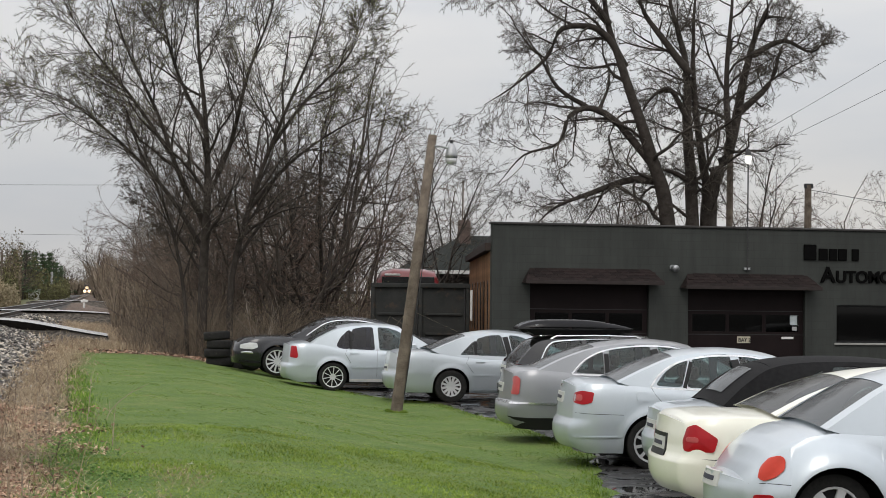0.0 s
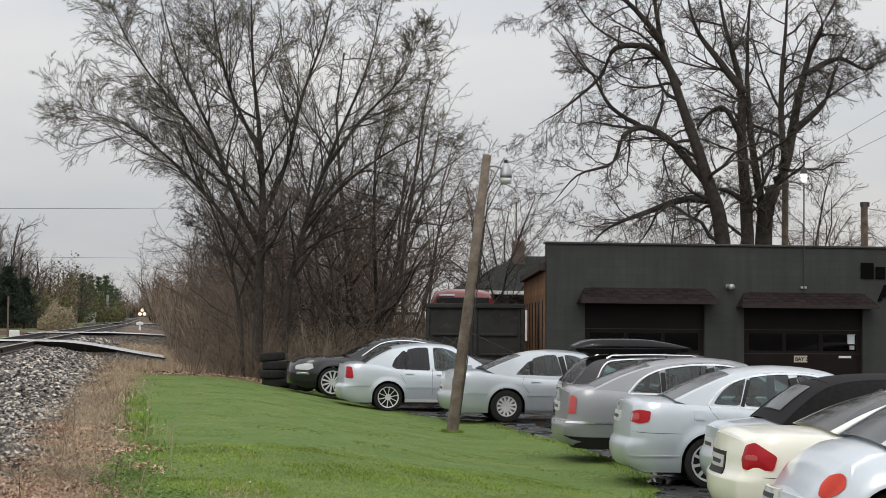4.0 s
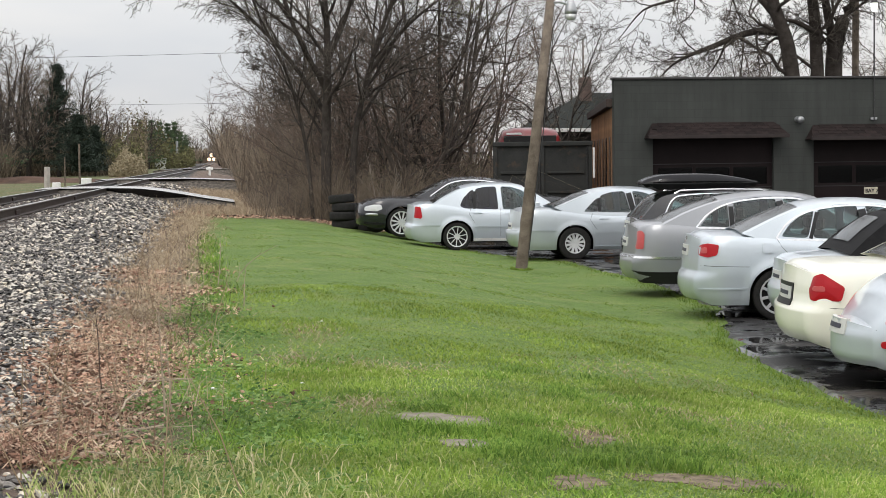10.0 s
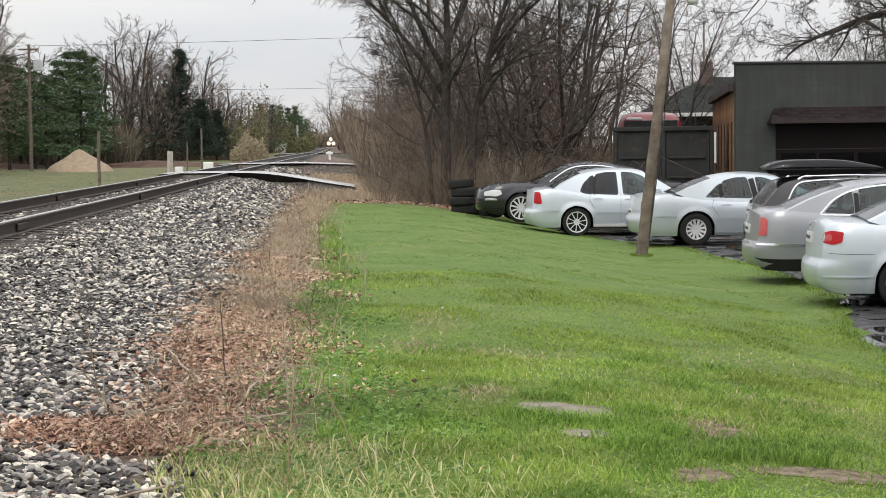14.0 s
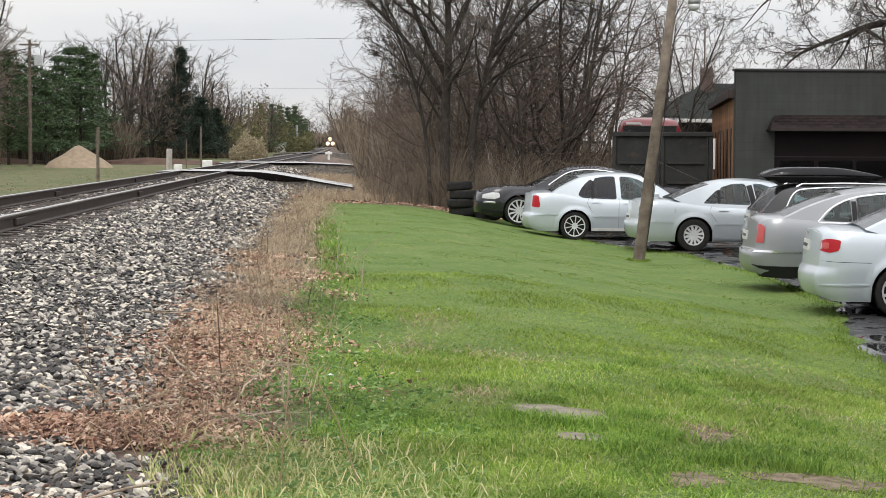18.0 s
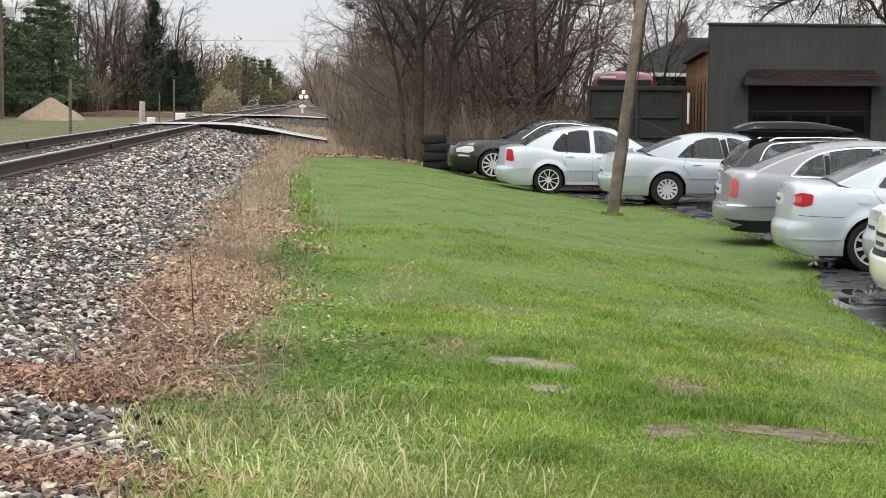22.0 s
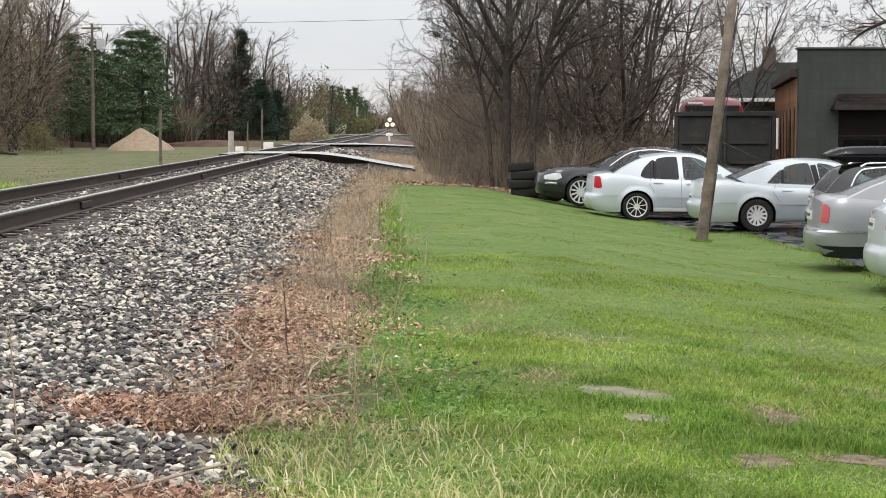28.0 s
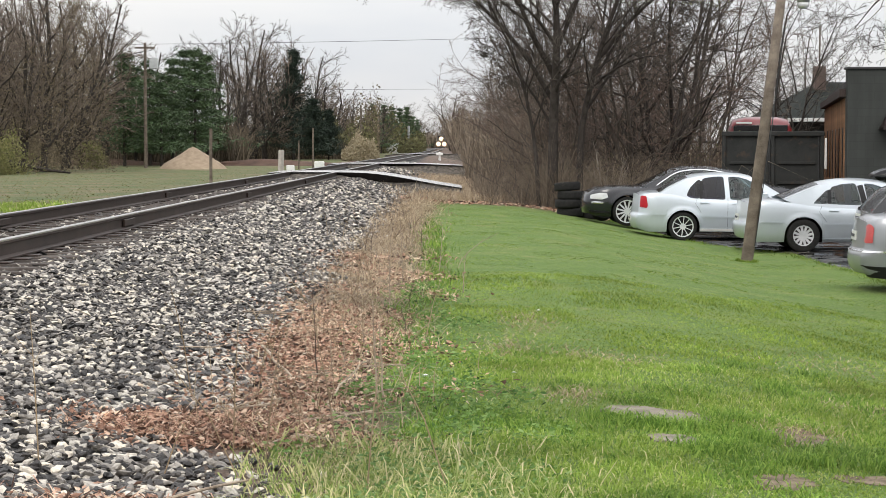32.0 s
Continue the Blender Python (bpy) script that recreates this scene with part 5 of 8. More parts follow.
for x0, x1, h in ((18.16, 18.5, 0.4), (18.57, 18.81, 0.3), (18.86, 19.07, 0.3), (19.11, 19.34, 0.3), (19.48, 19.67, 0.3)):
    part("wall_bar", box(x0, x1, B_Y - 0.06, B_Y - 0.004, 3.18, 3.18 + h, 0.01), M_LETTER, shop, "plain dark bar in place of a letter")
# office window
wx0, wx1, wz0, wz1 = WIN
frame_w = part("office_window", wall_with_holes(wx0 + 0.002, wx1 - 0.002, wz0 + 0.002, wz1 - 0.002, B_Y + 0.1, 0.06, [(wx0 + 0.06, wx0 + 1.7, wz0 + 0.05, wz1 - 0.05), (wx0 + 1.76, wx0 + 3.4, wz0 + 0.05, wz1 - 0.05), (wx0 + 3.46, wx1 - 0.06, wz0 + 0.05, wz1 - 0.05)]), M_BLACK, shop, "dark framed shop window")
for a, b in ((wx0 + 0.06, wx0 + 1.7), (wx0 + 1.76, wx0 + 3.4), (wx0 + 3.46, wx1 - 0.06)):
    part("pane", box(a + 0.001, b - 0.001, B_Y + 0.125, B_Y + 0.133, wz0 + 0.051, wz1 - 0.051), M_GLASS, frame_w).visible_shadow = False
part("sill", box(wx0 - 0.05, wx1 + 0.05, B_Y - 0.05, B_Y + 0.09, wz0 - 0.06, wz0 - 0.002, 0.01), worn("pale_sill", (0.2, 0.2, 0.19), (0.32, 0.32, 0.3), 5, 0.7), shop, "pale stone sill")
# dim inside: an added near-black wall carries the room's shade in its colour
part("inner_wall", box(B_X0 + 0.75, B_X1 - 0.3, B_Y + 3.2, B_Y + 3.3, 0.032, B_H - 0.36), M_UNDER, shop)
# round security lamp
wl = thing("wall_lamp", "round pale security lamp on the workshop wall", "wall lamp", pose(14.63, B_Y - 0.002, 2.93))
part("back_plate", tube([(0, 0, 0), (0, -0.04, 0)], 0.07, 14), M_GALV, wl)
part("lamp_head", tube([(0, -0.042, 0), (0.0, -0.09, -0.0), (0.04, -0.16, -0.02), (0.05, -0.2, -0.03)], [0.05, 0.07, 0.09, 0.085], 16), M_GALV, wl, "pale round lamp", True)
# mast lamp standing up behind the front wall
ml = thing("mast_lamp", "tall thin mast lamp with a lit globe on the roof edge", "lamp", pose(16.62, B_Y - 0.06, 0))
part("pipe", tube([(0, 0, 2.85), (0, 0, 5.6)], 0.018, 8), M_DARK, ml, "thin dark pipe")
part("cap", tube([(0, 0, 5.82), (0, 0, 5.9), (0, 0, 6.0)], [0.1, 0.075, 0.03], 10), M_DARK, ml)
part("globe", tube([(0, 0, 5.6), (0, 0, 5.66), (0, 0, 5.75), (0, 0, 5.815)], [0.04, 0.075, 0.09, 0.085], 12), glow("lit_globe", (1.0, 0.98, 0.9), 1.3), ml, "glowing lamp globe", True)
part("clamp", box(-0.08, 0.08, 0.0, 0.055, 2.9, 2.96, 0.005), M_GALV, ml)

# ---------------------------------------------------------------- container, van, house
ct = thing("steel_container", "dark grey ribbed steel container standing beside the workshop", "container", pose(7.44, 46.2, 0.0, 0, 0, -9))
CW, CH, CD = 2.6, 2.46, 1.9
part("shell", box(0, CW, 0.06, CD, 0.12, CH - 0.06), M_CONT, ct)
for x in (0.0, CW / 2 - 0.05, CW - 0.1):
    part("post", box(x, x + 0.1, -0.01, 0.058, 0.04, CH, 0.012), M_CONT, ct)
part("header", box(-0.01, CW + 0.01, -0.025, 0.0575, CH - 0.11, CH + 0.01, 0.012), M_CONT, ct)
part("footer", box(-0.01, CW + 0.01, -0.02, 0.0575, 0.02, 0.14, 0.012), M_CONT, ct)
for x in (0.18, CW / 2 + 0.13):
    for z in (0.55, 1.1, 1.62):
        part("rib", box(x, x + 0.95, 0.0, 0.0585, z, z + 0.07, 0.012), M_CONT, ct)
    part("lock_rod", tube([(x + 1.04, 0.02, 0.16), (x + 1.04, 0.02, CH - 0.12)], 0.018, 6), M_DARK, ct)
part("marker", box(CW + 0.012, CW + 0.07, -0.03, 0.0, 1.5, 2.3, 0.008), M_WHITE, ct, "white marker strip")
part("skid", box(0.2, CW - 0.2, 0.1, CD - 0.1, -0.03, 0.118), M_DARK, ct)

P_RED = paint("faded_red_paint", (0.2, 0.018, 0.022), 0.0, 0.3)
van = thing("red_van", "faded red high-roofed van parked behind the container", "van", pose(8.5, 52.2, 0.0, 0, 0, -9.5))
bm, rows = bmesh.new(), []
for y, zt, k in ((0.0, 2.8, 0.88), (0.1, 2.88, 0.91), (0.5, 2.94, 0.93), (1.4, 2.97, 0.95), (3.4, 2.97, 0.95), (4.6, 2.8, 0.9)):
    rows.append([bm.verts.new((1.0 + s * 1.0 * kk, y, z)) for s, kk, z in ((-1, 1, 0.4), (-1, 1, 1.5), (-1, k, zt - 0.35), (-1, k * 0.86, zt - 0.08), (-1, 0.45, zt), (1, 0.45, zt), (1, k * 0.86, zt - 0.08), (1, k, zt - 0.35), (1, 1, 1.5), (1, 1, 0.4))])
for p, q in zip(rows, rows[1:]):
    for i in range(9):
        bm.faces.new((p[i], p[i + 1], q[i + 1], q[i]))
bm.faces.new(rows[0][::-1])
bm.faces.new(rows[-1])
part("van_body", bm, P_RED, van, "", True)
part("rear_glass", box(0.22, 1.78, -0.04, -0.005, 1.8, 2.7, 0.01), M_TINT, van, "dark rear window")
part("marker_light", box(0.3, 0.75, -0.03, 0.04, 2.73, 2.79, 0.01), M_WHITE, van, "pale roof marker")
for y in (0.9, 3.8):
    for x in (0.05, 1.95):
        part("wheel", tube([(x - 0.11, y, 0.34), (x + 0.11, y, 0.34)], 0.34, 18), M_TYRE, van)
part("chassis", box(0.2, 1.8, 0.1, 4.5, 0.25, 0.42), M_UNDER, van)

house = thing("house", "dark house with a green shingle roof and chimney behind trees", "house", pose(12.3, 62.0, 0))
M_SIDING = worn("dark_siding", (0.03, 0.03, 0.029), (0.05, 0.05, 0.047), 3, 0.8)
part("wall", box(0, 9, 0, 8, -0.05, 2.95), M_SIDING, house)
part("gutter", box(-0.35, 9.3, -0.42, -0.3, 2.93, 3.06, 0.01), M_WHITE, house, "white gutter")
bm = bmesh.new()
v = [bm.verts.new(p) for p in ((-0.35, -0.4, 3.0), (9.3, -0.4, 3.0), (9.3, 8.4, 3.0), (-0.35, 8.4, 3.0), (1.8, 4, 4.45), (7.0, 4, 4.45))]
for f in ((0, 1, 5, 4), (1, 2, 5), (2, 3, 4, 5), (3, 0, 4), (3, 2, 1, 0)):
    bm.faces.new([v[i] for i in f])
part("roof", bm, worn("green_shingle", (0.012, 0.015, 0.013), (0.03, 0.034, 0.031), 6, 0.9, 0, 0.4, 60), house, "dark green shingle roof")
part("chimney", box(1.5, 1.9, 3.0, 3.5, 3.6, 5.0, 0.02), worn("chimney_brick", (0.12, 0.09, 0.08), (0.2, 0.15, 0.13), 6, 0.9), house, "weathered brick chimney")
for x in (1.0, 3.2, 5.4):
    w = part("window", box(x, x + 0.9, -0.03, -0.004, 1.1, 2.3, 0.01), M_WHITE, house)
    part("pane", box(x + 0.08, x + 0.82, -0.04, -0.031, 1.18, 2.22), M_TINT, w)

shed = thing("shed", "low brown shed with a white window among the trees", "shed", pose(6.0, 70, 0))
part("wall", box(0, 4.2, 0, 3, -0.05, 1.3), worn("shed_boards", (0.08, 0.065, 0.053), (0.13, 0.105, 0.085), 4, 0.85), shed)
part("roof", box(-0.2, 4.4, -0.25, 3.2, 1.3, 1.4, 0.02), M_ROOFING, shed)
part("window", box(1.2, 1.8, -0.03, -0.004, 0.6, 1.1, 0.01), M_WHITE, shed)
white_shed = thing("white_shed", "small white outbuilding glimpsed through bare trees", "shed", pose(9.2, 74, 0))
part("wall", box(0, 2.2, 0, 2.5, -0.05, 2.2), M_WHITE, white_shed)
part("roof", box(-0.15, 2.35, -0.2, 2.7, 2.2, 2.32, 0.02), M_ROOFING, white_shed)

# ---------------------------------------------------------------- yard lamp pole and tyres
lp = thing("lamp_pole", "leaning weathered wooden pole with a yard lamp", "lamp pole", pose(5.63, 31.85, 0.0))
lean = 0.61 / 5.05
part("pole", tube([(-0.03, 0, -0.25), (0, 0, 0.05), (lean * 1.2, 0, 1.25), (lean * 2.5, 0.0, 2.5), (lean * 5.02, 0, 5.07)], [0.115, 0.11, 0.105, 0.098, 0.08], 12), M_POLE, lp, "", True)
part("arm", tube([(0.58, -0.04, 4.86), (0.75, -0.04, 4.87), (0.93, -0.04, 4.82)], 0.025, 8), M_GALV, lp, "short metal arm")
hd = part("lamp_head", tube([(0.95, -0.04, 4.92), (0.95, -0.04, 4.82), (0.95, -0.04, 4.72), (0.95, -0.04, 4.66)], [0.05, 0.09, 0.11, 0.115], 14), M_GALV, lp, "grey lamp housing", True)
part("lens", tube([(0.95, -0.04, 4.655), (0.95, -0.04, 4.58), (0.95, -0.04, 4.54)], [0.105, 0.1, 0.06], 14), M_LENS, hd, "ribbed glass lens", True)
part("photocell", tube([(0.95, -0.04, 4.925), (0.95, -0.04, 4.985)], 0.035, 8), M_DARK, hd)
part("cable", tube([(0.125, -0.06, 0.3), (lean * 2.5 + 0.115, -0.06, 2.5), (lean * 4.3 + 0.105, -0.05, 4.3)], 0.01, 6), M_DARK, lp, "thin dark cable")


def tyre_mesh(r=0.33, w=0.21):
    bm, rows, n = bmesh.new(), [], 28
    for rr, zz in ((r * 0.62, 0.02), (r * 0.7, 0.0), (r * 0.92, 0.0), (r * 0.99, 0.025), (r, 0.06), (r, w - 0.06), (r * 0.99, w - 0.025), (r * 0.92, w), (r * 0.7, w), (r * 0.62, w - 0.02)):
        rows.append([bm.verts.new((rr * math.cos(2 * math.pi * k / n), rr * math.sin(2 * math.pi * k / n), zz)) for k in range(n)])
    for p, q in zip(rows, rows[1:] + rows[:1]):
        for k in range(n):
            bm.faces.new((p[k], p[(k + 1) % n], q[(k + 1) % n], q[k]))
    return mesh_of("tyre", bm, M_TYRE, True)


tm = tyre_mesh()
for i in range(4):
    t = new("loose_tyre", tm)
    t.matrix_basis = pose(3.35 + (0.03, -0.02, 0.04, -0.03)[i], 44.6 + (0.02, -0.03, 0.0, 0.03)[i], float(land(3.4, 44.6)) + 0.2125 * i, (0, 0, 0, -3)[i], (1, -1, 1, 4)[i], 37 * i)
    tagged(t, "worn black rubber tyre in a stack on the grass", "tyre", "stack of tyres")
for x, y, z, rx in ((3.9, 44.9, 0.24, 0), (4.15, 44.75, 0.22, 70)):
    t = new("loose_tyre", tm)
    t.matrix_basis = pose(x, y, float(land(x, y)) + (0.0 if not rx else 0.3), rx, 0, 20)
    tagged(t, "worn black rubber tyre lying beside a stack", "tyre", "stack of tyres")


# ---------------------------------------------------------------- trees
class Wood:
    """Gathers tapered limbs and turns them into two meshes: trunk with limbs, and fine twigs."""

    def __init__(self, seed):
        self.r = random.Random(seed)
        self.v = {0: [], 1: []}
        self.f = {0: [], 1: []}

    def limb(self, pts, radii, fine):
        sides = 8 if radii[0] > 0.12 else 5 if radii[0] > 0.035 else 3
        vs, fs = self.v[fine], self.f[fine]
        n0 = len(vs)
        if len(pts) == 2 and fine:
            # the finest shoots end in a point
            d = pts[1] - pts[0]
            a = np.cross(d, (0.31, 0.57, 0.76))
            a *= radii[0] * 1.25 / (np.linalg.norm(a) + 1e-9)
            b = np.cross(d, a)
            b *= radii[0] * 1.25 / (np.linalg.norm(b) + 1e-9)
            vs += [tuple(pts[0] + a), tuple(pts[0] - 0.5 * a + 0.87 * b), tuple(pts[0] - 0.5 * a - 0.87 * b), tuple(pts[1])]
            fs += [(n0, n0 + 1, n0 + 3), (n0 + 1, n0 + 2, n0 + 3), (n0 + 2, n0, n0 + 3)]
            return
        for i, p in enumerate(pts):
            d = pts[min(i + 1, len(pts) - 1)] - pts[max(i - 1, 0)]
            d = d / (np.linalg.norm(d) + 1e-9)
            ref = np.array((0.0, 0, 1)) if abs(d[2]) < 0.9 else np.array((1.0, 0, 0))
            a = np.cross(d, ref)
            a /= np.linalg.norm(a) + 1e-9
            b = np.cross(a, d)
            for k in range(sides):
                t = 2 * math.pi * k / sides
                vs.append(tuple(p + radii[i] * (math.cos(t) * a + math.sin(t) * b)))
        for i in range(len(pts) - 1):
            for k in range(sides):
                j = (k + 1) % sides
                fs.append((n0 + i * sides + k, n0 + i * sides + j, n0 + (i + 1) * sides + j, n0 + (i + 1) * sides + k))

    def turn(self, d, angle):
        """A direction at an angle off d, to any side."""
        r = self.r
        side = np.array((r.gauss(0, 1), r.gauss(0, 1), r.gauss(0, 1)))
        side -= side.dot(d) * d
        side /= np.linalg.norm(side) + 1e-9
        return d * math.cos(angle) + side * math.sin(angle)

    def grow(self, p, d, length, radius, level, o):
        """A branch with its own branches. o: the habit of the tree."""
        r = self.r
        n = max(2, min(7, int(length / o["step"]) + 2)) if level < o["levels"] else 2
        pts, radii = [np.array(p, float)], [radius]
        d = np.array(d, float)
        for i in range(1, n):
            d = d + np.array((r.gauss(0, o["wild"]), r.gauss(0, o["wild"]), r.gauss(0, o["wild"]) + o["rise"][min(level, len(o["rise"]) - 1)]))
            d /= np.linalg.norm(d)
            pts.append(pts[-1] + d * length / (n - 1))
            radii.append(max(radius * (1 - 0.75 * i / (n - 1)), o["thin"]))
        self.limb(pts, radii, 1 if radius < o["fine"] else 0)
        self.branch(pts, radii, length, level, o)

    def branch(self, pts, radii, length, level, o):
        r = self.r
        if level >= o["levels"]:
            return
        count = o["kids"][min(level, len(o["kids"]) - 1)]
        count = int(count * r.uniform(0.75, 1.25) + 0.5)
        for k in range(count):
            u = o["from"] + (1 - o["from"]) * (k + r.random()) / count if level else o["bare"] + (1 - o["bare"]) * (k + r.random()) / count
            s = min(u, 0.999) * (len(pts) - 1)
            i = int(s)
            q = pts[i] + (pts[i + 1] - pts[i]) * (s - i)
            rad = radii[i] + (radii[i + 1] - radii[i]) * (s - i)
            d = pts[i + 1] - pts[i]
            d /= np.linalg.norm(d) + 1e-9
            reach = length * r.uniform(*o["shorter"]) * (1.15 - 0.5 * u)
            self.grow(q, self.turn(d, math.radians(r.uniform(*o["angle"]))), reach, max(min(rad * r.uniform(0.45, 0.7), reach * 0.024), o["thin"]), level + 1, o)

    def meshes(self, bark, twig):
        out = []
        for k, m in ((0, bark), (1, twig)):
            out.append(quick_mesh("limbs" if k == 0 else "twigs", self.v[k], self.f[k], m, True))
        return out


HABIT = dict(step=0.7, wild=0.13, rise=(0.05, 0.06, 0.03, 0.0), levels=4, kids=(9, 6, 6, 4), bare=0.25, angle=(22, 55), shorter=(0.42, 0.68), thin=0.0045, fine=0.02)
HABIT["from"] = 0.15


def habit(**more):
    return {**HABIT, **more}


def tree(name, label, wood, m, bark, twig, group=""):
    limbs, twigs = wood.meshes(bark, twig)
    root = thing(name, label, "tree", m, group)
    part("trunk", limbs, None, root, "trunk and limbs")
    part("crown", twigs, None, root, "bare fine twigs")
    return root


def buds(wood, m, count, size):
    """Small spring buds and catkins on the twigs."""
    vs = wood.v[1]
    r = wood.r
    v, f = [], []
    for _ in range(count):
        x, y, z = vs[r.randrange(len(vs))]
        if z < 5.5 or abs(x) + 0.5 * z < 4.6:
            continue
        for _ in range(2):
            a = np.array((r.gauss(0, 1), r.gauss(0, 1), r.gauss(0, 1)))
            a /= np.linalg.norm(a)
            b = np.cross(a, (0.3, 0.5, 0.8))
            n0 = len(v)
            for s, t in ((-1, -0.5), (1, -0.5), (0, 1)):
                v.append((x + size * (s * a[0] + t * b[0]), y + size * (s * a[1] + t * b[1]), z + size * (s * a[2] + t * b[2])))
            f.append((n0, n0 + 1, n0 + 2))
    return quick_mesh("buds", v, f, m)


M_BUD = worn("spring_buds", (0.26, 0.28, 0.12), (0.42, 0.43, 0.22), 3, 0.8, 0, 0, 30, 0.01, None, 0.3)
M_TWIG_RED = worn("reddish_twigs", (0.08, 0.057, 0.045), (0.2, 0.145, 0.115), 3, 0.95, 0, 0, 30, 0.01, None, 0.35)
M_TWIG_GREY = worn("grey_twigs", (0.05, 0.043, 0.036), (0.13, 0.113, 0.096), 3, 0.95, 0, 0, 30, 0.01, None, 0.3)

# the great trees behind the workshop
def limbs_of(w, lines, o, deep=0.0):
    for rad, pts in lines:
        slope = w.r.uniform(-deep, deep)
        line = [np.array((x, dy + slope * abs(x - pts[0][0]), z)) for (x, z), dy in zip(flow(pts, 4), np.cumsum([w.r.gauss(0, 0.04) for _ in range(4 * len(pts))]))]
        n = len(line)
        radii = [max(rad * 0.88 * (1 - 0.94 * i / (n - 1)), 0.012) for i in range(n)]
        w.limb(line, radii, 0)
        length = sum(np.linalg.norm(b - a) for a, b in zip(line, line[1:]))
        w.branch(line, radii, min(length, 6.5) * 0.75, 0, o)


# the tall tree at the end of the lawn
w = Wood(11)
crown = habit(levels=4, wild=0.15, step=0.5, rise=(0.03, 0.05, 0.03, 0.02), kids=(18, 8, 6, 6), bare=0.25, angle=(22, 56), shorter=(0.36, 0.6), thin=0.005, fine=0.018)
limbs_of(w, [
    (0.17, [(0.0, -0.15), (0.03, 2.5), (0.1, 4.6), (0.0, 6.5), (-0.2, 8.5), (-0.3, 11.2)]),
    (0.1, [(0.06, 3.6), (-0.7, 5.0), (-1.3, 6.6), (-2.2, 8.4), (-2.8, 10.4)]),
    (0.085, [(0.04, 2.9), (-0.9, 4.4), (-2.2, 5.8), (-3.6, 6.9), (-4.7, 7.3)]),
    (0.07, [(-0.9, 5.5), (-2.0, 7.0), (-3.2, 8.4), (-4.0, 9.8)]),
    (0.09, [(0.1, 4.3), (0.7, 5.8), (1.1, 7.6), (1.7, 9.4), (2.0, 11.3)]),
    (0.07, [(0.0, 6.2), (-0.8, 7.8), (-1.2, 9.4), (-1.4, 11.3)]),
    (0.12, [(0.75, -0.15), (0.8, 2.2), (1.3, 4.4), (2.0, 6.4), (2.8, 8.4), (3.2, 10.4)]),
    (0.075, [(1.2, 4.0), (2.3, 5.3), (3.5, 6.2), (4.5, 6.7)]),
    (0.07, [(1.7, 5.6), (2.7, 7.0), (3.8, 8.2), (4.3, 9.3)]),
    (0.06, [(0.85, 2.6), (1.8, 3.9), (3.0, 4.6), (4.0, 5.0)]),
    (0.05, [(0.02, 2.2), (-0.5, 3.1), (-1.1, 3.9), (-1.6, 4.4)]),
    (0.075, [(-0.35, -0.1), (-0.5, 2.0), (-1.0, 4.0), (-1.9, 6.0), (-2.3, 7.6)])], crown, 0.55)
big = tree("budding_tree", "tall bare spreading tree with budding twigs at the lawn's end", w, pose(3.15, 48.2, float(land(3.1, 48.2))), M_BARK_DARK, M_TWIG_GREY)
part("bud_haze", buds(w, M_BUD, 26000, 0.018), None, big, "green-grey buds")


willow = habit(levels=4, step=0.45, kids=(15, 8, 6, 6), bare=0.15, wild=0.3, rise=(0.02, 0.0, -0.08, -0.12), angle=(25, 70), shorter=(0.33, 0.6), thin=0.0052, fine=0.03)
w = Wood(21)
limbs_of(w, [
    (0.33, [(0.55, -0.1), (0.15, 4.3), (-0.35, 6.0), (-1.0, 7.9), (-1.6, 9.7), (-1.95, 11.3), (-2.2, 13.2)]),
    (0.15, [(-0.3, 5.9), (-1.4, 7.1), (-2.3, 7.6), (-3.0, 7.3), (-3.3, 6.5), (-4.4, 6.1), (-5.2, 5.2)]),
    (0.16, [(0.05, 5.4), (-1.0, 5.45), (-2.3, 5.0), (-3.3, 4.6), (-4.0, 4.0)]),
    (0.14, [(-1.2, 8.9), (-2.0, 10.0), (-3.2, 10.0), (-3.7, 9.1), (-4.7, 8.2), (-5.6, 7.6)]),
    (0.1, [(-2.3, 7.6), (-3.3, 8.2), (-3.9, 9.2), (-4.4, 9.9)]),
    (0.12, [(-1.7, 10.2), (-2.9, 11.5), (-4.3, 11.8), (-5.5, 11.0)])], willow)
tree("leaning_old_tree", "large old bare tree with a leaning trunk behind the workshop", w, pose(20.3, 60.9, 0.0) @ Matrix.Diagonal((1.17, 1.17, 1.17, 1)), M_BARK_DARK, M_TWIG_GREY)
w = Wood(22)
limbs_of(w, [
    (0.3, [(0.0, -0.1), (0.0, 4.3), (-0.15, 7.0), (-0.15, 9.0), (-0.6, 10.8), (-1.0, 12.8)]),
    (0.12, [(-0.15, 7.3), (-0.8, 8.3), (-1.5, 7.9), (-2.0, 6.8)]),
    (0.16, [(-0.15, 8.8), (-1.0, 9.9), (-1.7, 11.0), (-2.0, 12.5)]),
    (0.12, [(0.0, 5.4), (-0.9, 5.8), (-1.6, 5.5)])], willow)
tree("upright_old_tree", "large old bare tree with an upright trunk behind the workshop", w, pose(21.6, 61.2, 0.0) @ Matrix.Diagonal((1.17, 1.17, 1.17, 1)), M_BARK_DARK, M_TWIG_GREY)
w = Wood(23)
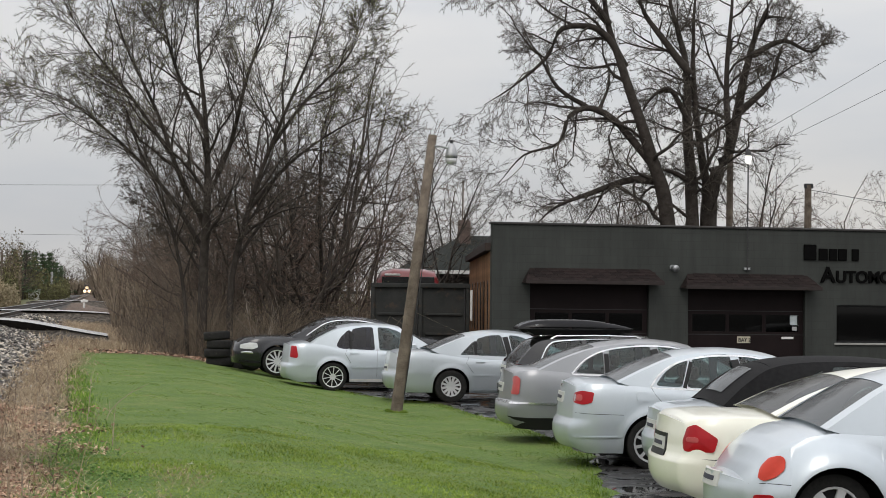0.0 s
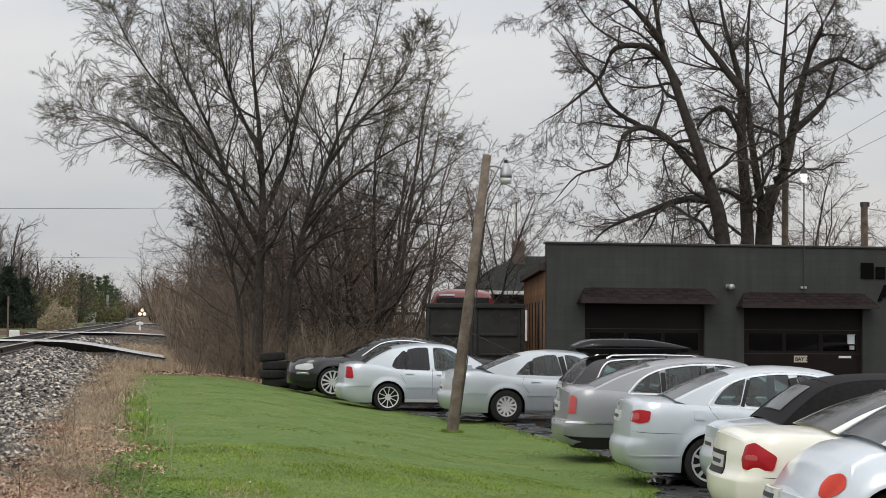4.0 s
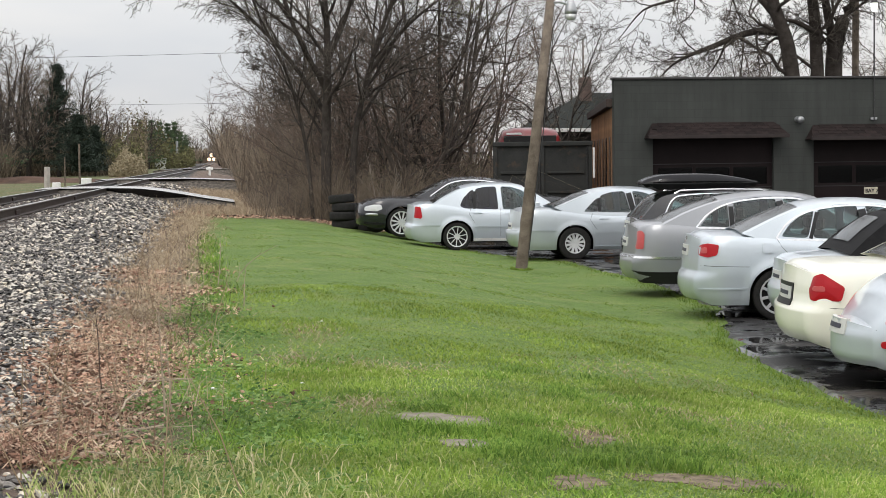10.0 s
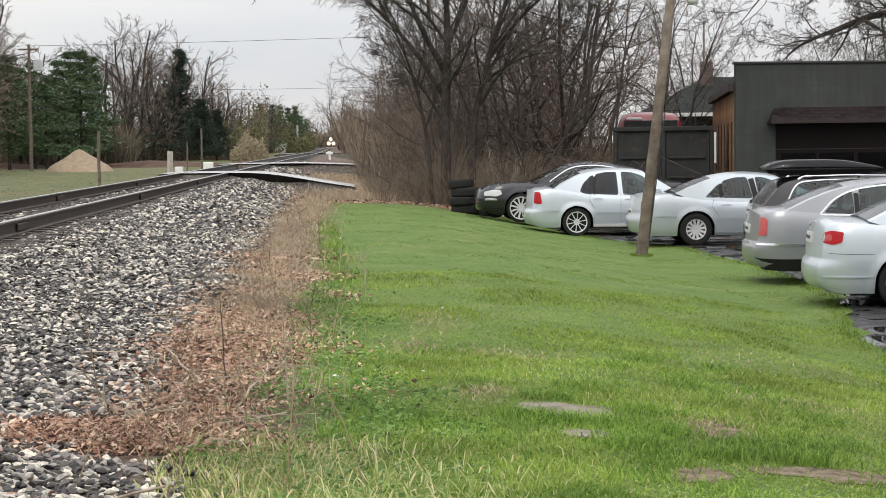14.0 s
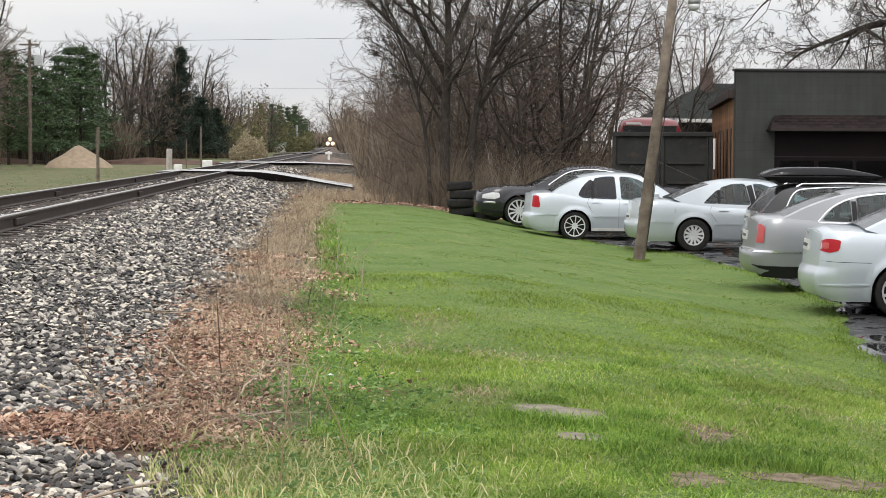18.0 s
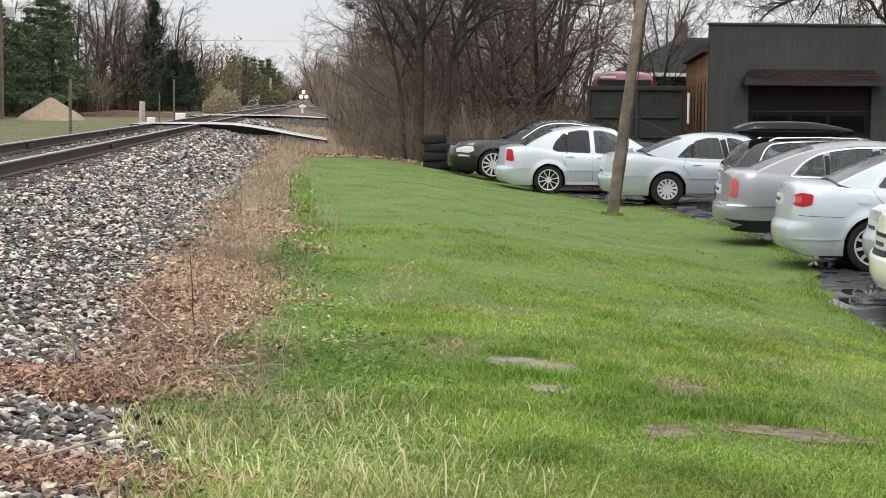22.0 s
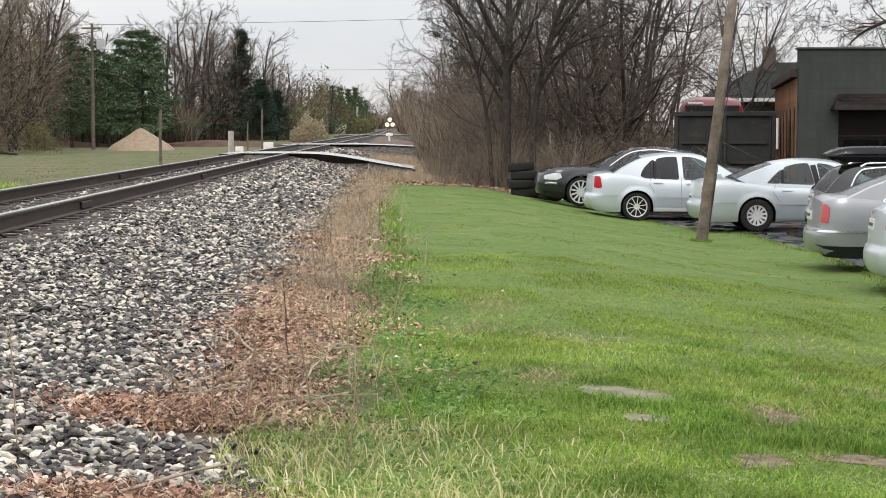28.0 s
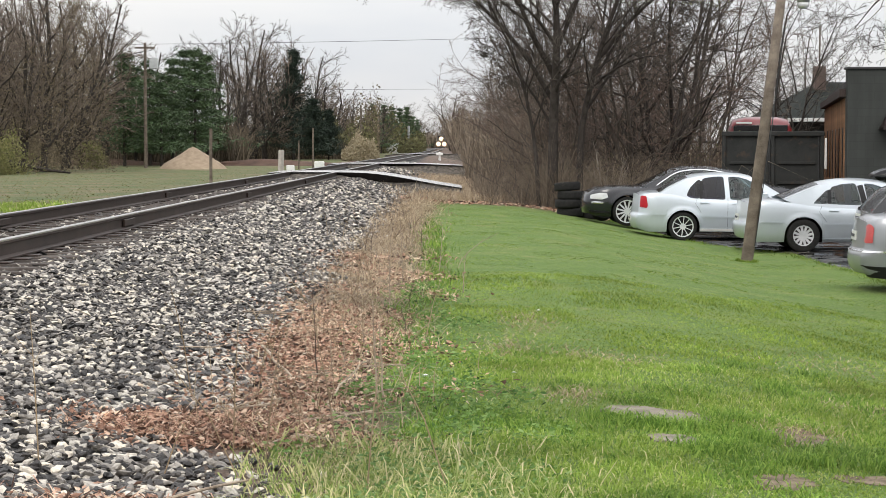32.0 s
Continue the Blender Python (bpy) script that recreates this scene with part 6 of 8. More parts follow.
limbs_of(w, [
    (0.38, [(0.0, -0.1), (0.0, 4.2), (0.2, 5.5), (0.8, 6.9), (1.2, 8.9), (1.7, 10.5), (2.6, 12.4)]),
    (0.22, [(0.0, 4.2), (-0.15, 5.5), (-0.5, 7.6), (-0.55, 10.0), (-0.35, 13.0)]),
    (0.15, [(0.66, 6.5), (0.55, 8.6), (0.7, 11.0), (0.9, 13.2)]),
    (0.14, [(0.95, 7.7), (1.9, 8.6), (2.3, 9.7), (2.9, 10.9)]),
    (0.13, [(1.35, 9.5), (2.4, 10.0), (3.4, 9.7), (3.9, 10.2)])], willow)
tree("forked_old_tree", "large old bare forked tree behind the workshop", w, pose(22.35, 61.6, 0.0) @ Matrix.Diagonal((1.17, 1.17, 1.17, 1)), M_BARK_DARK, M_TWIG_GREY)


# thicket along the line
def thicket_wood(seed, height, stems, spread, twiggy=1.0):
    w = Wood(seed)
    for k in range(stems):
        a = w.r.uniform(0, 2 * math.pi)
        lean = w.r.uniform(0.05, spread) * 0.8
        d = np.array((math.cos(a) * lean, math.sin(a) * lean, 1.0))
        d /= np.linalg.norm(d)
        w.grow((0.35 * math.cos(a), 0.35 * math.sin(a), -0.15), d, height * w.r.uniform(0.7, 1.0), height * w.r.uniform(0.0045, 0.0095), 0,
               habit(levels=3, step=0.5, kids=(12 * twiggy, 8 * twiggy, 7 * twiggy), bare=0.1, angle=(28, 72), shorter=(0.25, 0.46), thin=0.0055, wild=0.17, fine=0.016, rise=(0.04, 0.05, 0.03, 0.0)))
    return w


kinds = []
for seed, hh, st, sp, tw, bk in ((31, 8.5, 4, 0.34, M_TWIG_RED, M_BARK), (32, 9.5, 4, 0.22, M_TWIG, M_BARK), (33, 7.0, 5, 0.42, M_TWIG_RED, M_BARK), (34, 10.5, 3, 0.2, M_TWIG_GREY, M_BARK_DARK), (35, 5.0, 3, 0.5, M_TWIG, M_BARK)):
    kinds.append(thicket_wood(seed, hh, st, sp).meshes(bk, tw))


def plant(kind, x, y, size, turn, name="bare_tree", label="bare twiggy tree in a thicket beside the railway", group="thicket trees"):
    root = thing(name, label, "tree", pose(x, y, float(land(x, y)) - 0.02, 0, 0, turn) @ Matrix.Diagonal((size, size, size, 1)), group)
    part("trunk", kinds[kind][0], None, root, "slender stems")
    part("crown", kinds[kind][1], None, root, "fine bare twigs")
    return root


rr = random.Random(5)
spots = [(5.6, 51.0, 0, 1.1), (6.5, 53.5, 3, 1.05), (2.6, 52.5, 0, 0.75), (7.4, 56.5, 1, 1.15), (2.4, 58.5, 1, 0.85), (6.0, 60.5, 3, 0.95),
         (8.6, 63.0, 2, 1.0), (3.0, 64.0, 3, 0.8), (3.2, 66.5, 2, 0.85), (5.0, 66.5, 1, 1.0), (7.2, 67.5, 0, 1.0), (3.6, 72.0, 0, 0.95), (2.6, 77.0, 1, 0.85), (5.2, 79.0, 3, 0.9), (8.0, 78.0, 2, 1.2), (10.5, 75.0, 0, 1.1), (2.9, 86.0, 0, 0.85), (5.5, 92.0, 1, 0.95),
         (3.3, 98.0, 3, 0.8), (4.2, 110.0, 0, 0.95), (3.8, 124.0, 1, 0.9), (4.8, 140.0, 3, 0.9), (4.6, 160.0, 0, 1.1), (5.4, 185.0, 1, 1.1), (6.5, 215.0, 3, 1.1), (7.5, 255.0, 0, 1.4), (9.0, 300.0, 1, 1.4), (11.0, 360.0, 3, 1.5), (14.0, 440.0, 0, 2.0)]
for x, y, k, s in spots:
    plant(k, x + (1.5 if x < 3.5 else 0.3), y, s, rr.uniform(0, 360))
for x, y, s in [(0.8, 49.5, 0.42), (1.5, 48.6, 0.36), (0.4, 52.0, 0.45), (4.7, 48.9, 0.42), (0.7, 60.0, 0.55), (6.4, 49.3, 0.4), (1.3, 70.0, 0.6), (1.6, 78.0, 0.6)]:
    plant(4, x + 1.5, y, s, rr.uniform(0, 360), "bare_shrub", "tangled bare brown shrub at the lawn's edge", "shrubs")
# trees behind the workshop and houses
for x, y, k, s in [(13.2, 66, 3, 0.85), (14.5, 72, 1, 0.9), (11.6, 58.6, 3, 0.7), (12.2, 78, 3, 1.05), (9.4, 80, 1, 1.1), (24, 74, 1, 0.85), (27.5, 80, 0, 0.9), (21.5, 72, 3, 0.8), (33.0, 84, 3, 1.05), (36, 88, 0, 1.15), (30, 92, 1, 1.0), (35.6, 75, 0, 1.15), (37.5, 78, 2, 1.2)]:
    plant(k, x, y, s, rr.uniform(0, 360), "bare_tree", "bare tree standing behind the workshop", "trees behind the workshop")

# field edge: larger bare trees, pines and a spruce
for seed, hh, st, tw in ((41, 13, 3, M_TWIG), (42, 15, 2, M_TWIG_GREY), (43, 12, 4, M_TWIG), (44, 13, 2, M_TWIG), (45, 13, 3, M_TWIG)):
    w = Wood(seed)
    for k in range(st):
        a = w.r.uniform(0, 6.28)
        d = np.array((math.cos(a) * 0.15, math.sin(a) * 0.15, 1.0))
        w.grow((0.3 * math.cos(a), 0.3 * math.sin(a), -0.2), d / np.linalg.norm(d), hh * w.r.uniform(0.8, 1), hh * 0.016, 0, habit(levels=3, kids=(13, 9, 9) if seed > 43 else (12, 8, 7), bare=0.12, angle=(25, 62), shorter=(0.28, 0.5), thin=0.016, wild=0.14, fine=0.045, step=1.2))
    kinds.append(w.meshes(M_BARK_DARK, tw))


def far_x(px, y):
    """Place across of what stands at this much to the right of straight ahead, at a distance."""
    return px / 3144.5 * y


field_trees = [(-820, 215, 5, 1.25), (-770, 225, 6, 1.2), (-700, 222, 7, 1.35), (-620, 232, 5, 1.2), (-560, 240, 7, 1.25), (-880, 200, 6, 1.3), (-450, 275, 7, 1.15), (-310, 310, 6, 1.2), (-250, 330, 5, 1.15), (-215, 345, 7, 1.1), (-704, 150, 8, 1.5), (-640, 172, 9, 1.45), (-760, 165, 9, 1.45), (-800, 140, 8, 1.35), (-850, 160, 9, 1.4), (-670, 160, 8, 1.3), (-735, 145, 9, 1.2), (-600, 185, 8, 1.3), (-590, 195, 6, 1.15), (-560, 215, 5, 1.1), (-660, 205, 6, 1.3), (-740, 200, 7, 1.3), (-520, 240, 6, 1.15), (-486, 245, 5, 0.95), (-400, 255, 6, 1.3), (-310, 262, 8, 1.3), (-200, 300, 9, 1.15),
               (-352, 262, 5, 1.5), (-330, 270, 6, 1.55), (-300, 285, 7, 1.45), (-275, 290, 5, 1.5), (-372, 290, 7, 1.55), (-230, 300, 6, 1.35), (-205, 305, 5, 0.95), (-180, 320, 7, 0.95), (-160, 340, 6, 0.9), (-138, 370, 5, 0.95), (-122, 400, 7, 0.95), (-105, 430, 6, 1.0), (-90, 470, 5, 1.0), (-75, 520, 7, 1.1), (-62, 560, 6, 1.1), (-50, 620, 5, 1.15), (-40, 700, 7, 1.2),
               (20, 520, 6, 1.3), (30, 480, 7, 1.2), (26, 640, 5, 1.3), (-20, 1250, 7, 1.8), (5, 1280, 6, 1.8), (-45, 1200, 5, 1.8), (30, 1200, 6, 1.8)]
for px, y, k, s in field_trees:
    plant(k, far_x(px, y), y, s, rr.uniform(0, 360), "field_tree", "tall bare tree at the field's edge", "trees along the field")


def needle_tree(seed, height, radius, layers, dark, ragged):
    """Conifer: trunk, drooping boughs, each bough a fan of small needle clumps."""
    r = random.Random(seed)
    w = Wood(seed)
    w.limb([np.array((0, 0, -0.2)), np.array((0, 0, height * 0.5)), np.array((0, 0, height))], [height * 0.017, height * 0.011, 0.02], 0)
    v, f = [], []
    for i in range(layers):
        u = (i + 0.6) / layers
        z = height * (0.1 + 0.9 * u)
        reach = radius * (1 - u) ** 0.95 * r.uniform(1 - ragged, 1 + ragged * 0.5) + 0.25
        for k in range(7 if u < 0.8 else 5):
            a = r.uniform(0, 6.283)
            lng = reach * r.uniform(0.65, 1.1)
            for s in range(9):
                t = (s + 1) / 9
                c = np.array((math.cos(a) * lng * t, math.sin(a) * lng * t, z - 0.12 * lng * t * t + r.gauss(0, 0.1) + 0.25 * ragged * lng * t))
                for _ in range(11):
                    q = c + np.array((r.gauss(0, 0.34), r.gauss(0, 0.34), r.gauss(0, 0.2)))
                    e = np.array((r.gauss(0, 1), r.gauss(0, 1), r.gauss(0, 0.5)))
                    e *= 0.26 / np.linalg.norm(e)
                    g = np.cross(e, (r.gauss(0, 1), r.gauss(0, 1), 1.0))
                    g *= 0.1 / (np.linalg.norm(g) + 1e-9)
                    n0 = len(v)
                    v += [tuple(q - e), tuple(q + g), tuple(q + e)]
                    f.append((n0, n0 + 1, n0 + 2))
    limbs = w.meshes(M_BARK_DARK, M_TWIG)[0]
    return limbs, quick_mesh("needles", v, f, dark)


M_PINE = worn("pine_needles", (0.026, 0.05, 0.02), (0.08, 0.125, 0.05), 1, 0.7, 0, 0, 20, 0.01, None, 0.45)
M_SPRUCE = worn("spruce_needles", (0.016, 0.026, 0.019), (0.04, 0.055, 0.04), 1, 0.75, 0, 0, 20, 0.01, None, 0.4)
conifers = [needle_tree(51, 12.5, 5.6, 11, M_PINE, 0.7), needle_tree(52, 11.5, 5.2, 10, M_PINE, 0.7), needle_tree(53, 16.0, 7.0, 26, M_SPRUCE, 0.5), needle_tree(54, 9.0, 4.6, 17, M_SPRUCE, 0.5)]
for px, y, k, s, nm, lab in [(-590, 200, 1, 0.85, "pine", "dark green pine tree at the field's edge"), (-535, 205, 0, 0.9, "pine", "dark green pine tree at the field's edge"), (-490, 188, 1, 0.85, "pine", "dark green pine tree at the field's edge"), (-450, 206, 0, 1.05, "pine", "dark green pine tree at the field's edge"), (-555, 188, 0, 0.95, "pine", "dark green pine tree at the field's edge"), (-510, 195, 1, 1.0, "pine", "dark green pine tree at the field's edge"), (-470, 200, 0, 0.95, "pine", "dark green pine tree at the field's edge"), (-430, 196, 1, 1.1, "pine", "broad dark green pine tree by the field"), (-408, 205, 0, 1.0, "pine", "broad dark green pine tree by the field"),
                             (-257, 262, 2, 1.0, "spruce", "tall narrow dark spruce at the field"), (-222, 255, 3, 0.95, "spruce", "small dark spruce beside a tall one"), (-195, 262, 3, 0.8, "spruce", "small dark spruce beside the field"),
                             (-115, 420, 1, 1.0, "pine", "distant dark green pine tree"), (-98, 440, 0, 0.95, "pine", "distant dark green pine tree"), (-84, 470, 1, 1.05, "pine", "distant dark green pine tree"), (-70, 480, 0, 0.95, "pine", "distant dark green pine tree"), (-58, 500, 1, 1.1, "pine", "distant dark green pine tree"), (-47, 520, 1, 0.9, "pine", "distant dark green pine tree"), (-38, 560, 0, 0.8, "pine", "distant dark green pine tree")]:
    root = thing(nm, lab, "tree", pose(far_x(px, y), y, float(land(far_x(px, y), y)), 0, 0, px * 3.0) @ Matrix.Diagonal((s, s, s, 1)), "conifers")
    part("trunk", conifers[k][0], None, root)
    part("crown", conifers[k][1], None, root, "dense dark needles")


# ---------------------------------------------------------------- gravel, grass, leaves: what nobody could count
rng = np.random.default_rng(3)
PHI = (1 + 5**0.5) / 2
ICO_V = np.array([(-1, PHI, 0), (1, PHI, 0), (-1, -PHI, 0), (1, -PHI, 0), (0, -1, PHI), (0, 1, PHI), (0, -1, -PHI), (0, 1, -PHI), (PHI, 0, -1), (PHI, 0, 1), (-PHI, 0, -1), (-PHI, 0, 1)]) / 1.9
ICO_F = np.array([(0, 11, 5), (0, 5, 1), (0, 1, 7), (0, 7, 10), (0, 10, 11), (1, 5, 9), (5, 11, 4), (11, 10, 2), (10, 7, 6), (7, 1, 8), (3, 9, 4), (3, 4, 2), (3, 2, 6), (3, 6, 8), (3, 8, 9), (4, 9, 5), (2, 4, 11), (6, 2, 10), (8, 6, 7), (9, 8, 1)])
OCT_V = np.array([(1, 0, 0), (-1, 0, 0), (0, 1, 0), (0, -1, 0), (0, 0, 1), (0, 0, -1)]) * 1.05
OCT_F = np.array([(0, 2, 4), (2, 1, 4), (1, 3, 4), (3, 0, 4), (2, 0, 5), (1, 2, 5), (3, 1, 5), (0, 3, 5)])


def turns(n):
    """Random turns."""
    q = rng.normal(size=(n, 4))
    q /= np.linalg.norm(q, axis=1, keepdims=True)
    w, x, y, z = q.T
    return np.stack([1 - 2 * (y * y + z * z), 2 * (x * y - z * w), 2 * (x * z + y * w), 2 * (x * y + z * w), 1 - 2 * (x * x + z * z), 2 * (y * z - x * w), 2 * (x * z - y * w), 2 * (y * z + x * w), 1 - 2 * (x * x + y * y)], -1).reshape(n, 3, 3)


def stones(name, x, y, size, fine, sink=0.25):
    n = len(x)
    bv, bf = (ICO_V, ICO_F) if fine else (OCT_V, OCT_F)
    shape = bv[None] * rng.uniform(0.7, 1.3, (n, len(bv), 1)) * np.stack([rng.uniform(0.9, 1.6, n), rng.uniform(0.65, 1.05, n), rng.uniform(0.38, 0.7, n)], -1)[:, None]
    a, b, c = rng.uniform(0, 2 * np.pi, n), rng.normal(0, 0.35, n), rng.normal(0, 0.35, n)
    o, l = np.zeros(n), np.ones(n)
    spin = np.stack([np.cos(a), -np.sin(a), o, np.sin(a), np.cos(a), o, o, o, l], -1).reshape(n, 3, 3)
    tip = np.stack([np.cos(b), o, np.sin(b), o, l, o, -np.sin(b), o, np.cos(b)], -1).reshape(n, 3, 3)
    nod = np.stack([l, o, o, o, np.cos(c), -np.sin(c), o, np.sin(c), np.cos(c)], -1).reshape(n, 3, 3)
    v = np.einsum("nij,nkj->nki", tip @ nod @ spin, shape) * size[:, None, None]
    z = land(x, y) + size * rng.uniform(-sink, 0.75, n)
    v += np.stack([x, y, z], -1)[:, None]
    f = bf[None] + (np.arange(n) * len(bv))[:, None, None]
    return quick_mesh(name, v.reshape(-1, 3), f.reshape(-1, 3), M_STONE)


def bed(n, y0, y1, s0, s1):
    y = rng.uniform(y0, y1, n)
    s = rng.uniform(s0, s1, n)
    x = rail_x(y) + s
    ragged = 0.09 * np.sin(y * 2.1) + 0.08 * np.sin(y * 5.3 + 1)
    border = np.interp(y, [6, 8.0, 8.35, 9.2, 9.7, 12, 20, 50], [-0.75, -0.85, -1.35, -1.4, -1.2, -1.15, -1.2, -1.2])
    keep = (x < border + ragged + rng.exponential(0.12, n)) | (s < 1.0)
    return x[keep], y[keep]


for name, n, y0, y1, s0, s1, lo, hi, fine in (("gravel", 17500, 6.3, 11, 0.35, 3.9, 0.014, 0.031, True), ("gravel", 11000, 11, 15, 0.3, 3.6, 0.015, 0.03, False), ("gravel", 20000, 15, 28, 0.3, 3.4, 0.019, 0.036, False), ("gravel", 11000, 28, 56, 0.3, 3.3, 0.03, 0.055, False), ("gravel", 9000, 9, 56, -2.6, 0.3, 0.025, 0.05, False), ("gravel", 6500, 56, 110, 0.2, 3.9, 0.04, 0.08, False)):
    x, y = bed(n, y0, y1, s0, s1)
    g = part(name, stones(name, x, y, rng.uniform(lo, hi, len(x)), fine), None)
    tagged(g, "grey and whitish crushed stone ballast", "gravel", kind="stuff")


def blade_material(name, stops, bright=0.25):
    k = Nodes(name)
    g = k.t.nodes.new("ShaderNodeNewGeometry").outputs["Random Per Island"]
    c = k.ramp(g, stops)
    big = k.noise(0.9, 4)
    c = k.mix(1.0, c, k.ramp(big, [(0.35, (1 - bright,) * 3), (0.65, (1 + bright,) * 3)]), "MULTIPLY")
    k.set(c, 0.7, Specular_IOR_Level=0.25)
    t = k.t.nodes.new("ShaderNodeBsdfTranslucent")
    k.link(c, t.inputs["Color"])
    m = k.t.nodes.new("ShaderNodeMixShader")
    m.inputs["Fac"].default_value = 0.45
    k.link(k.b.outputs["BSDF"], m.inputs[1])
    k.link(t.outputs["BSDF"], m.inputs[2])
    k.link(m.outputs["Shader"], k.t.nodes["Material Output"].inputs["Surface"])
    return k.mat


M_BLADE = blade_material("grass_blade", [(0.0, (0.135, 0.215, 0.031)), (0.4, (0.232, 0.338, 0.055)), (0.78, (0.31, 0.405, 0.09)), (0.94, (0.44, 0.46, 0.18)), (1.0, (0.6, 0.55, 0.31))], 0.35)
M_BLADE_MID = blade_material("lawn_blade", [(0.0, (0.13, 0.205, 0.03)), (0.5, (0.215, 0.305, 0.052)), (1.0, (0.31, 0.375, 0.09))], 0.3)
M_BLADE_FAR = blade_material("close_mown_blade", [(0.0, (0.105, 0.178, 0.025)), (0.6, (0.158, 0.24, 0.036)), (1.0, (0.225, 0.285, 0.06))])
M_TUFT = blade_material("lush_tuft_blade", [(0.0, (0.085, 0.165, 0.028)), (0.6, (0.18, 0.3, 0.05)), (1.0, (0.31, 0.425, 0.095))])
M_ROUGH = blade_material("rough_grass_blade", [(0.0, (0.164, 0.239, 0.063)), (0.45, (0.338, 0.414, 0.138)), (0.75, (0.577, 0.552, 0.289)), (1.0, (0.777, 0.665, 0.451))])
M_STRAW = blade_material("dry_straw", [(0.0, (0.2, 0.14, 0.09)), (0.5, (0.42, 0.33, 0.22)), (1.0, (0.6, 0.5, 0.36))])
M_LEAF = blade_material("dead_leaf", [(0.0, (0.045, 0.027, 0.020)), (0.28, (0.168, 0.095, 0.067)), (0.6, (0.470, 0.280, 0.202)), (0.86, (0.694, 0.493, 0.370)), (1.0, (0.829, 0.694, 0.538))])
M_WEED = blade_material("weed_leaf", [(0.0, (0.1, 0.18, 0.06)), (0.6, (0.17, 0.28, 0.09)), (1.0, (0.28, 0.36, 0.16))])
BARE = [(1.33, 10.0, 0.3, 0.26), (1.32, 9.12, 0.14, 0.16), (2.04, 9.45, 0.24, 0.36), (1.69, 8.05, 0.14, 0.2), (2.4, 8.22, 0.46, 0.17)]


def off_bare(x, y, share=1.0):
    keep = np.ones(len(x), bool)
    for bx, by, rx, ry_ in BARE:
        keep &= (((x - bx) / rx) ** 2 + ((y - by) / ry_) ** 2 > 0.8 * rng.uniform(0.5, 1.3, len(x))) | (rng.random(len(x)) > share)
    return keep


def blades(name, x, y, h, w, bend, mat, lift=0.0):
    """Bent blades: two triangles each."""
    n = len(x)
    a = rng.uniform(0, 2 * np.pi, n)
    b = rng.uniform(0, 2 * np.pi, n)
    z = land(x, y) + lift - 0.01
    base = np.stack([x, y, z], -1)
    side = np.stack([np.cos(a) * w, np.sin(a) * w, 0 * w], -1)
    lean = np.stack([np.cos(b), np.sin(b), 0 * b], -1) * (h * bend)[:, None]
    mid = base + lean * 0.35 + np.stack([0 * h, 0 * h, h * 0.6], -1)
    tip = base + lean + np.stack([0 * h, 0 * h, h * (1 - 0.35 * bend)], -1)
    v = np.stack([base - side, base + side, mid + side * 0.6, mid - side * 0.6, tip], 1)
    o = (np.arange(n) * 5)[:, None]
    f = [tuple(q) for q in (o + np.array([0, 1, 2, 3])).tolist()] + [tuple(q) for q in (o + np.array([3, 2, 4])).tolist()]
    return quick_mesh(name, v.reshape(-1, 3), f, mat)


def lawn_spots(n, y0, y1, x0, x1):
    y = y0 + (y1 - y0) * rng.random(n) ** 1.35
    x = rng.uniform(x0, x1, n)
    edge = np.interp(y, [6.4, 8.2, 9.0, 9.6, 10.5, 12.6, 14, 16.4, 16.9, 17.6, 22, 31, 46], [-0.6, -0.5, -0.15, 0.12, -0.04, -0.16, -0.2, -0.2, -0.25, 0.05, 0.0, -0.1, -0.2]) + 0.09 * np.sin(y * 3.7 + 2) + 0.06 * np.sin(y * 9.1)
    keep = (x > edge + rng.exponential(0.15, n) - 0.1) & (x < np.interp(y, LOT_Y, LOT_X) + rng.normal(0, 0.06, n)) & (x < 0.43 * y + 0.2) & off_bare(x, y, 0.88)
    return x[keep], y[keep]


for n, y0, y1, x0, x1, h0, h1, w, mat in ((120000, 6.4, 12.5, -0.6, 5.3, 0.022, 0.06, 0.0042, M_BLADE), (55000, 12, 21, -0.6, 5.6, 0.02, 0.045, 0.007, M_BLADE_MID), (32000, 20, 46.5, -0.7, 7.2, 0.014, 0.027, 0.012, M_BLADE_FAR)):
    x, y = lawn_spots(n, y0, y1, x0, x1)
    h = rng.uniform(h0, h1, len(x)) * (0.75 + 0.5 * (np.sin(x * 2.3) * np.sin(y * 1.7) > 0.1))
    g = part("grass", blades("grass", x, y, h, np.full(len(x), w) * rng.uniform(0.7, 1.3, len(x)), rng.uniform(0.5, 1.5, len(x)) * (1.5 if y0 > 15 else 1.0), mat), None)
    tagged(g, "fresh green mown spring grass", "grass", kind="stuff")
# lush tufts and clover in the lawn
cx, cy = rng.uniform(0.1, 3.2, 90), 7.0 + 6.0 * rng.random(90) ** 1.5
pick = rng.integers(0, 90, 14000)
x, y = cx[pick] + rng.normal(0, 0.09, 14000), cy[pick] + rng.normal(0, 0.13, 14000)
keep = off_bare(x, y, 0.9)
x, y = x[keep], y[keep]
tagged(part("tufts", blades("tufts", x, y, rng.uniform(0.03, 0.085, len(x)), rng.uniform(0.003, 0.007, len(x)), rng.uniform(0.5, 1.6, len(x)), M_TUFT), None), "lush dark green tufts in the lawn", "grass", kind="stuff")
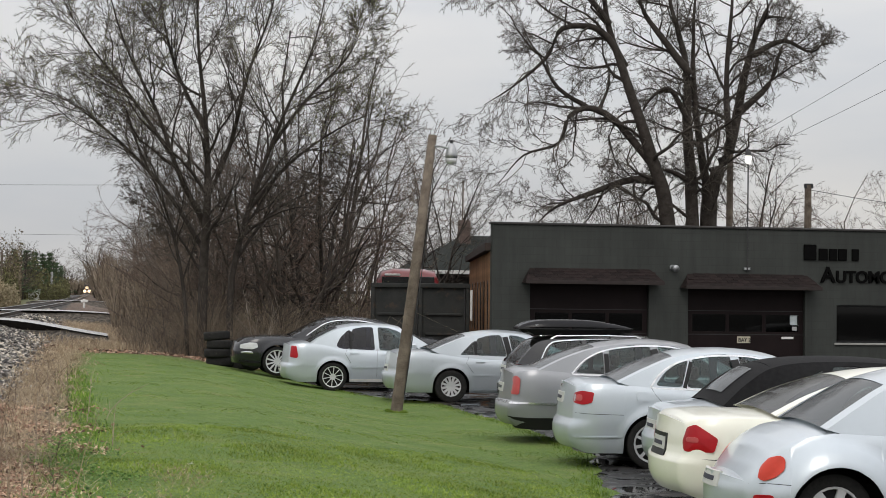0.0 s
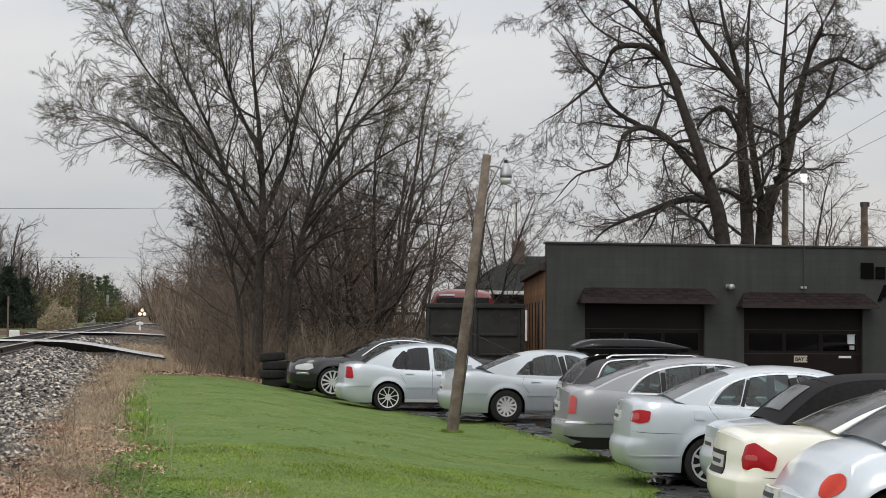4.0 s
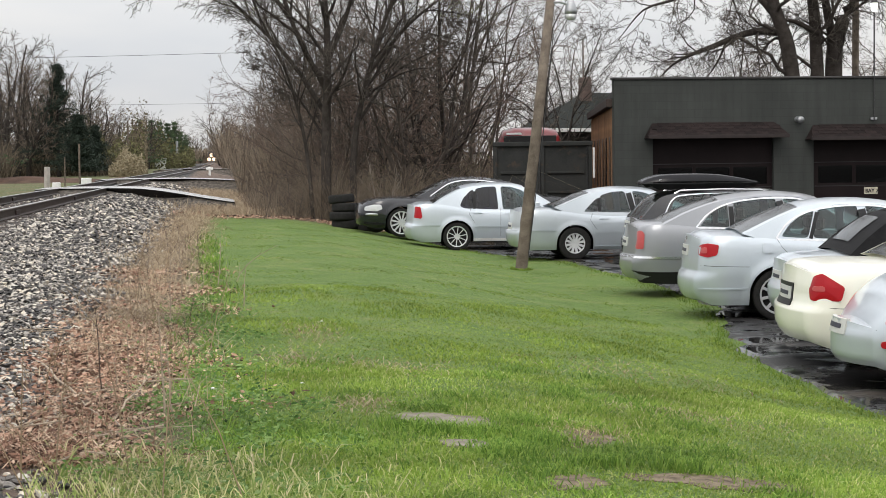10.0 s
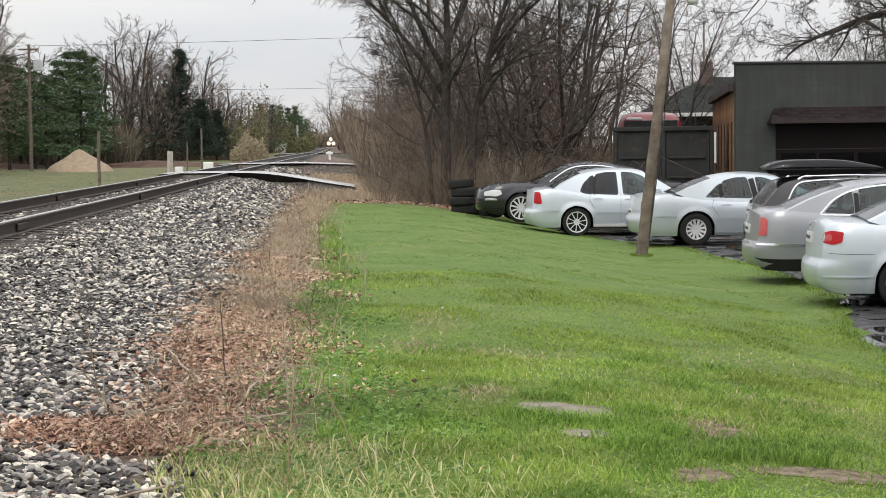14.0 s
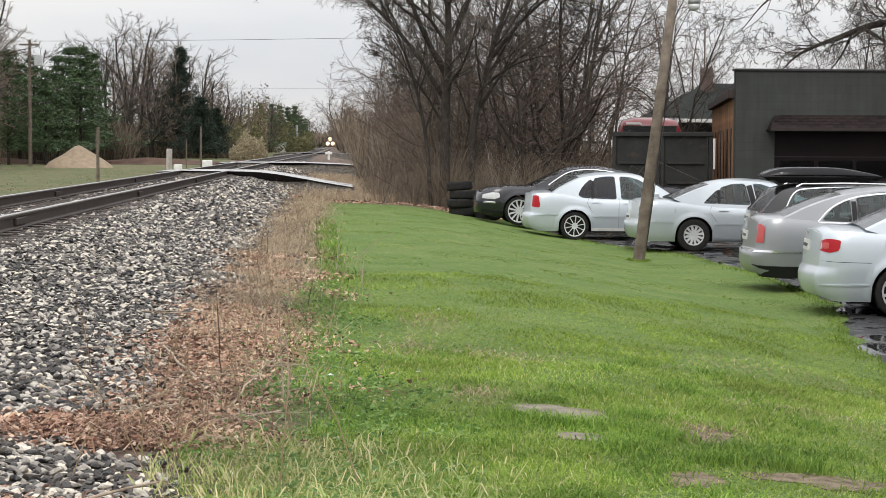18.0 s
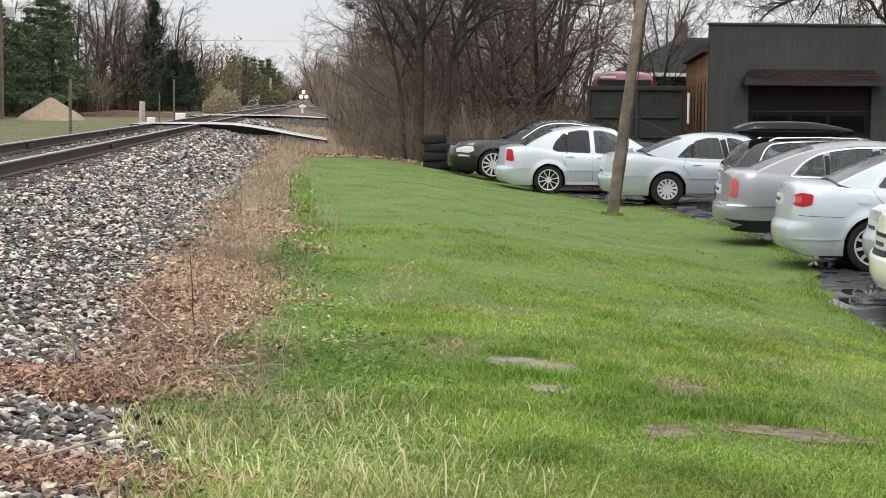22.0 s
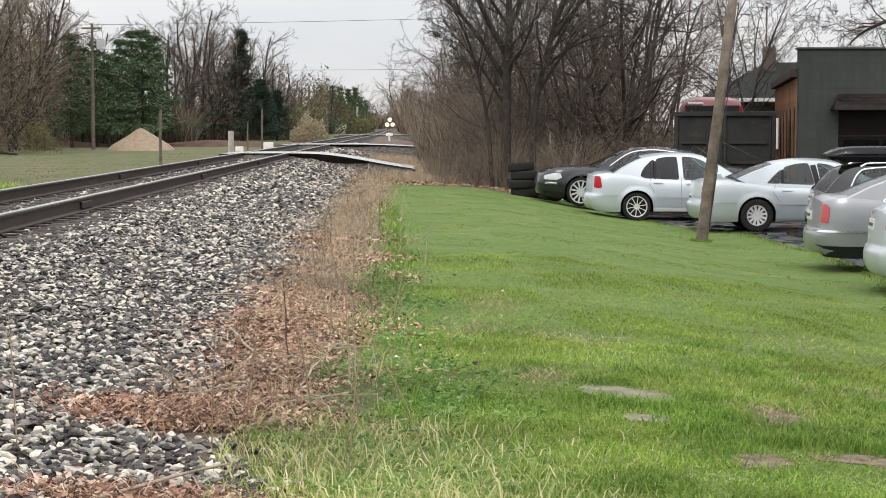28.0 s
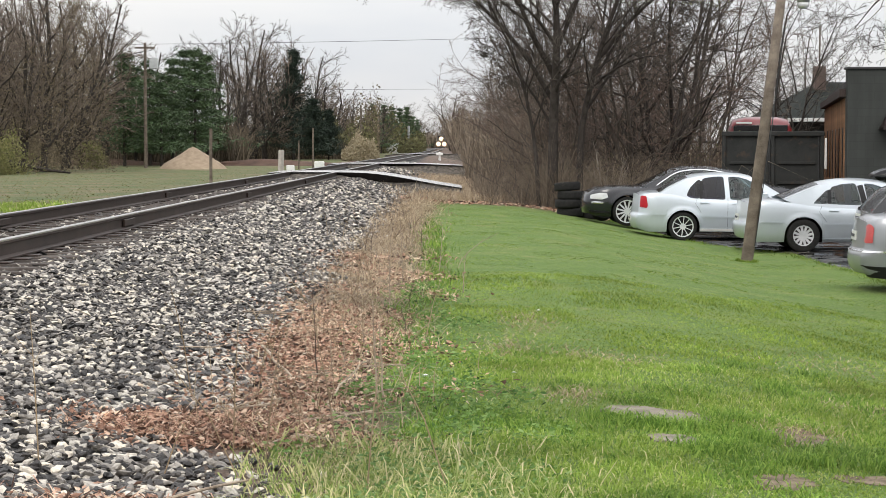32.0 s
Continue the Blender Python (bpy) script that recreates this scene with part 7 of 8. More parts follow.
# ragged grass along the lot and round the lamp pole
y = rng.uniform(7, 46, 3500)
x = np.interp(y, LOT_Y, LOT_X) + rng.normal(-0.05, 0.09, len(y))
tagged(part("edge_grass", blades("edge_grass", x, y, rng.uniform(0.03, 0.09, len(y)), np.full(len(y), 0.006), rng.uniform(0.4, 1.4, len(y)), M_BLADE_FAR), None), "ragged grass along the asphalt edge", "grass", kind="stuff")
a = rng.uniform(0, 6.28, 500)
x, y = 5.63 + np.cos(a) * rng.uniform(0.1, 0.2, 500), 31.85 + np.sin(a) * rng.uniform(0.1, 0.3, 500)
tagged(part("pole_grass", blades("pole_grass", x, y, rng.uniform(0.03, 0.08, 500), np.full(500, 0.006), rng.uniform(0.3, 1.2, 500), M_BLADE_FAR), None), "longer grass round the foot of a pole", "grass", kind="stuff")
# long rough grass where the mower stops
n = 8500
y = 6.4 + 2.3 * rng.random(n) ** 1.3
x = rng.normal(-0.1, 0.42, n) + 0.12 * np.sin(y * 2)
keep = (x > -0.8) & (x < 1.1)
x, y = x[keep], y[keep]
tagged(part("rough_grass", blades("rough_grass", x, y, rng.uniform(0.03, 0.09, len(x)) * (1 + 1.2 * (rng.random(len(x)) > 0.8)), rng.uniform(0.0025, 0.006, len(x)), rng.uniform(0.4, 1.5, len(x)), M_ROUGH), None), "long rough grass at the lawn's border", "grass", kind="stuff")


def verge(n, y0, y1, wide=0.5, mid=-0.6):
    y = y0 + (y1 - y0) * rng.random(n) ** 1.4
    x = mid + rng.normal(0, wide * 0.55, n) + 0.1 * np.sin(y * 1.9) + np.interp(y, [8, 30, 48], [0.0, 0.0, 0.25])
    return x, y


# dry stalks
x, y = verge(800, 8.6, 50)
h = rng.uniform(0.08, 0.3, len(x)) * (1 + 1.2 * (rng.random(len(x)) > 0.94))
tagged(part("dry_stalks", blades("dry_stalks", x, y, h, rng.uniform(0.0015, 0.0035, len(x)) * np.interp(y, [8, 40], [1, 3]), rng.uniform(0.1, 1.0, len(x)), M_STRAW), None), "dry tan weed stalks beside the gravel", "weeds", kind="stuff")
# pale weeds and straw between the crossings
n = 5200
y = 47 + 36 * rng.random(n) ** 1.3
x = rng.normal(0.5, 0.75, n)
tagged(part("straw", blades("straw", x, y, rng.uniform(0.08, 0.35, n), rng.uniform(0.005, 0.011, n), rng.uniform(0.4, 2.4, n), M_STRAW), None), "pale dead weeds beside the railway crossing", "straw", kind="stuff")
# matted straw lying flat
x, y = verge(3500, 8.3, 48, 0.55)
x2, y2 = verge(4500, 13, 48, 0.5)
x, y = np.concatenate([x, x2]), np.concatenate([y, y2])
tagged(part("matted_straw", blades("matted_straw", x, y, rng.uniform(0.05, 0.16, len(x)), rng.uniform(0.0015, 0.004, len(x)) * np.interp(y, [8, 40], [1, 3]), rng.uniform(1.8, 2.6, len(x)), M_STRAW, 0.012), None), "matted dead straw on the ground", "straw", kind="stuff")


def leaves(name, x, y, size, mat, high):
    """Curled leaves: four triangles each."""
    n = len(x)
    t = turns(n)
    flat = np.array([(-1, 0, 0.12), (0, -0.55, 0), (0, 0, -0.15), (0, 0.55, 0.05), (1, 0, 0.2)])
    v = np.einsum("nij,kj->nki", t, flat) * size[:, None, None]
    v[:, :, 2] *= 0.55
    v += np.stack([x, y, land(x, y) + rng.uniform(0.0, 1.0, n) ** 2 * high + 0.015], -1)[:, None]
    f = np.array([(0, 1, 2), (1, 4, 2), (4, 3, 2), (3, 0, 2)])[None] + (np.arange(n) * 5)[:, None, None]
    return quick_mesh(name, v.reshape(-1, 3), f.reshape(-1, 3), mat)


x, y = verge(19000, 9.2, 24, 0.62, -0.58)
patchy = (np.sin(x * 3.1 + y * 1.1) + np.sin(y * 2.6) + rng.normal(0, 0.45, len(x))) > 0.1
x, y = np.concatenate([x[patchy], rng.normal(-0.95, 0.3, 9000), rng.normal(-0.72, 0.24, 6000), rng.normal(-0.95, 0.3, 2200)]), np.concatenate([y[patchy], rng.normal(8.72, 0.19, 9000), rng.normal(12.7, 0.9, 6000), rng.normal(6.72, 0.15, 2200)])
tagged(part("dead_leaves", leaves("dead_leaves", x, y, rng.uniform(0.009, 0.03, len(x)) * np.interp(y, [8, 34], [1, 2.2]), M_LEAF, 0.045), None), "curled reddish brown dead leaves", "leaves", kind="stuff")
n = 1100
x, y = np.concatenate([rng.normal(-0.95, 0.3, 800), rng.normal(-0.9, 0.3, 300)]), np.concatenate([rng.normal(8.7, 0.17, 800), rng.normal(6.75, 0.14, 300)])
tagged(part("reddish_straw", blades("reddish_straw", x, y, rng.uniform(0.04, 0.1, n), rng.uniform(0.003, 0.006, n), rng.uniform(2.3, 2.8, n), M_LEAF, 0.03), None), "long reddish dead straw heaped on the gravel", "straw", kind="stuff")
x, y = verge(3600, 7.0, 18, 0.4, -0.12)
tagged(part("green_weeds", leaves("green_weeds", x, y, rng.uniform(0.01, 0.028, len(x)), M_WEED, 0.07), None), "small broad-leaved green weeds", "weeds", kind="stuff")
x = np.concatenate([rng.uniform(-0.9, 4.5, 700)])
y = 46.2 + rng.normal(0, 0.5, 700)
tagged(part("edge_leaves", leaves("edge_leaves", x, y, rng.uniform(0.03, 0.08, len(x)), M_LEAF, 0.06), None), "dead leaves along the edge of the thicket", "leaves", kind="stuff")
M_STICK = worn("bleached_stick", (0.2, 0.155, 0.115), (0.46, 0.38, 0.29), 14, 0.85, 0, 0.3)
# tall single stalks and fallen sticks
for k in range(46):
    yy = 7.4 + 30 * random.random() ** 1.6
    xx = -0.75 + random.gauss(0, 0.4)
    hh = random.uniform(0.3, 0.75)
    lx, ly = random.gauss(0, 0.22), random.gauss(0, 0.2)
    z0 = float(land(xx, yy))
    stem = tagged(part("dead_stalk", tube([(xx, yy, z0 - 0.02), (xx + lx * 0.4, yy + ly * 0.4, z0 + hh * 0.5), (xx + lx, yy + ly, z0 + hh)], [0.0035, 0.003, 0.0015], 4), M_STRAW), "tall dry branching weed stalk", "weed", "dead stalks")
    for _ in range(3):
        u = random.uniform(0.4, 0.9)
        p = Vector((xx + lx * u, yy + ly * u, z0 + hh * u))
        part("side_shoot", tube([p, p + Vector((random.gauss(0, 0.07), random.gauss(0, 0.07), random.uniform(0.03, 0.12)))], [0.002, 0.001], 3), M_STRAW, stem)
for k in range(52):
    yy = 8.4 + 15 * random.random() ** 1.5
    xx = -0.7 + random.gauss(0, 0.28)
    a, ll = random.uniform(0, 6.28), random.uniform(0.25, 0.8)
    z0 = float(land(xx, yy)) + 0.03
    p = [(xx + ll * s * math.cos(a) + random.gauss(0, 0.02), yy + ll * s * math.sin(a), z0 + 0.03 * random.random()) for s in (-0.5, -0.1, 0.2, 0.5)]
    tagged(part("fallen_stick", tube(p, [0.005, 0.005, 0.004, 0.002], 5), M_STICK), "thin fallen dry stick", "stick", "fallen sticks")

# the plain sticks and stems that one can pick out
def stick(a, b, r, sag=0.0, mat=None, label="pale fallen stick across dead leaves"):
    a, b = Vector(a), Vector(b)
    pts = []
    for k in range(7):
        q = a.lerp(b, k / 6)
        pts.append(q + Vector((0.012 * math.sin(k * 2.3), 0.012 * math.cos(k * 1.7), sag * math.sin(k / 6 * math.pi))))
    tagged(part("fallen_stick", tube(pts, [r * (1 - 0.09 * k) for k in range(7)], 6), mat or M_STICK), label, "stick", "fallen sticks")


stick((-1.12, 12.1, 0.73), (-0.6, 9.72, 0.7), 0.009)
stick((-0.53, 9.76, 0.67), (-0.33, 10.6, 0.82), 0.007, 0.02)
stick((-1.3, 6.3, 0.71), (-0.7, 7.45, 0.69), 0.011, 0.01)
stick((-0.75, 9.2, 0.69), (-0.1, 9.55, 0.66), 0.006)
stick((-0.95, 13.6, 0.72), (-0.4, 13.1, 0.7), 0.007)
M_STEM = worn("dark_dead_stem", (0.05, 0.035, 0.028), (0.14, 0.1, 0.08), 20, 0.9, 0, 0.3)


def dead_stem(x, y, h, lx, ly, mat, seed, twigs=5, r=0.006):
    q = random.Random(seed)
    z = float(land(x, y)) - 0.02
    line = [Vector((x + lx * u * u + q.gauss(0, 0.008), y + ly * u, z + h * u)) for u in (0, 0.25, 0.5, 0.75, 1.0)]
    stem = tagged(part("dead_stalk", tube(line, [r, r * 0.9, r * 0.75, r * 0.55, r * 0.3], 5), mat), "upright dead weed stem with bare side shoots", "weed", "dead stalks")
    for _ in range(twigs):
        i = q.randrange(1, 4)
        d = Vector((q.gauss(0, 0.09), q.gauss(0, 0.09), q.uniform(0.05, 0.2)))
        part("side_shoot", tube([line[i], line[i] + d * 0.5, line[i] + d + Vector((0, 0, -0.02))], [r * 0.4, r * 0.3, r * 0.15], 3), mat, stem)


dead_stem(-0.27, 10.0, 0.62, 0.0, 0.0, M_STICK, 1, 6, 0.007)
dead_stem(-0.22, 9.95, 0.5, -0.03, 0.0, M_STICK, 2, 4)
dead_stem(-0.65, 10.9, 0.6, -0.05, 0.0, M_STEM, 6, 7, 0.005)
dead_stem(-0.35, 15.8, 0.7, 0.02, 0.0, M_STICK, 7, 5)
dead_stem(-0.3, 18.5, 0.75, -0.02, 0.0, M_STICK, 8, 5)
dead_stem(0.1, 20.5, 0.6, 0.03, 0.0, M_STICK, 9, 4)
dead_stem(0.35, 18.2, 0.45, 0.02, 0.0, M_STICK, 10, 3)
dead_stem(0.33, 21.6, 0.44, 0.5, 0.1, M_STICK, 11, 3, 0.006)
for k in range(26):
    dead_stem(random.gauss(-0.5, 0.3), 10 + 24 * random.random() ** 1.3, random.uniform(0.2, 0.55), random.gauss(0, 0.06), random.gauss(0, 0.05), (M_STICK, M_STEM)[k % 2], 40 + k, 6, 0.0045)


M_WEED_LUSH = blade_material("lush_weed_leaf", [(0.0, (0.075, 0.15, 0.04)), (0.5, (0.17, 0.29, 0.075)), (1.0, (0.3, 0.42, 0.16))])
M_WEED_DARK = blade_material("dark_weed_leaf", [(0.0, (0.03, 0.065, 0.022)), (0.5, (0.075, 0.145, 0.042)), (1.0, (0.16, 0.25, 0.085))])
spots_x, spots_y, spots_h = [], [], []
for x, y, wide, tall, n in ((-0.12, 16.84, 0.15, 0.15, 260), (0.12, 15.2, 0.2, 0.05, 130), (0.35, 14.6, 0.2, 0.05, 100), (-0.36, 10.15, 0.11, 0.09, 130), (-0.22, 10.3, 0.1, 0.1, 130), (0.28, 10.87, 0.2, 0.05, 150), (0.1, 10.1, 0.14, 0.06, 140), (0.35, 9.7, 0.2, 0.06, 170), (0.55, 10.4, 0.18, 0.04, 120), (0.22, 9.15, 0.16, 0.07, 130), (0.62, 9.1, 0.18, 0.04, 100), (0.0, 12.1, 0.14, 0.06, 110), (0.35, 12.4, 0.2, 0.04, 100), (-0.55, 8.15, 0.14, 0.06, 90), (-0.05, 18.6, 0.2, 0.08, 110), (0.5, 7.9, 0.2, 0.05, 100)):
    a, q = rng.uniform(0, 6.28, n), np.sqrt(rng.random(n)) * wide
    spots_x.append(x + q * np.cos(a))
    spots_y.append(y + 1.6 * q * np.sin(a))
    spots_h.append(np.full(n, tall))
x, y = np.concatenate(spots_x), np.concatenate(spots_y)
tagged(part("weeds", leaves("weeds", x, y, rng.uniform(0.011, 0.03, len(x)), M_WEED_LUSH, np.concatenate(spots_h)), None), "clumps of soft green broad-leaved weeds", "weeds", kind="stuff")
# longer grass and dark leaves along the border of the lawn
n = 3200
y = 8.8 + 26 * rng.random(n) ** 1.5
x = np.interp(y, [8.8, 9.6, 10.5, 12.6, 14, 16.4, 16.9, 17.6, 22, 35], [-0.1, 0.15, 0.0, -0.12, -0.16, -0.15, -0.2, 0.08, 0.04, -0.1]) + rng.normal(0, 0.11, n) + 0.07 * np.sin(y * 4.3)
tagged(part("border_grass", blades("border_grass", x, y, rng.uniform(0.04, 0.13, n), rng.uniform(0.003, 0.006, n) * np.interp(y, [9, 30], [1, 2]), rng.uniform(0.3, 1.4, n), M_TUFT), None), "longer green grass along the lawn's ragged border", "grass", kind="stuff")
n = 1300
y = 8.8 + 12 * rng.random(n) ** 1.4
x = np.interp(y, [8.8, 9.6, 10.5, 12.6, 14, 21], [0.05, 0.3, 0.2, 0.05, 0.0, 0.1]) + rng.normal(0, 0.16, n)
clumped = np.sin(x * 9 + y * 2.1) + np.sin(y * 5.3) + rng.normal(0, 0.4, n) > 0.35
x, y = x[clumped], y[clumped]
tagged(part("dark_weeds", leaves("dark_weeds", x, y, rng.uniform(0.01, 0.026, len(x)), M_WEED_DARK, 0.06), None), "dark green creeping weeds along the lawn's border", "weeds", kind="stuff")
# scraps of litter
for x, y, r in ((0.01, 11.05, 0.022), (0.58, 11.36, 0.011), (0.97, 15.55, 0.014), (-0.42, 12.3, 0.02)):
    bm = bmesh.new()
    z = float(land(x, y)) + 0.045
    ring = [bm.verts.new((x + r * 1.7 * math.cos(k) * (1 + 0.3 * math.sin(3 * k)), y + r * math.sin(k), z + 0.3 * r * math.sin(5 * k))) for k in (0, 1, 2.1, 3.2, 4.2, 5.3)]
    mid = [bm.verts.new((x, y, z + 0.6 * r)), bm.verts.new((x, y, z - 0.3 * r))]
    for i in range(6):
        bm.faces.new((ring[i], ring[(i + 1) % 6], mid[0]))
        bm.faces.new((ring[(i + 1) % 6], ring[i], mid[1]))
    tagged(part("paper_scrap", bm, M_WHITE), "small crumpled white scrap in the grass", "litter", "scraps of litter")
# longer grass round the sunk slabs and patches of dead blades
pick = rng.integers(0, 8, 3000)
gx = np.array([1.25, 1.5, 1.78, 1.85, 1.05, 1.5, 2.3, 1.9])[pick] + rng.normal(0, 0.11, 3000)
gy = np.array([9.6, 9.55, 9.95, 9.3, 9.7, 8.85, 8.55, 8.55])[pick] + rng.normal(0, 0.09, 3000)
keep = off_bare(gx, gy, 1.0)
gx, gy = gx[keep], gy[keep]
tagged(part("tufts", blades("tufts", gx, gy, rng.uniform(0.05, 0.12, len(gx)), rng.uniform(0.003, 0.0055, len(gx)), rng.uniform(0.3, 1.3, len(gx)), M_TUFT), None), "longer dark green grass round sunk slabs", "grass", kind="stuff")
n = 1700
pick = rng.integers(0, 7, n)
gx = np.array([2.06, 0.85, 0.6, 2.9, 1.2, 3.2, 0.9])[pick] + rng.normal(0, 1, n) * np.array([0.16, 0.14, 0.12, 0.3, 0.25, 0.5, 0.1])[pick]
gy = np.array([9.75, 14.9, 12.9, 11.0, 12.6, 13.5, 10.6])[pick] + rng.normal(0, 1, n) * np.array([0.2, 0.5, 0.4, 0.3, 0.3, 0.5, 0.2])[pick]
tagged(part("dead_blades", blades("dead_blades", gx, gy, rng.uniform(0.025, 0.05, n), rng.uniform(0.002, 0.0045, n), rng.uniform(1.6, 2.4, n), M_STRAW, 0.015), None), "straw-coloured dead grass in the lawn", "grass", kind="stuff")


# concrete pavers sunk in the lawn, bare soil
M_CONC = worn("old_concrete", (0.11, 0.097, 0.076), (0.27, 0.238, 0.193), 9, 0.9, 0, 0.5, 90, 0.006, (0.12, 0.1, 0.07))
M_DIRT = worn("bare_soil", (0.06, 0.045, 0.03), (0.22, 0.175, 0.125), 14, 0.95, 0, 0.8, 60, 0.012)


def sunk_slab(points, h):
    bm = bmesh.new()
    points = [(x + 0.05 * noise.noise((x * 9, y * 9, 1)), y + 0.12 * noise.noise((x * 9, y * 9, 5))) for x, y in points]
    lo = [bm.verts.new((x, y, float(land(x, y)) - 0.05)) for x, y in points]
    hi = [bm.verts.new((x, y, float(land(x, y)) + h)) for x, y in points]
    c = bm.verts.new((sum(p[0] for p in points) / len(points), sum(p[1] for p in points) / len(points), float(land(sum(p[0] for p in points) / len(points), sum(p[1] for p in points) / len(points))) + h))
    n = len(points)
    for i in range(n):
        j = (i + 1) % n
        bm.faces.new((lo[i], lo[j], hi[j], hi[i]))
        bm.faces.new((hi[i], hi[j], c))
    return bm


tagged(part("paving_slab", sunk_slab(flow([(1.04, 10.12), (1.1, 9.9), (1.5, 9.72), (1.6, 9.8), (1.63, 10.16), (1.24, 10.3)], 8, True), 0.014), M_CONC), "weathered concrete slab sunk in the grass", "slab", "sunk slabs")
tagged(part("paving_slab", sunk_slab(flow([(1.2, 9.2), (1.24, 9.0), (1.38, 8.96), (1.45, 9.16), (1.36, 9.3)], 8, True), 0.014), M_CONC), "small weathered concrete slab sunk in the grass", "slab", "sunk slabs")
for pts in ([(1.58, 8.18), (1.57, 7.85), (1.78, 7.96), (1.8, 8.22)], [(1.93, 8.24), (2.02, 8.1), (2.2, 8.12), (2.4, 8.04), (2.7, 8.1), (2.9, 8.2), (2.85, 8.36), (2.6, 8.4), (2.35, 8.4), (2.12, 8.32)], [(1.9, 9.7), (1.85, 9.25), (2.05, 9.1), (2.2, 9.6), (2.12, 9.8)]):
    tagged(part("soil_patch", sunk_slab(flow(pts, 8, True), 0.004), M_DIRT, None), "bare brown soil patch in the lawn", "soil", kind="structure")


# ---------------------------------------------------------------- field: posts, pole, sand, wires
def post(name, label, category, x, y, h, r, mat, sides=8):
    z = float(land(x, y))
    return tagged(part(name, tube([(x, y, z - 0.2), (x, y, z + h * 0.5), (x + 0.02, y, z + h)], [r, r * 0.97, r * 0.93], sides), mat), label, category)


post("fence_post", "grey weathered wooden post in the field", "post", -11.4, 89.4, 2.85, 0.08, M_POLE)
post("marker_post", "pale concrete marker post beside the railway", "post", -8.95, 101.5, 1.6, 0.19, worn("pale_concrete", (0.3, 0.28, 0.25), (0.45, 0.42, 0.38), 4, 0.9), 6)
post("thin_post", "thin pale post beside a white box", "post", -11.75, 166.5, 3.9, 0.09, M_POLE)
post("leaning_post", "thin grey post in the field", "post", -13.2, 168.0, 2.7, 0.07, M_POLE)
post("signal_mast", "tall pale mast beside the distant track", "mast", -8.2, 479, 7.2, 0.35, M_GALV)
post("signal_mast", "shorter pale mast beside the distant track", "mast", -10.3, 470, 5.0, 0.25, M_GALV)
post("distant_pole", "slim distant utility pole among trees", "pole", -14.5, 330, 9.5, 0.16, M_POLE)
wb = tagged(part("white_box", box(-11.6, -10.7, 166, 166.8, float(land(-11, 166)) - 0.05, float(land(-11, 166)) + 0.75, 0.04), M_WHITE), "small white equipment box beside a post", "box")
tagged(part("white_box", box(-13.7, -13.0, 160, 160.7, float(land(-13, 160)) - 0.05, float(land(-13, 160)) + 0.45, 0.04), M_WHITE), "low white box in the grass", "box")
hut = thing("equipment_hut", "small pale railway equipment hut", "hut", pose(-11.4, 440, float(land(-11, 440))))
part("wall", box(-1.6, 1.2, 0, 2.2, -0.1, 2.4, 0.03), M_WHITE, hut)
part("roof", box(-1.75, 1.35, -0.15, 2.35, 2.4, 2.55, 0.03), M_GALV, hut)
cb = thing("crossing_sign", "short white crossing post with a small plate", "sign", pose(0.1, 150, float(land(0.1, 150))))
part("post", tube([(0, 0, -0.2), (0, 0, 0.72)], 0.09, 8), M_WHITE, cb)
part("plate", box(-0.28, 0.28, -0.13, -0.095, 0.45, 0.66, 0.01), M_WHITE, cb)

up = thing("utility_pole", "tall wooden utility pole with a pale transformer", "utility pole", pose(-28.8, 175, -0.2) @ Matrix.Diagonal((0.9, 0.9, 0.9, 1)))
part("pole", tube([(0, 0, -0.3), (0, 0, 7), (0.05, 0, 13.7)], [0.21, 0.18, 0.14], 10), M_POLE, up)
part("cross_arm", box(-1.1, 1.1, -0.09, 0.05, 13.1, 13.3, 0.02), M_POLE, up)
part("transformer", box(0.55, 1.45, -0.5, 0.3, 10.9, 12.1, 0.08), worn("transformer_grey", (0.4, 0.42, 0.43), (0.52, 0.54, 0.55), 2, 0.5), up, "pale grey transformer box")
part("bracket", box(0.15, 0.55, -0.15, -0.05, 11.4, 11.55, 0.01), M_GALV, up)


log = thing("fallen_log", "dark fallen log with a broken limb in the field", "log", pose(-31.4, 139, float(land(-31.4, 139))))
part("stem", tube([(-2.2, 0, 0.95), (-0.8, 0.2, 0.62), (0.8, 0.3, 0.3), (2.6, 0.2, 0.08)], [0.17, 0.16, 0.13, 0.07], 8), M_BARK_DARK, log, "", True)
part("limb", tube([(-0.6, 0.2, 0.6), (-0.2, 0.0, 1.1), (0.3, -0.1, 1.35)], [0.07, 0.05, 0.02], 6), M_BARK_DARK, log, "broken limb", True)


def heap(w, d, h, seed, bumps):
    v, f, n, m = [], [], 36, 9
    for j in range(m + 1):
        u = j / m
        for i in range(n):
            a = 2 * math.pi * i / n
            k = 1 + bumps * noise.noise((math.cos(a) * 1.6, math.sin(a) * 1.6, seed + u * 2))
            v.append((w * u * k * math.cos(a), d * u * k * math.sin(a), h * (1.04 - math.sqrt(u * u * 1.04 + 0.0075)) - 0.05 * u))
        if j:
            f += [((j - 1) * n + i, (j - 1) * n + (i + 1) % n, j * n + (i + 1) % n, j * n + i) for i in range(n)]
    return v, f


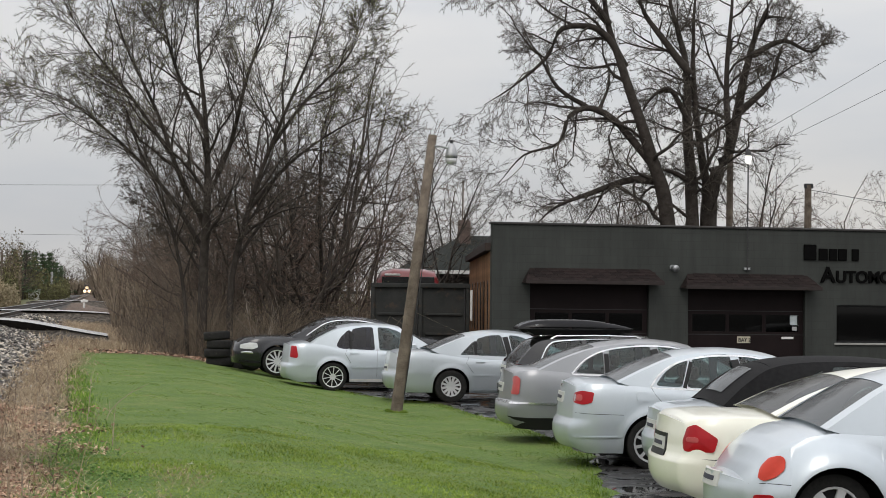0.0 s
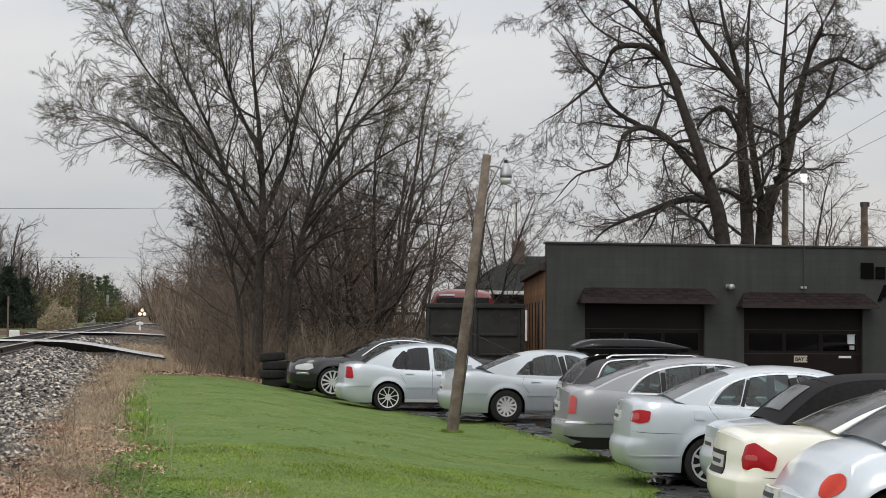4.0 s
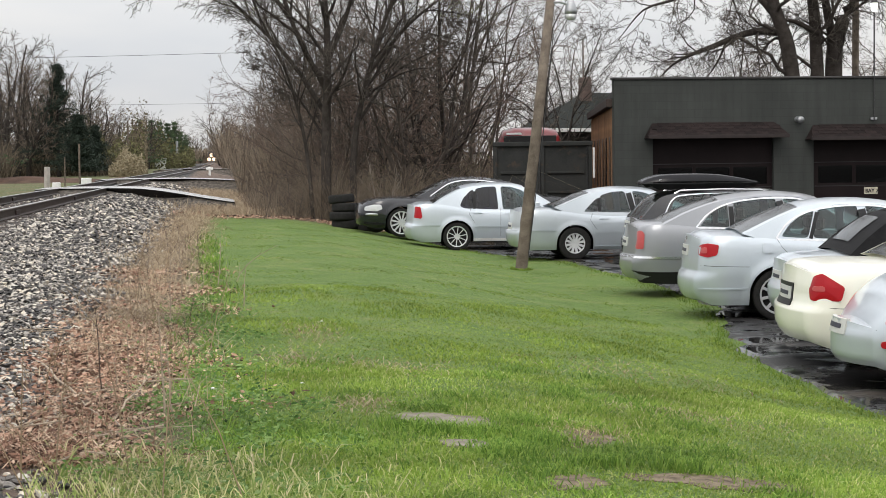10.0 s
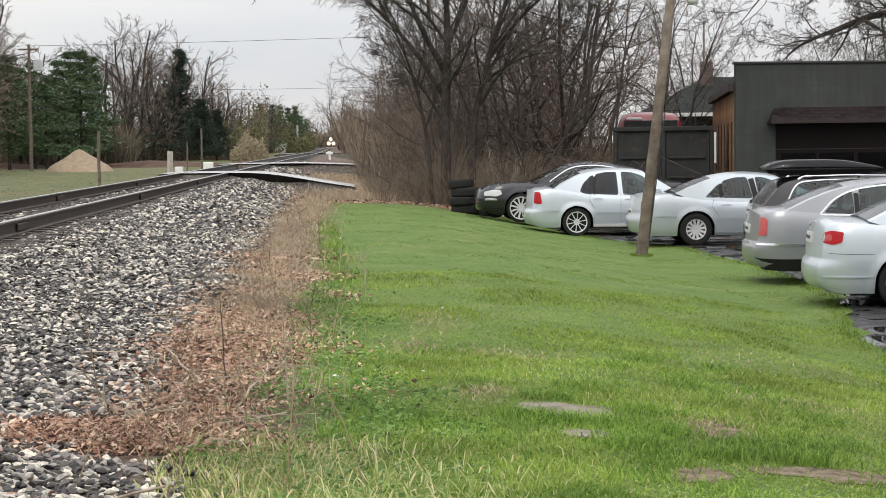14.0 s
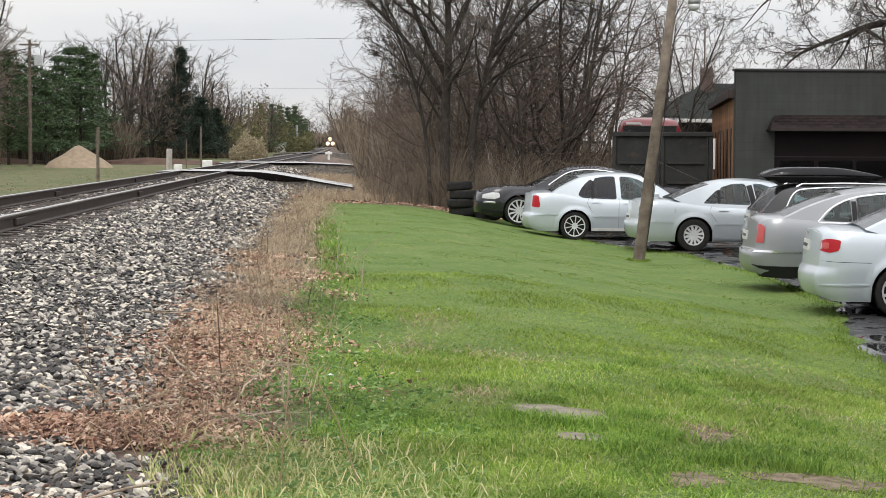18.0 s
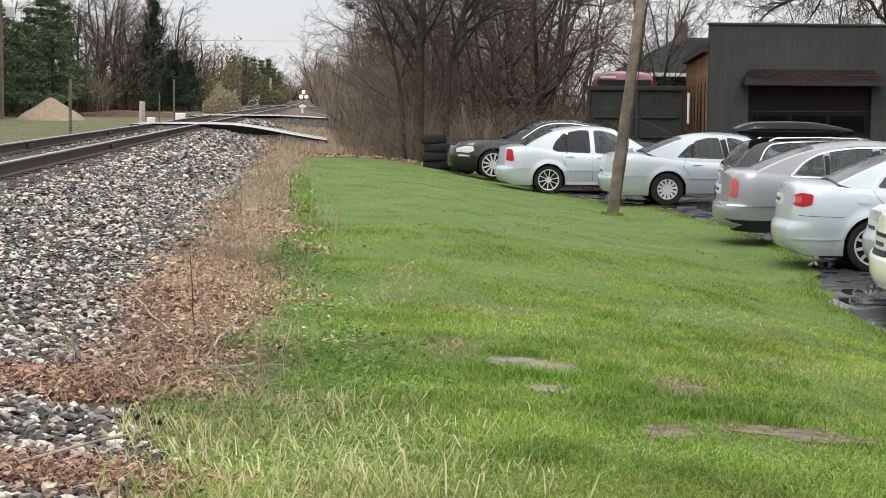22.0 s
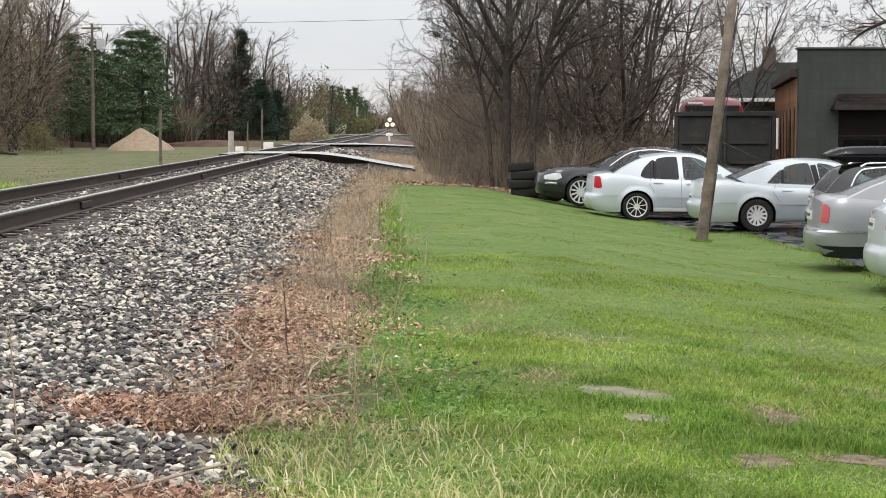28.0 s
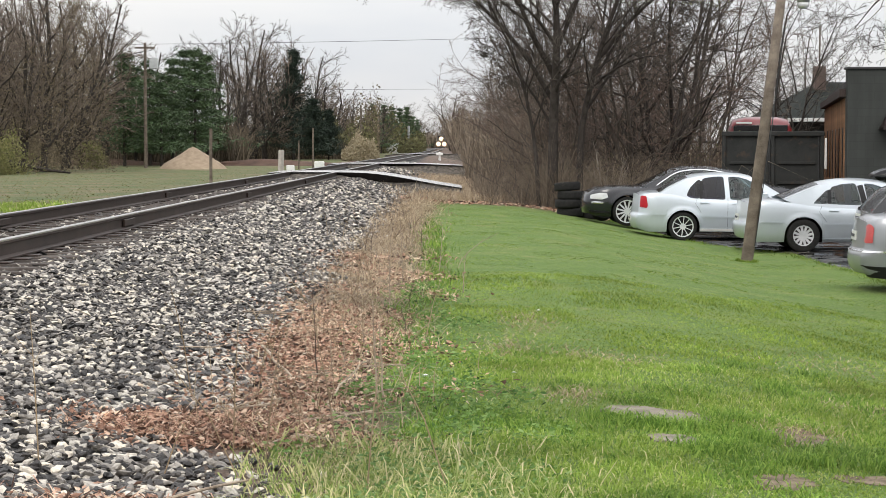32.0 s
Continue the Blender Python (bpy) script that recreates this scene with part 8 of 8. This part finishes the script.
v, f = heap(3.3, 3.3, 2.3, 1, 0.2)
sp = new("sand_mound", quick_mesh("sand_mound", v, f, worn("sand", (0.21, 0.16, 0.112), (0.32, 0.25, 0.178), 2, 0.95, 0, 0.5, 30, 0.03), True))
sp.matrix_basis = pose(-23.4, 169.5, -0.2)
tagged(sp, "conical mound of tan sand in the field", "sand mound")
for x, y, w, h, s in ((-19.5, 196, 12, 0.9, 3), (-38, 200, 14, 0.9, 5), (-9.5, 205, 6, 0.6, 8)):
    v, f = heap(w, 5, h, s, 0.4)
    b = new("soil_bank", quick_mesh("soil_bank", v, f, worn("red_brown_soil", (0.045, 0.027, 0.02), (0.11, 0.068, 0.05), 0.6, 0.95, 0, 0.6, 8, 0.06), True))
    b.matrix_basis = pose(x, y, -0.2)
    tagged(b, "low bank of reddish brown soil", "soil bank", kind="structure")


def wire(a, b, sag, r):
    a, b = Vector(a), Vector(b)
    pts = [a.lerp(b, t / 10) - Vector((0, 0, sag * 4 * (t / 10) * (1 - t / 10))) for t in range(11)]
    return tube(pts, r, 4)


for a, b, sag, r in (((-64, 300, 19), (64, 300, 22), 0.6, 0.03), ((-64, 420, 15.5), (64, 420, 16.5), 0.6, 0.03), ((24.4, 65, 7.9), (46, 65, 21.0), 0.2, 0.008), ((24.4, 65, 7.3), (46, 65, 18.5), 0.2, 0.008), ((29.75, 70.0, 6.8), (50, 66, 5.6), 0.6, 0.012)):
    tagged(part("overhead_wire", wire(a, b, sag, r), M_BLACK), "thin dark overhead wire against the sky", "wire", "overhead wires")
for x, y, h in ((-64, 300, 19.2), (64, 300, 22.2), (-64, 420, 15.7), (64, 420, 16.7), (46, 65, 21.2), (24.4, 65, 8.1), (50, 66, 5.8)):
    post("wire_pole", "slim wooden pole carrying overhead wires", "utility pole", x, y, h, 0.14, M_POLE)
yp = thing("service_pole", "short wooden service pole behind the workshop", "utility pole", pose(29.75, 70.0, 0))
part("pole", tube([(0, 0, -0.2), (0, 0, 7.0)], [0.17, 0.14], 10), M_POLE, yp)
part("pole_cap", box(-0.16, 0.2, -0.1, 0.1, 6.85, 7.05, 0.02), M_DARK, yp)


# brush under the trees at the field's edge: a thicket nobody could count
def brush(n, place, tall, w, mat, name, label, tangle=1.0):
    x, y = place(n)
    h = rng.uniform(0.3, 1.0, n) * tall(x, y)
    g = blades(name, x, y, h, np.full(n, w) * rng.uniform(0.6, 1.4, n), rng.uniform(0.1, tangle, n), mat)
    tagged(part(name, g, None), label, "brush", kind="stuff")


M_BRUSH = blade_material("brown_brush", [(0.0, (0.08, 0.062, 0.046)), (0.5, (0.18, 0.142, 0.105)), (1.0, (0.32, 0.265, 0.2))])
M_ROUGH_FIELD = blade_material("field_grass_blade", [(0.0, (0.11, 0.125, 0.045)), (0.5, (0.16, 0.165, 0.065)), (0.8, (0.21, 0.185, 0.09)), (1.0, (0.28, 0.23, 0.14))], 0.35)
M_BRUSH_DARK = blade_material("dark_brush", [(0.0, (0.045, 0.036, 0.026)), (0.5, (0.105, 0.083, 0.06)), (1.0, (0.2, 0.162, 0.118))])
M_TAN = blade_material("tan_brush", [(0.0, (0.2, 0.165, 0.1)), (0.5, (0.3, 0.25, 0.165)), (1.0, (0.4, 0.35, 0.24))])
M_OLIVE = blade_material("olive_brush", [(0.0, (0.06, 0.055, 0.03)), (0.5, (0.11, 0.105, 0.05)), (1.0, (0.19, 0.185, 0.085))])


M_YELLOW = blade_material("yellow_green_buds", [(0.0, (0.11, 0.11, 0.04)), (0.5, (0.19, 0.19, 0.075)), (1.0, (0.29, 0.28, 0.13))])


def belt(px0, px1, y0, y1, soft=0.0):
    def place(n):
        y = rng.uniform(y0, y1, n)
        return (rng.uniform(px0, px1, n) + rng.normal(0, soft, n)) / 3144.5 * y, y
    return place


brush(9000, belt(-900, -340, 205, 235), lambda x, y: 5.0 + 2.0 * np.sin(x * 0.7), 0.05, M_BRUSH_DARK, "brush", "dense brown leafless brush under trees")
brush(9000, belt(-420, -160, 270, 320), lambda x, y: 6.0 + 2.5 * np.sin(x * 0.5), 0.06, M_BRUSH_DARK, "brush", "dense brown leafless brush under trees")


def foliage(n, place, tall, size, mat, name, label, kind_word="bush"):
    """A loose cloud of small leaves and twig tips, thicker above than at the foot."""
    x, y = place(n)
    z = land(x, y) + rng.uniform(0.02, 1.0, n) ** 1.2 * tall(x, y) * (0.72 + 0.28 * np.sin(x * 1.9 + y * 0.23) * np.sin(x * 0.83 + 2)) * (0.7 + 0.3 * np.sin(x * 0.31 + y * 0.07)) * rng.uniform(0.8, 1.12, n)
    t = turns(n)
    tri = np.array([(-1, -0.4, 0), (1, -0.4, 0), (0, 0.9, 0.2)])
    v = np.einsum("nij,kj->nki", t, tri) * (size * rng.uniform(0.6, 1.4, n))[:, None, None] + np.stack([x, y, z], -1)[:, None]
    f = np.arange(3 * n).reshape(n, 3)
    tagged(part(name, quick_mesh(name, v.reshape(-1, 3), f, mat), None), label, kind_word, kind="stuff")


M_HAZE = blade_material("brown_twig_tips", [(0.0, (0.075, 0.06, 0.038)), (0.5, (0.15, 0.122, 0.08)), (1.0, (0.25, 0.205, 0.14))])
foliage(90000, belt(-900, -600, 138, 225, 26), lambda x, y: np.interp(x / y * 3144.5, [-640, -540], [21.0, 11.0]) + 3.0 * np.sin(x * 0.35), 0.075, M_HAZE, "twig_tips", "hazy brown twig tips of bare trees", "twigs")
foliage(16000, belt(-400, -190, 262, 330), lambda x, y: 13.0 + 3.0 * np.sin(x * 0.4), 0.12, M_HAZE, "twig_tips", "hazy brown twig tips of bare trees", "twigs")
foliage(16000, belt(-250, -105, 330, 430), lambda x, y: 13.0 + 2.5 * np.sin(y * 0.3 + x), 0.24, M_HAZE, "twig_tips", "hazy brown twig tips of distant bare trees", "twigs")
foliage(22000, belt(-235, -110, 275, 420), lambda x, y: 9.0 + 2.0 * np.sin(y * 0.3 + x), 0.26, M_OLIVE, "budding_brush", "olive green budding brush beside the line")
foliage(6000, belt(-172, -106, 245, 262), lambda x, y: np.full_like(x, 4.3) * (1 - ((x / y * 3144.5 + 138) / 36) ** 2 * 0.7).clip(0.2, 1), 0.16, M_TAN, "willow_shrub", "tan willow shrub beside the line")
foliage(22000, belt(-130, -24, 430, 640), lambda x, y: np.interp(x / y * 3144.5, [-130, -90, -50, -24], [15.0, 13.5, 9.5, 6.5]) * (1 + 0.15 * np.sin(y * 0.1)), 0.34, M_OLIVE, "budding_brush", "distant grey green trees along the line")
brush(4000, belt(-60, 60, 1180, 1260), lambda x, y: np.full_like(x, 13.0), 0.5, M_BRUSH, "brush", "far hazy trees closing the line")
brush(4500, belt(24, 80, 300, 700), lambda x, y: 10 + 3 * np.sin(y * 0.1), 0.15, M_BRUSH, "brush", "brown thicket along the distant line")
brush(5000, belt(52, 330, 75, 140), lambda x, y: 3.0 + 1.2 * np.sin(x * 1.3), 0.022, M_BRUSH, "brush", "brown undergrowth in the thicket")


brush(6000, lambda n: (rng.uniform(2.2, 11.0, n), rng.uniform(66, 84, n)), lambda x, y: 4.2 + 1.3 * np.sin(x * 1.7), 0.03, M_BRUSH, "brush", "tan brown undergrowth deep in the thicket")


def near_thicket(n):
    y = rng.uniform(46.8, 62, n)
    return 1.2 + 5.8 * rng.random(n) ** 0.8, y


brush(7000, near_thicket, lambda x, y: 1.5 + 0.6 * np.sin(x * 2.1), 0.006, M_BRUSH, "brush", "tangled brown stems at the lawn's edge", 2.2)
brush(5000, lambda n: (rng.uniform(3.0, 8.0, n), rng.uniform(47.2, 53, n)), lambda x, y: 2.5 + 0.7 * np.sin(x * 2.7), 0.006, M_BRUSH, "brush", "tan tangled stems among the thicket trunks", 2.4)
foliage(2600, lambda n: (rng.uniform(3.6, 8.5, n), rng.uniform(49, 56, n)), lambda x, y: 5.5 + 1.0 * np.sin(x * 1.7), 0.022, M_OLIVE, "opening_buds", "olive green opening buds in the thicket", "buds")
sapling = Wood(77)
for lean in ((0.1, 0.0, 1.0), (-0.25, 0.1, 1.0)):
    sapling.grow((0, 0, -0.1), np.array(lean) / np.linalg.norm(lean), 1.9, 0.018, 0, habit(levels=2, kids=(4, 3), bare=0.35, angle=(25, 50), shorter=(0.3, 0.5), thin=0.006, wild=0.12, fine=0.009, step=0.4))
M_PALE_BARK = worn("pale_bark", (0.2, 0.17, 0.14), (0.36, 0.31, 0.26), 6, 0.9, 0, 0.3, 50, 0.01)
tree("pale_sapling", "thin pale-barked bare sapling at the edge of the thicket", sapling, pose(4.55, 46.2, float(land(4.55, 46.2))), M_PALE_BARK, M_PALE_BARK)
# tufts of rough grass over the field
n = 10000
y = 46 + 137 * rng.random(n) ** 1.4
x = rng.uniform(-0.32, 0.0, n) * y - 8.0
tagged(part("field_grass", blades("field_grass", x, y, rng.uniform(0.03, 0.08, n), np.full(n, 0.035), rng.uniform(0.8, 2.0, n), M_ROUGH_FIELD), None), "rough green and tan grass of the field", "grass", kind="stuff")
n = 2600
x, y = rng.normal(-12.8, 1.3, n), rng.normal(53, 2.2, n)
tagged(part("lush_grass", blades("lush_grass", x, y, rng.uniform(0.08, 0.3, n) * np.exp(-((x + 12.8) / 2.2) ** 2), np.full(n, 0.02), rng.uniform(0.4, 1.5, n), M_BLADE), None), "bright green lush grass beside the railway", "grass", kind="stuff")
# low green and pale bushes in the field
foliage(3500, lambda n: (rng.normal(-33.5, 0.62, n), rng.normal(172, 0.6, n)), lambda x, y: 4.6 - 1.6 * np.abs(x + 33.5), 0.075, M_YELLOW, "budding_bush", "pale green budding bush in the field")
foliage(9000, lambda n: (rng.normal(-33.4, 1.3, n), rng.normal(132, 1.2, n)), lambda x, y: 8.5 - 1.0 * np.abs(x + 33.4), 0.075, M_YELLOW, "budding_bush", "yellow green budding bush at the field's edge")
# ---------------------------------------------------------------- train
# loco colour lightened, so the haze of distance is in the paint
M_LOCO = worn("hazy_loco_paint", (0.08, 0.075, 0.07), (0.14, 0.125, 0.11), 1, 0.5)
M_HEAD = glow("headlight_glow", (1.0, 0.76, 0.36), 2.0)
# emissive orange ring stands in for the halo around each lit headlight
M_RING = glow("headlight_halo", (1.0, 0.45, 0.14), 0.8)
TRAIN_Y = 850.0
TX = lambda y: float(rail_x(y)) - GAUGE / 2
train = thing("locomotive", "dark approaching diesel locomotive with lit headlights", "train", pose(TX(TRAIN_Y), TRAIN_Y, RAIL_TOP))
part("cab", box(-1.5, 1.5, 2.6, 5.4, 1.2, 4.55, 0.15), M_LOCO, train)
part("short_hood", box(-1.1, 1.1, 0.5, 2.59, 1.2, 3.3, 0.2), M_LOCO, train)
part("long_hood", box(-1.0, 1.0, 5.41, 20, 1.2, 4.3, 0.12), M_LOCO, train)
part("frame", box(-1.5, 1.5, 0.2, 20.4, 0.75, 1.19, 0.05), M_LOCO, train)
part("pilot", box(-1.4, 1.4, 0.0, 0.25, 0.12, 0.74, 0.05), M_LOCO, train)
for y in (3.8, 15.6):
    part("bogie", box(-1.2, 1.2, y - 2.0, y + 2.0, 0.0, 0.74, 0.1), M_UNDER, train)
for x in (-0.62, 0.62):
    part("windscreen", box(x - 0.5, x + 0.5, 2.55, 2.595, 3.45, 4.1, 0.02), M_TINT, train)
# radii larger than real lamps, to include their bloom
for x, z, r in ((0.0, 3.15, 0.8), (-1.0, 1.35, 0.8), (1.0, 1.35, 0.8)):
    hl = part("headlight", tube([(x, 0.2, z), (x, -0.05, z), (x, -0.12, z)], [r * 0.5, r, r * 0.8], 18), M_RING, train, "orange emissive ring drawn as the halo of a headlight")
    part("lens", tube([(x, -0.125, z), (x, -0.2, z)], [r * 0.72, r * 0.6], 18), M_HEAD, hl, "glowing lens")


def motions():
    """The train comes on slowly down the line."""
    rows = []
    for k in range(9):
        t = 4.0 * k
        y = TRAIN_Y - 7.4 * t
        rows.append((t, pose(TX(y), y, RAIL_TOP)))
    walk(train, rows)


motions()
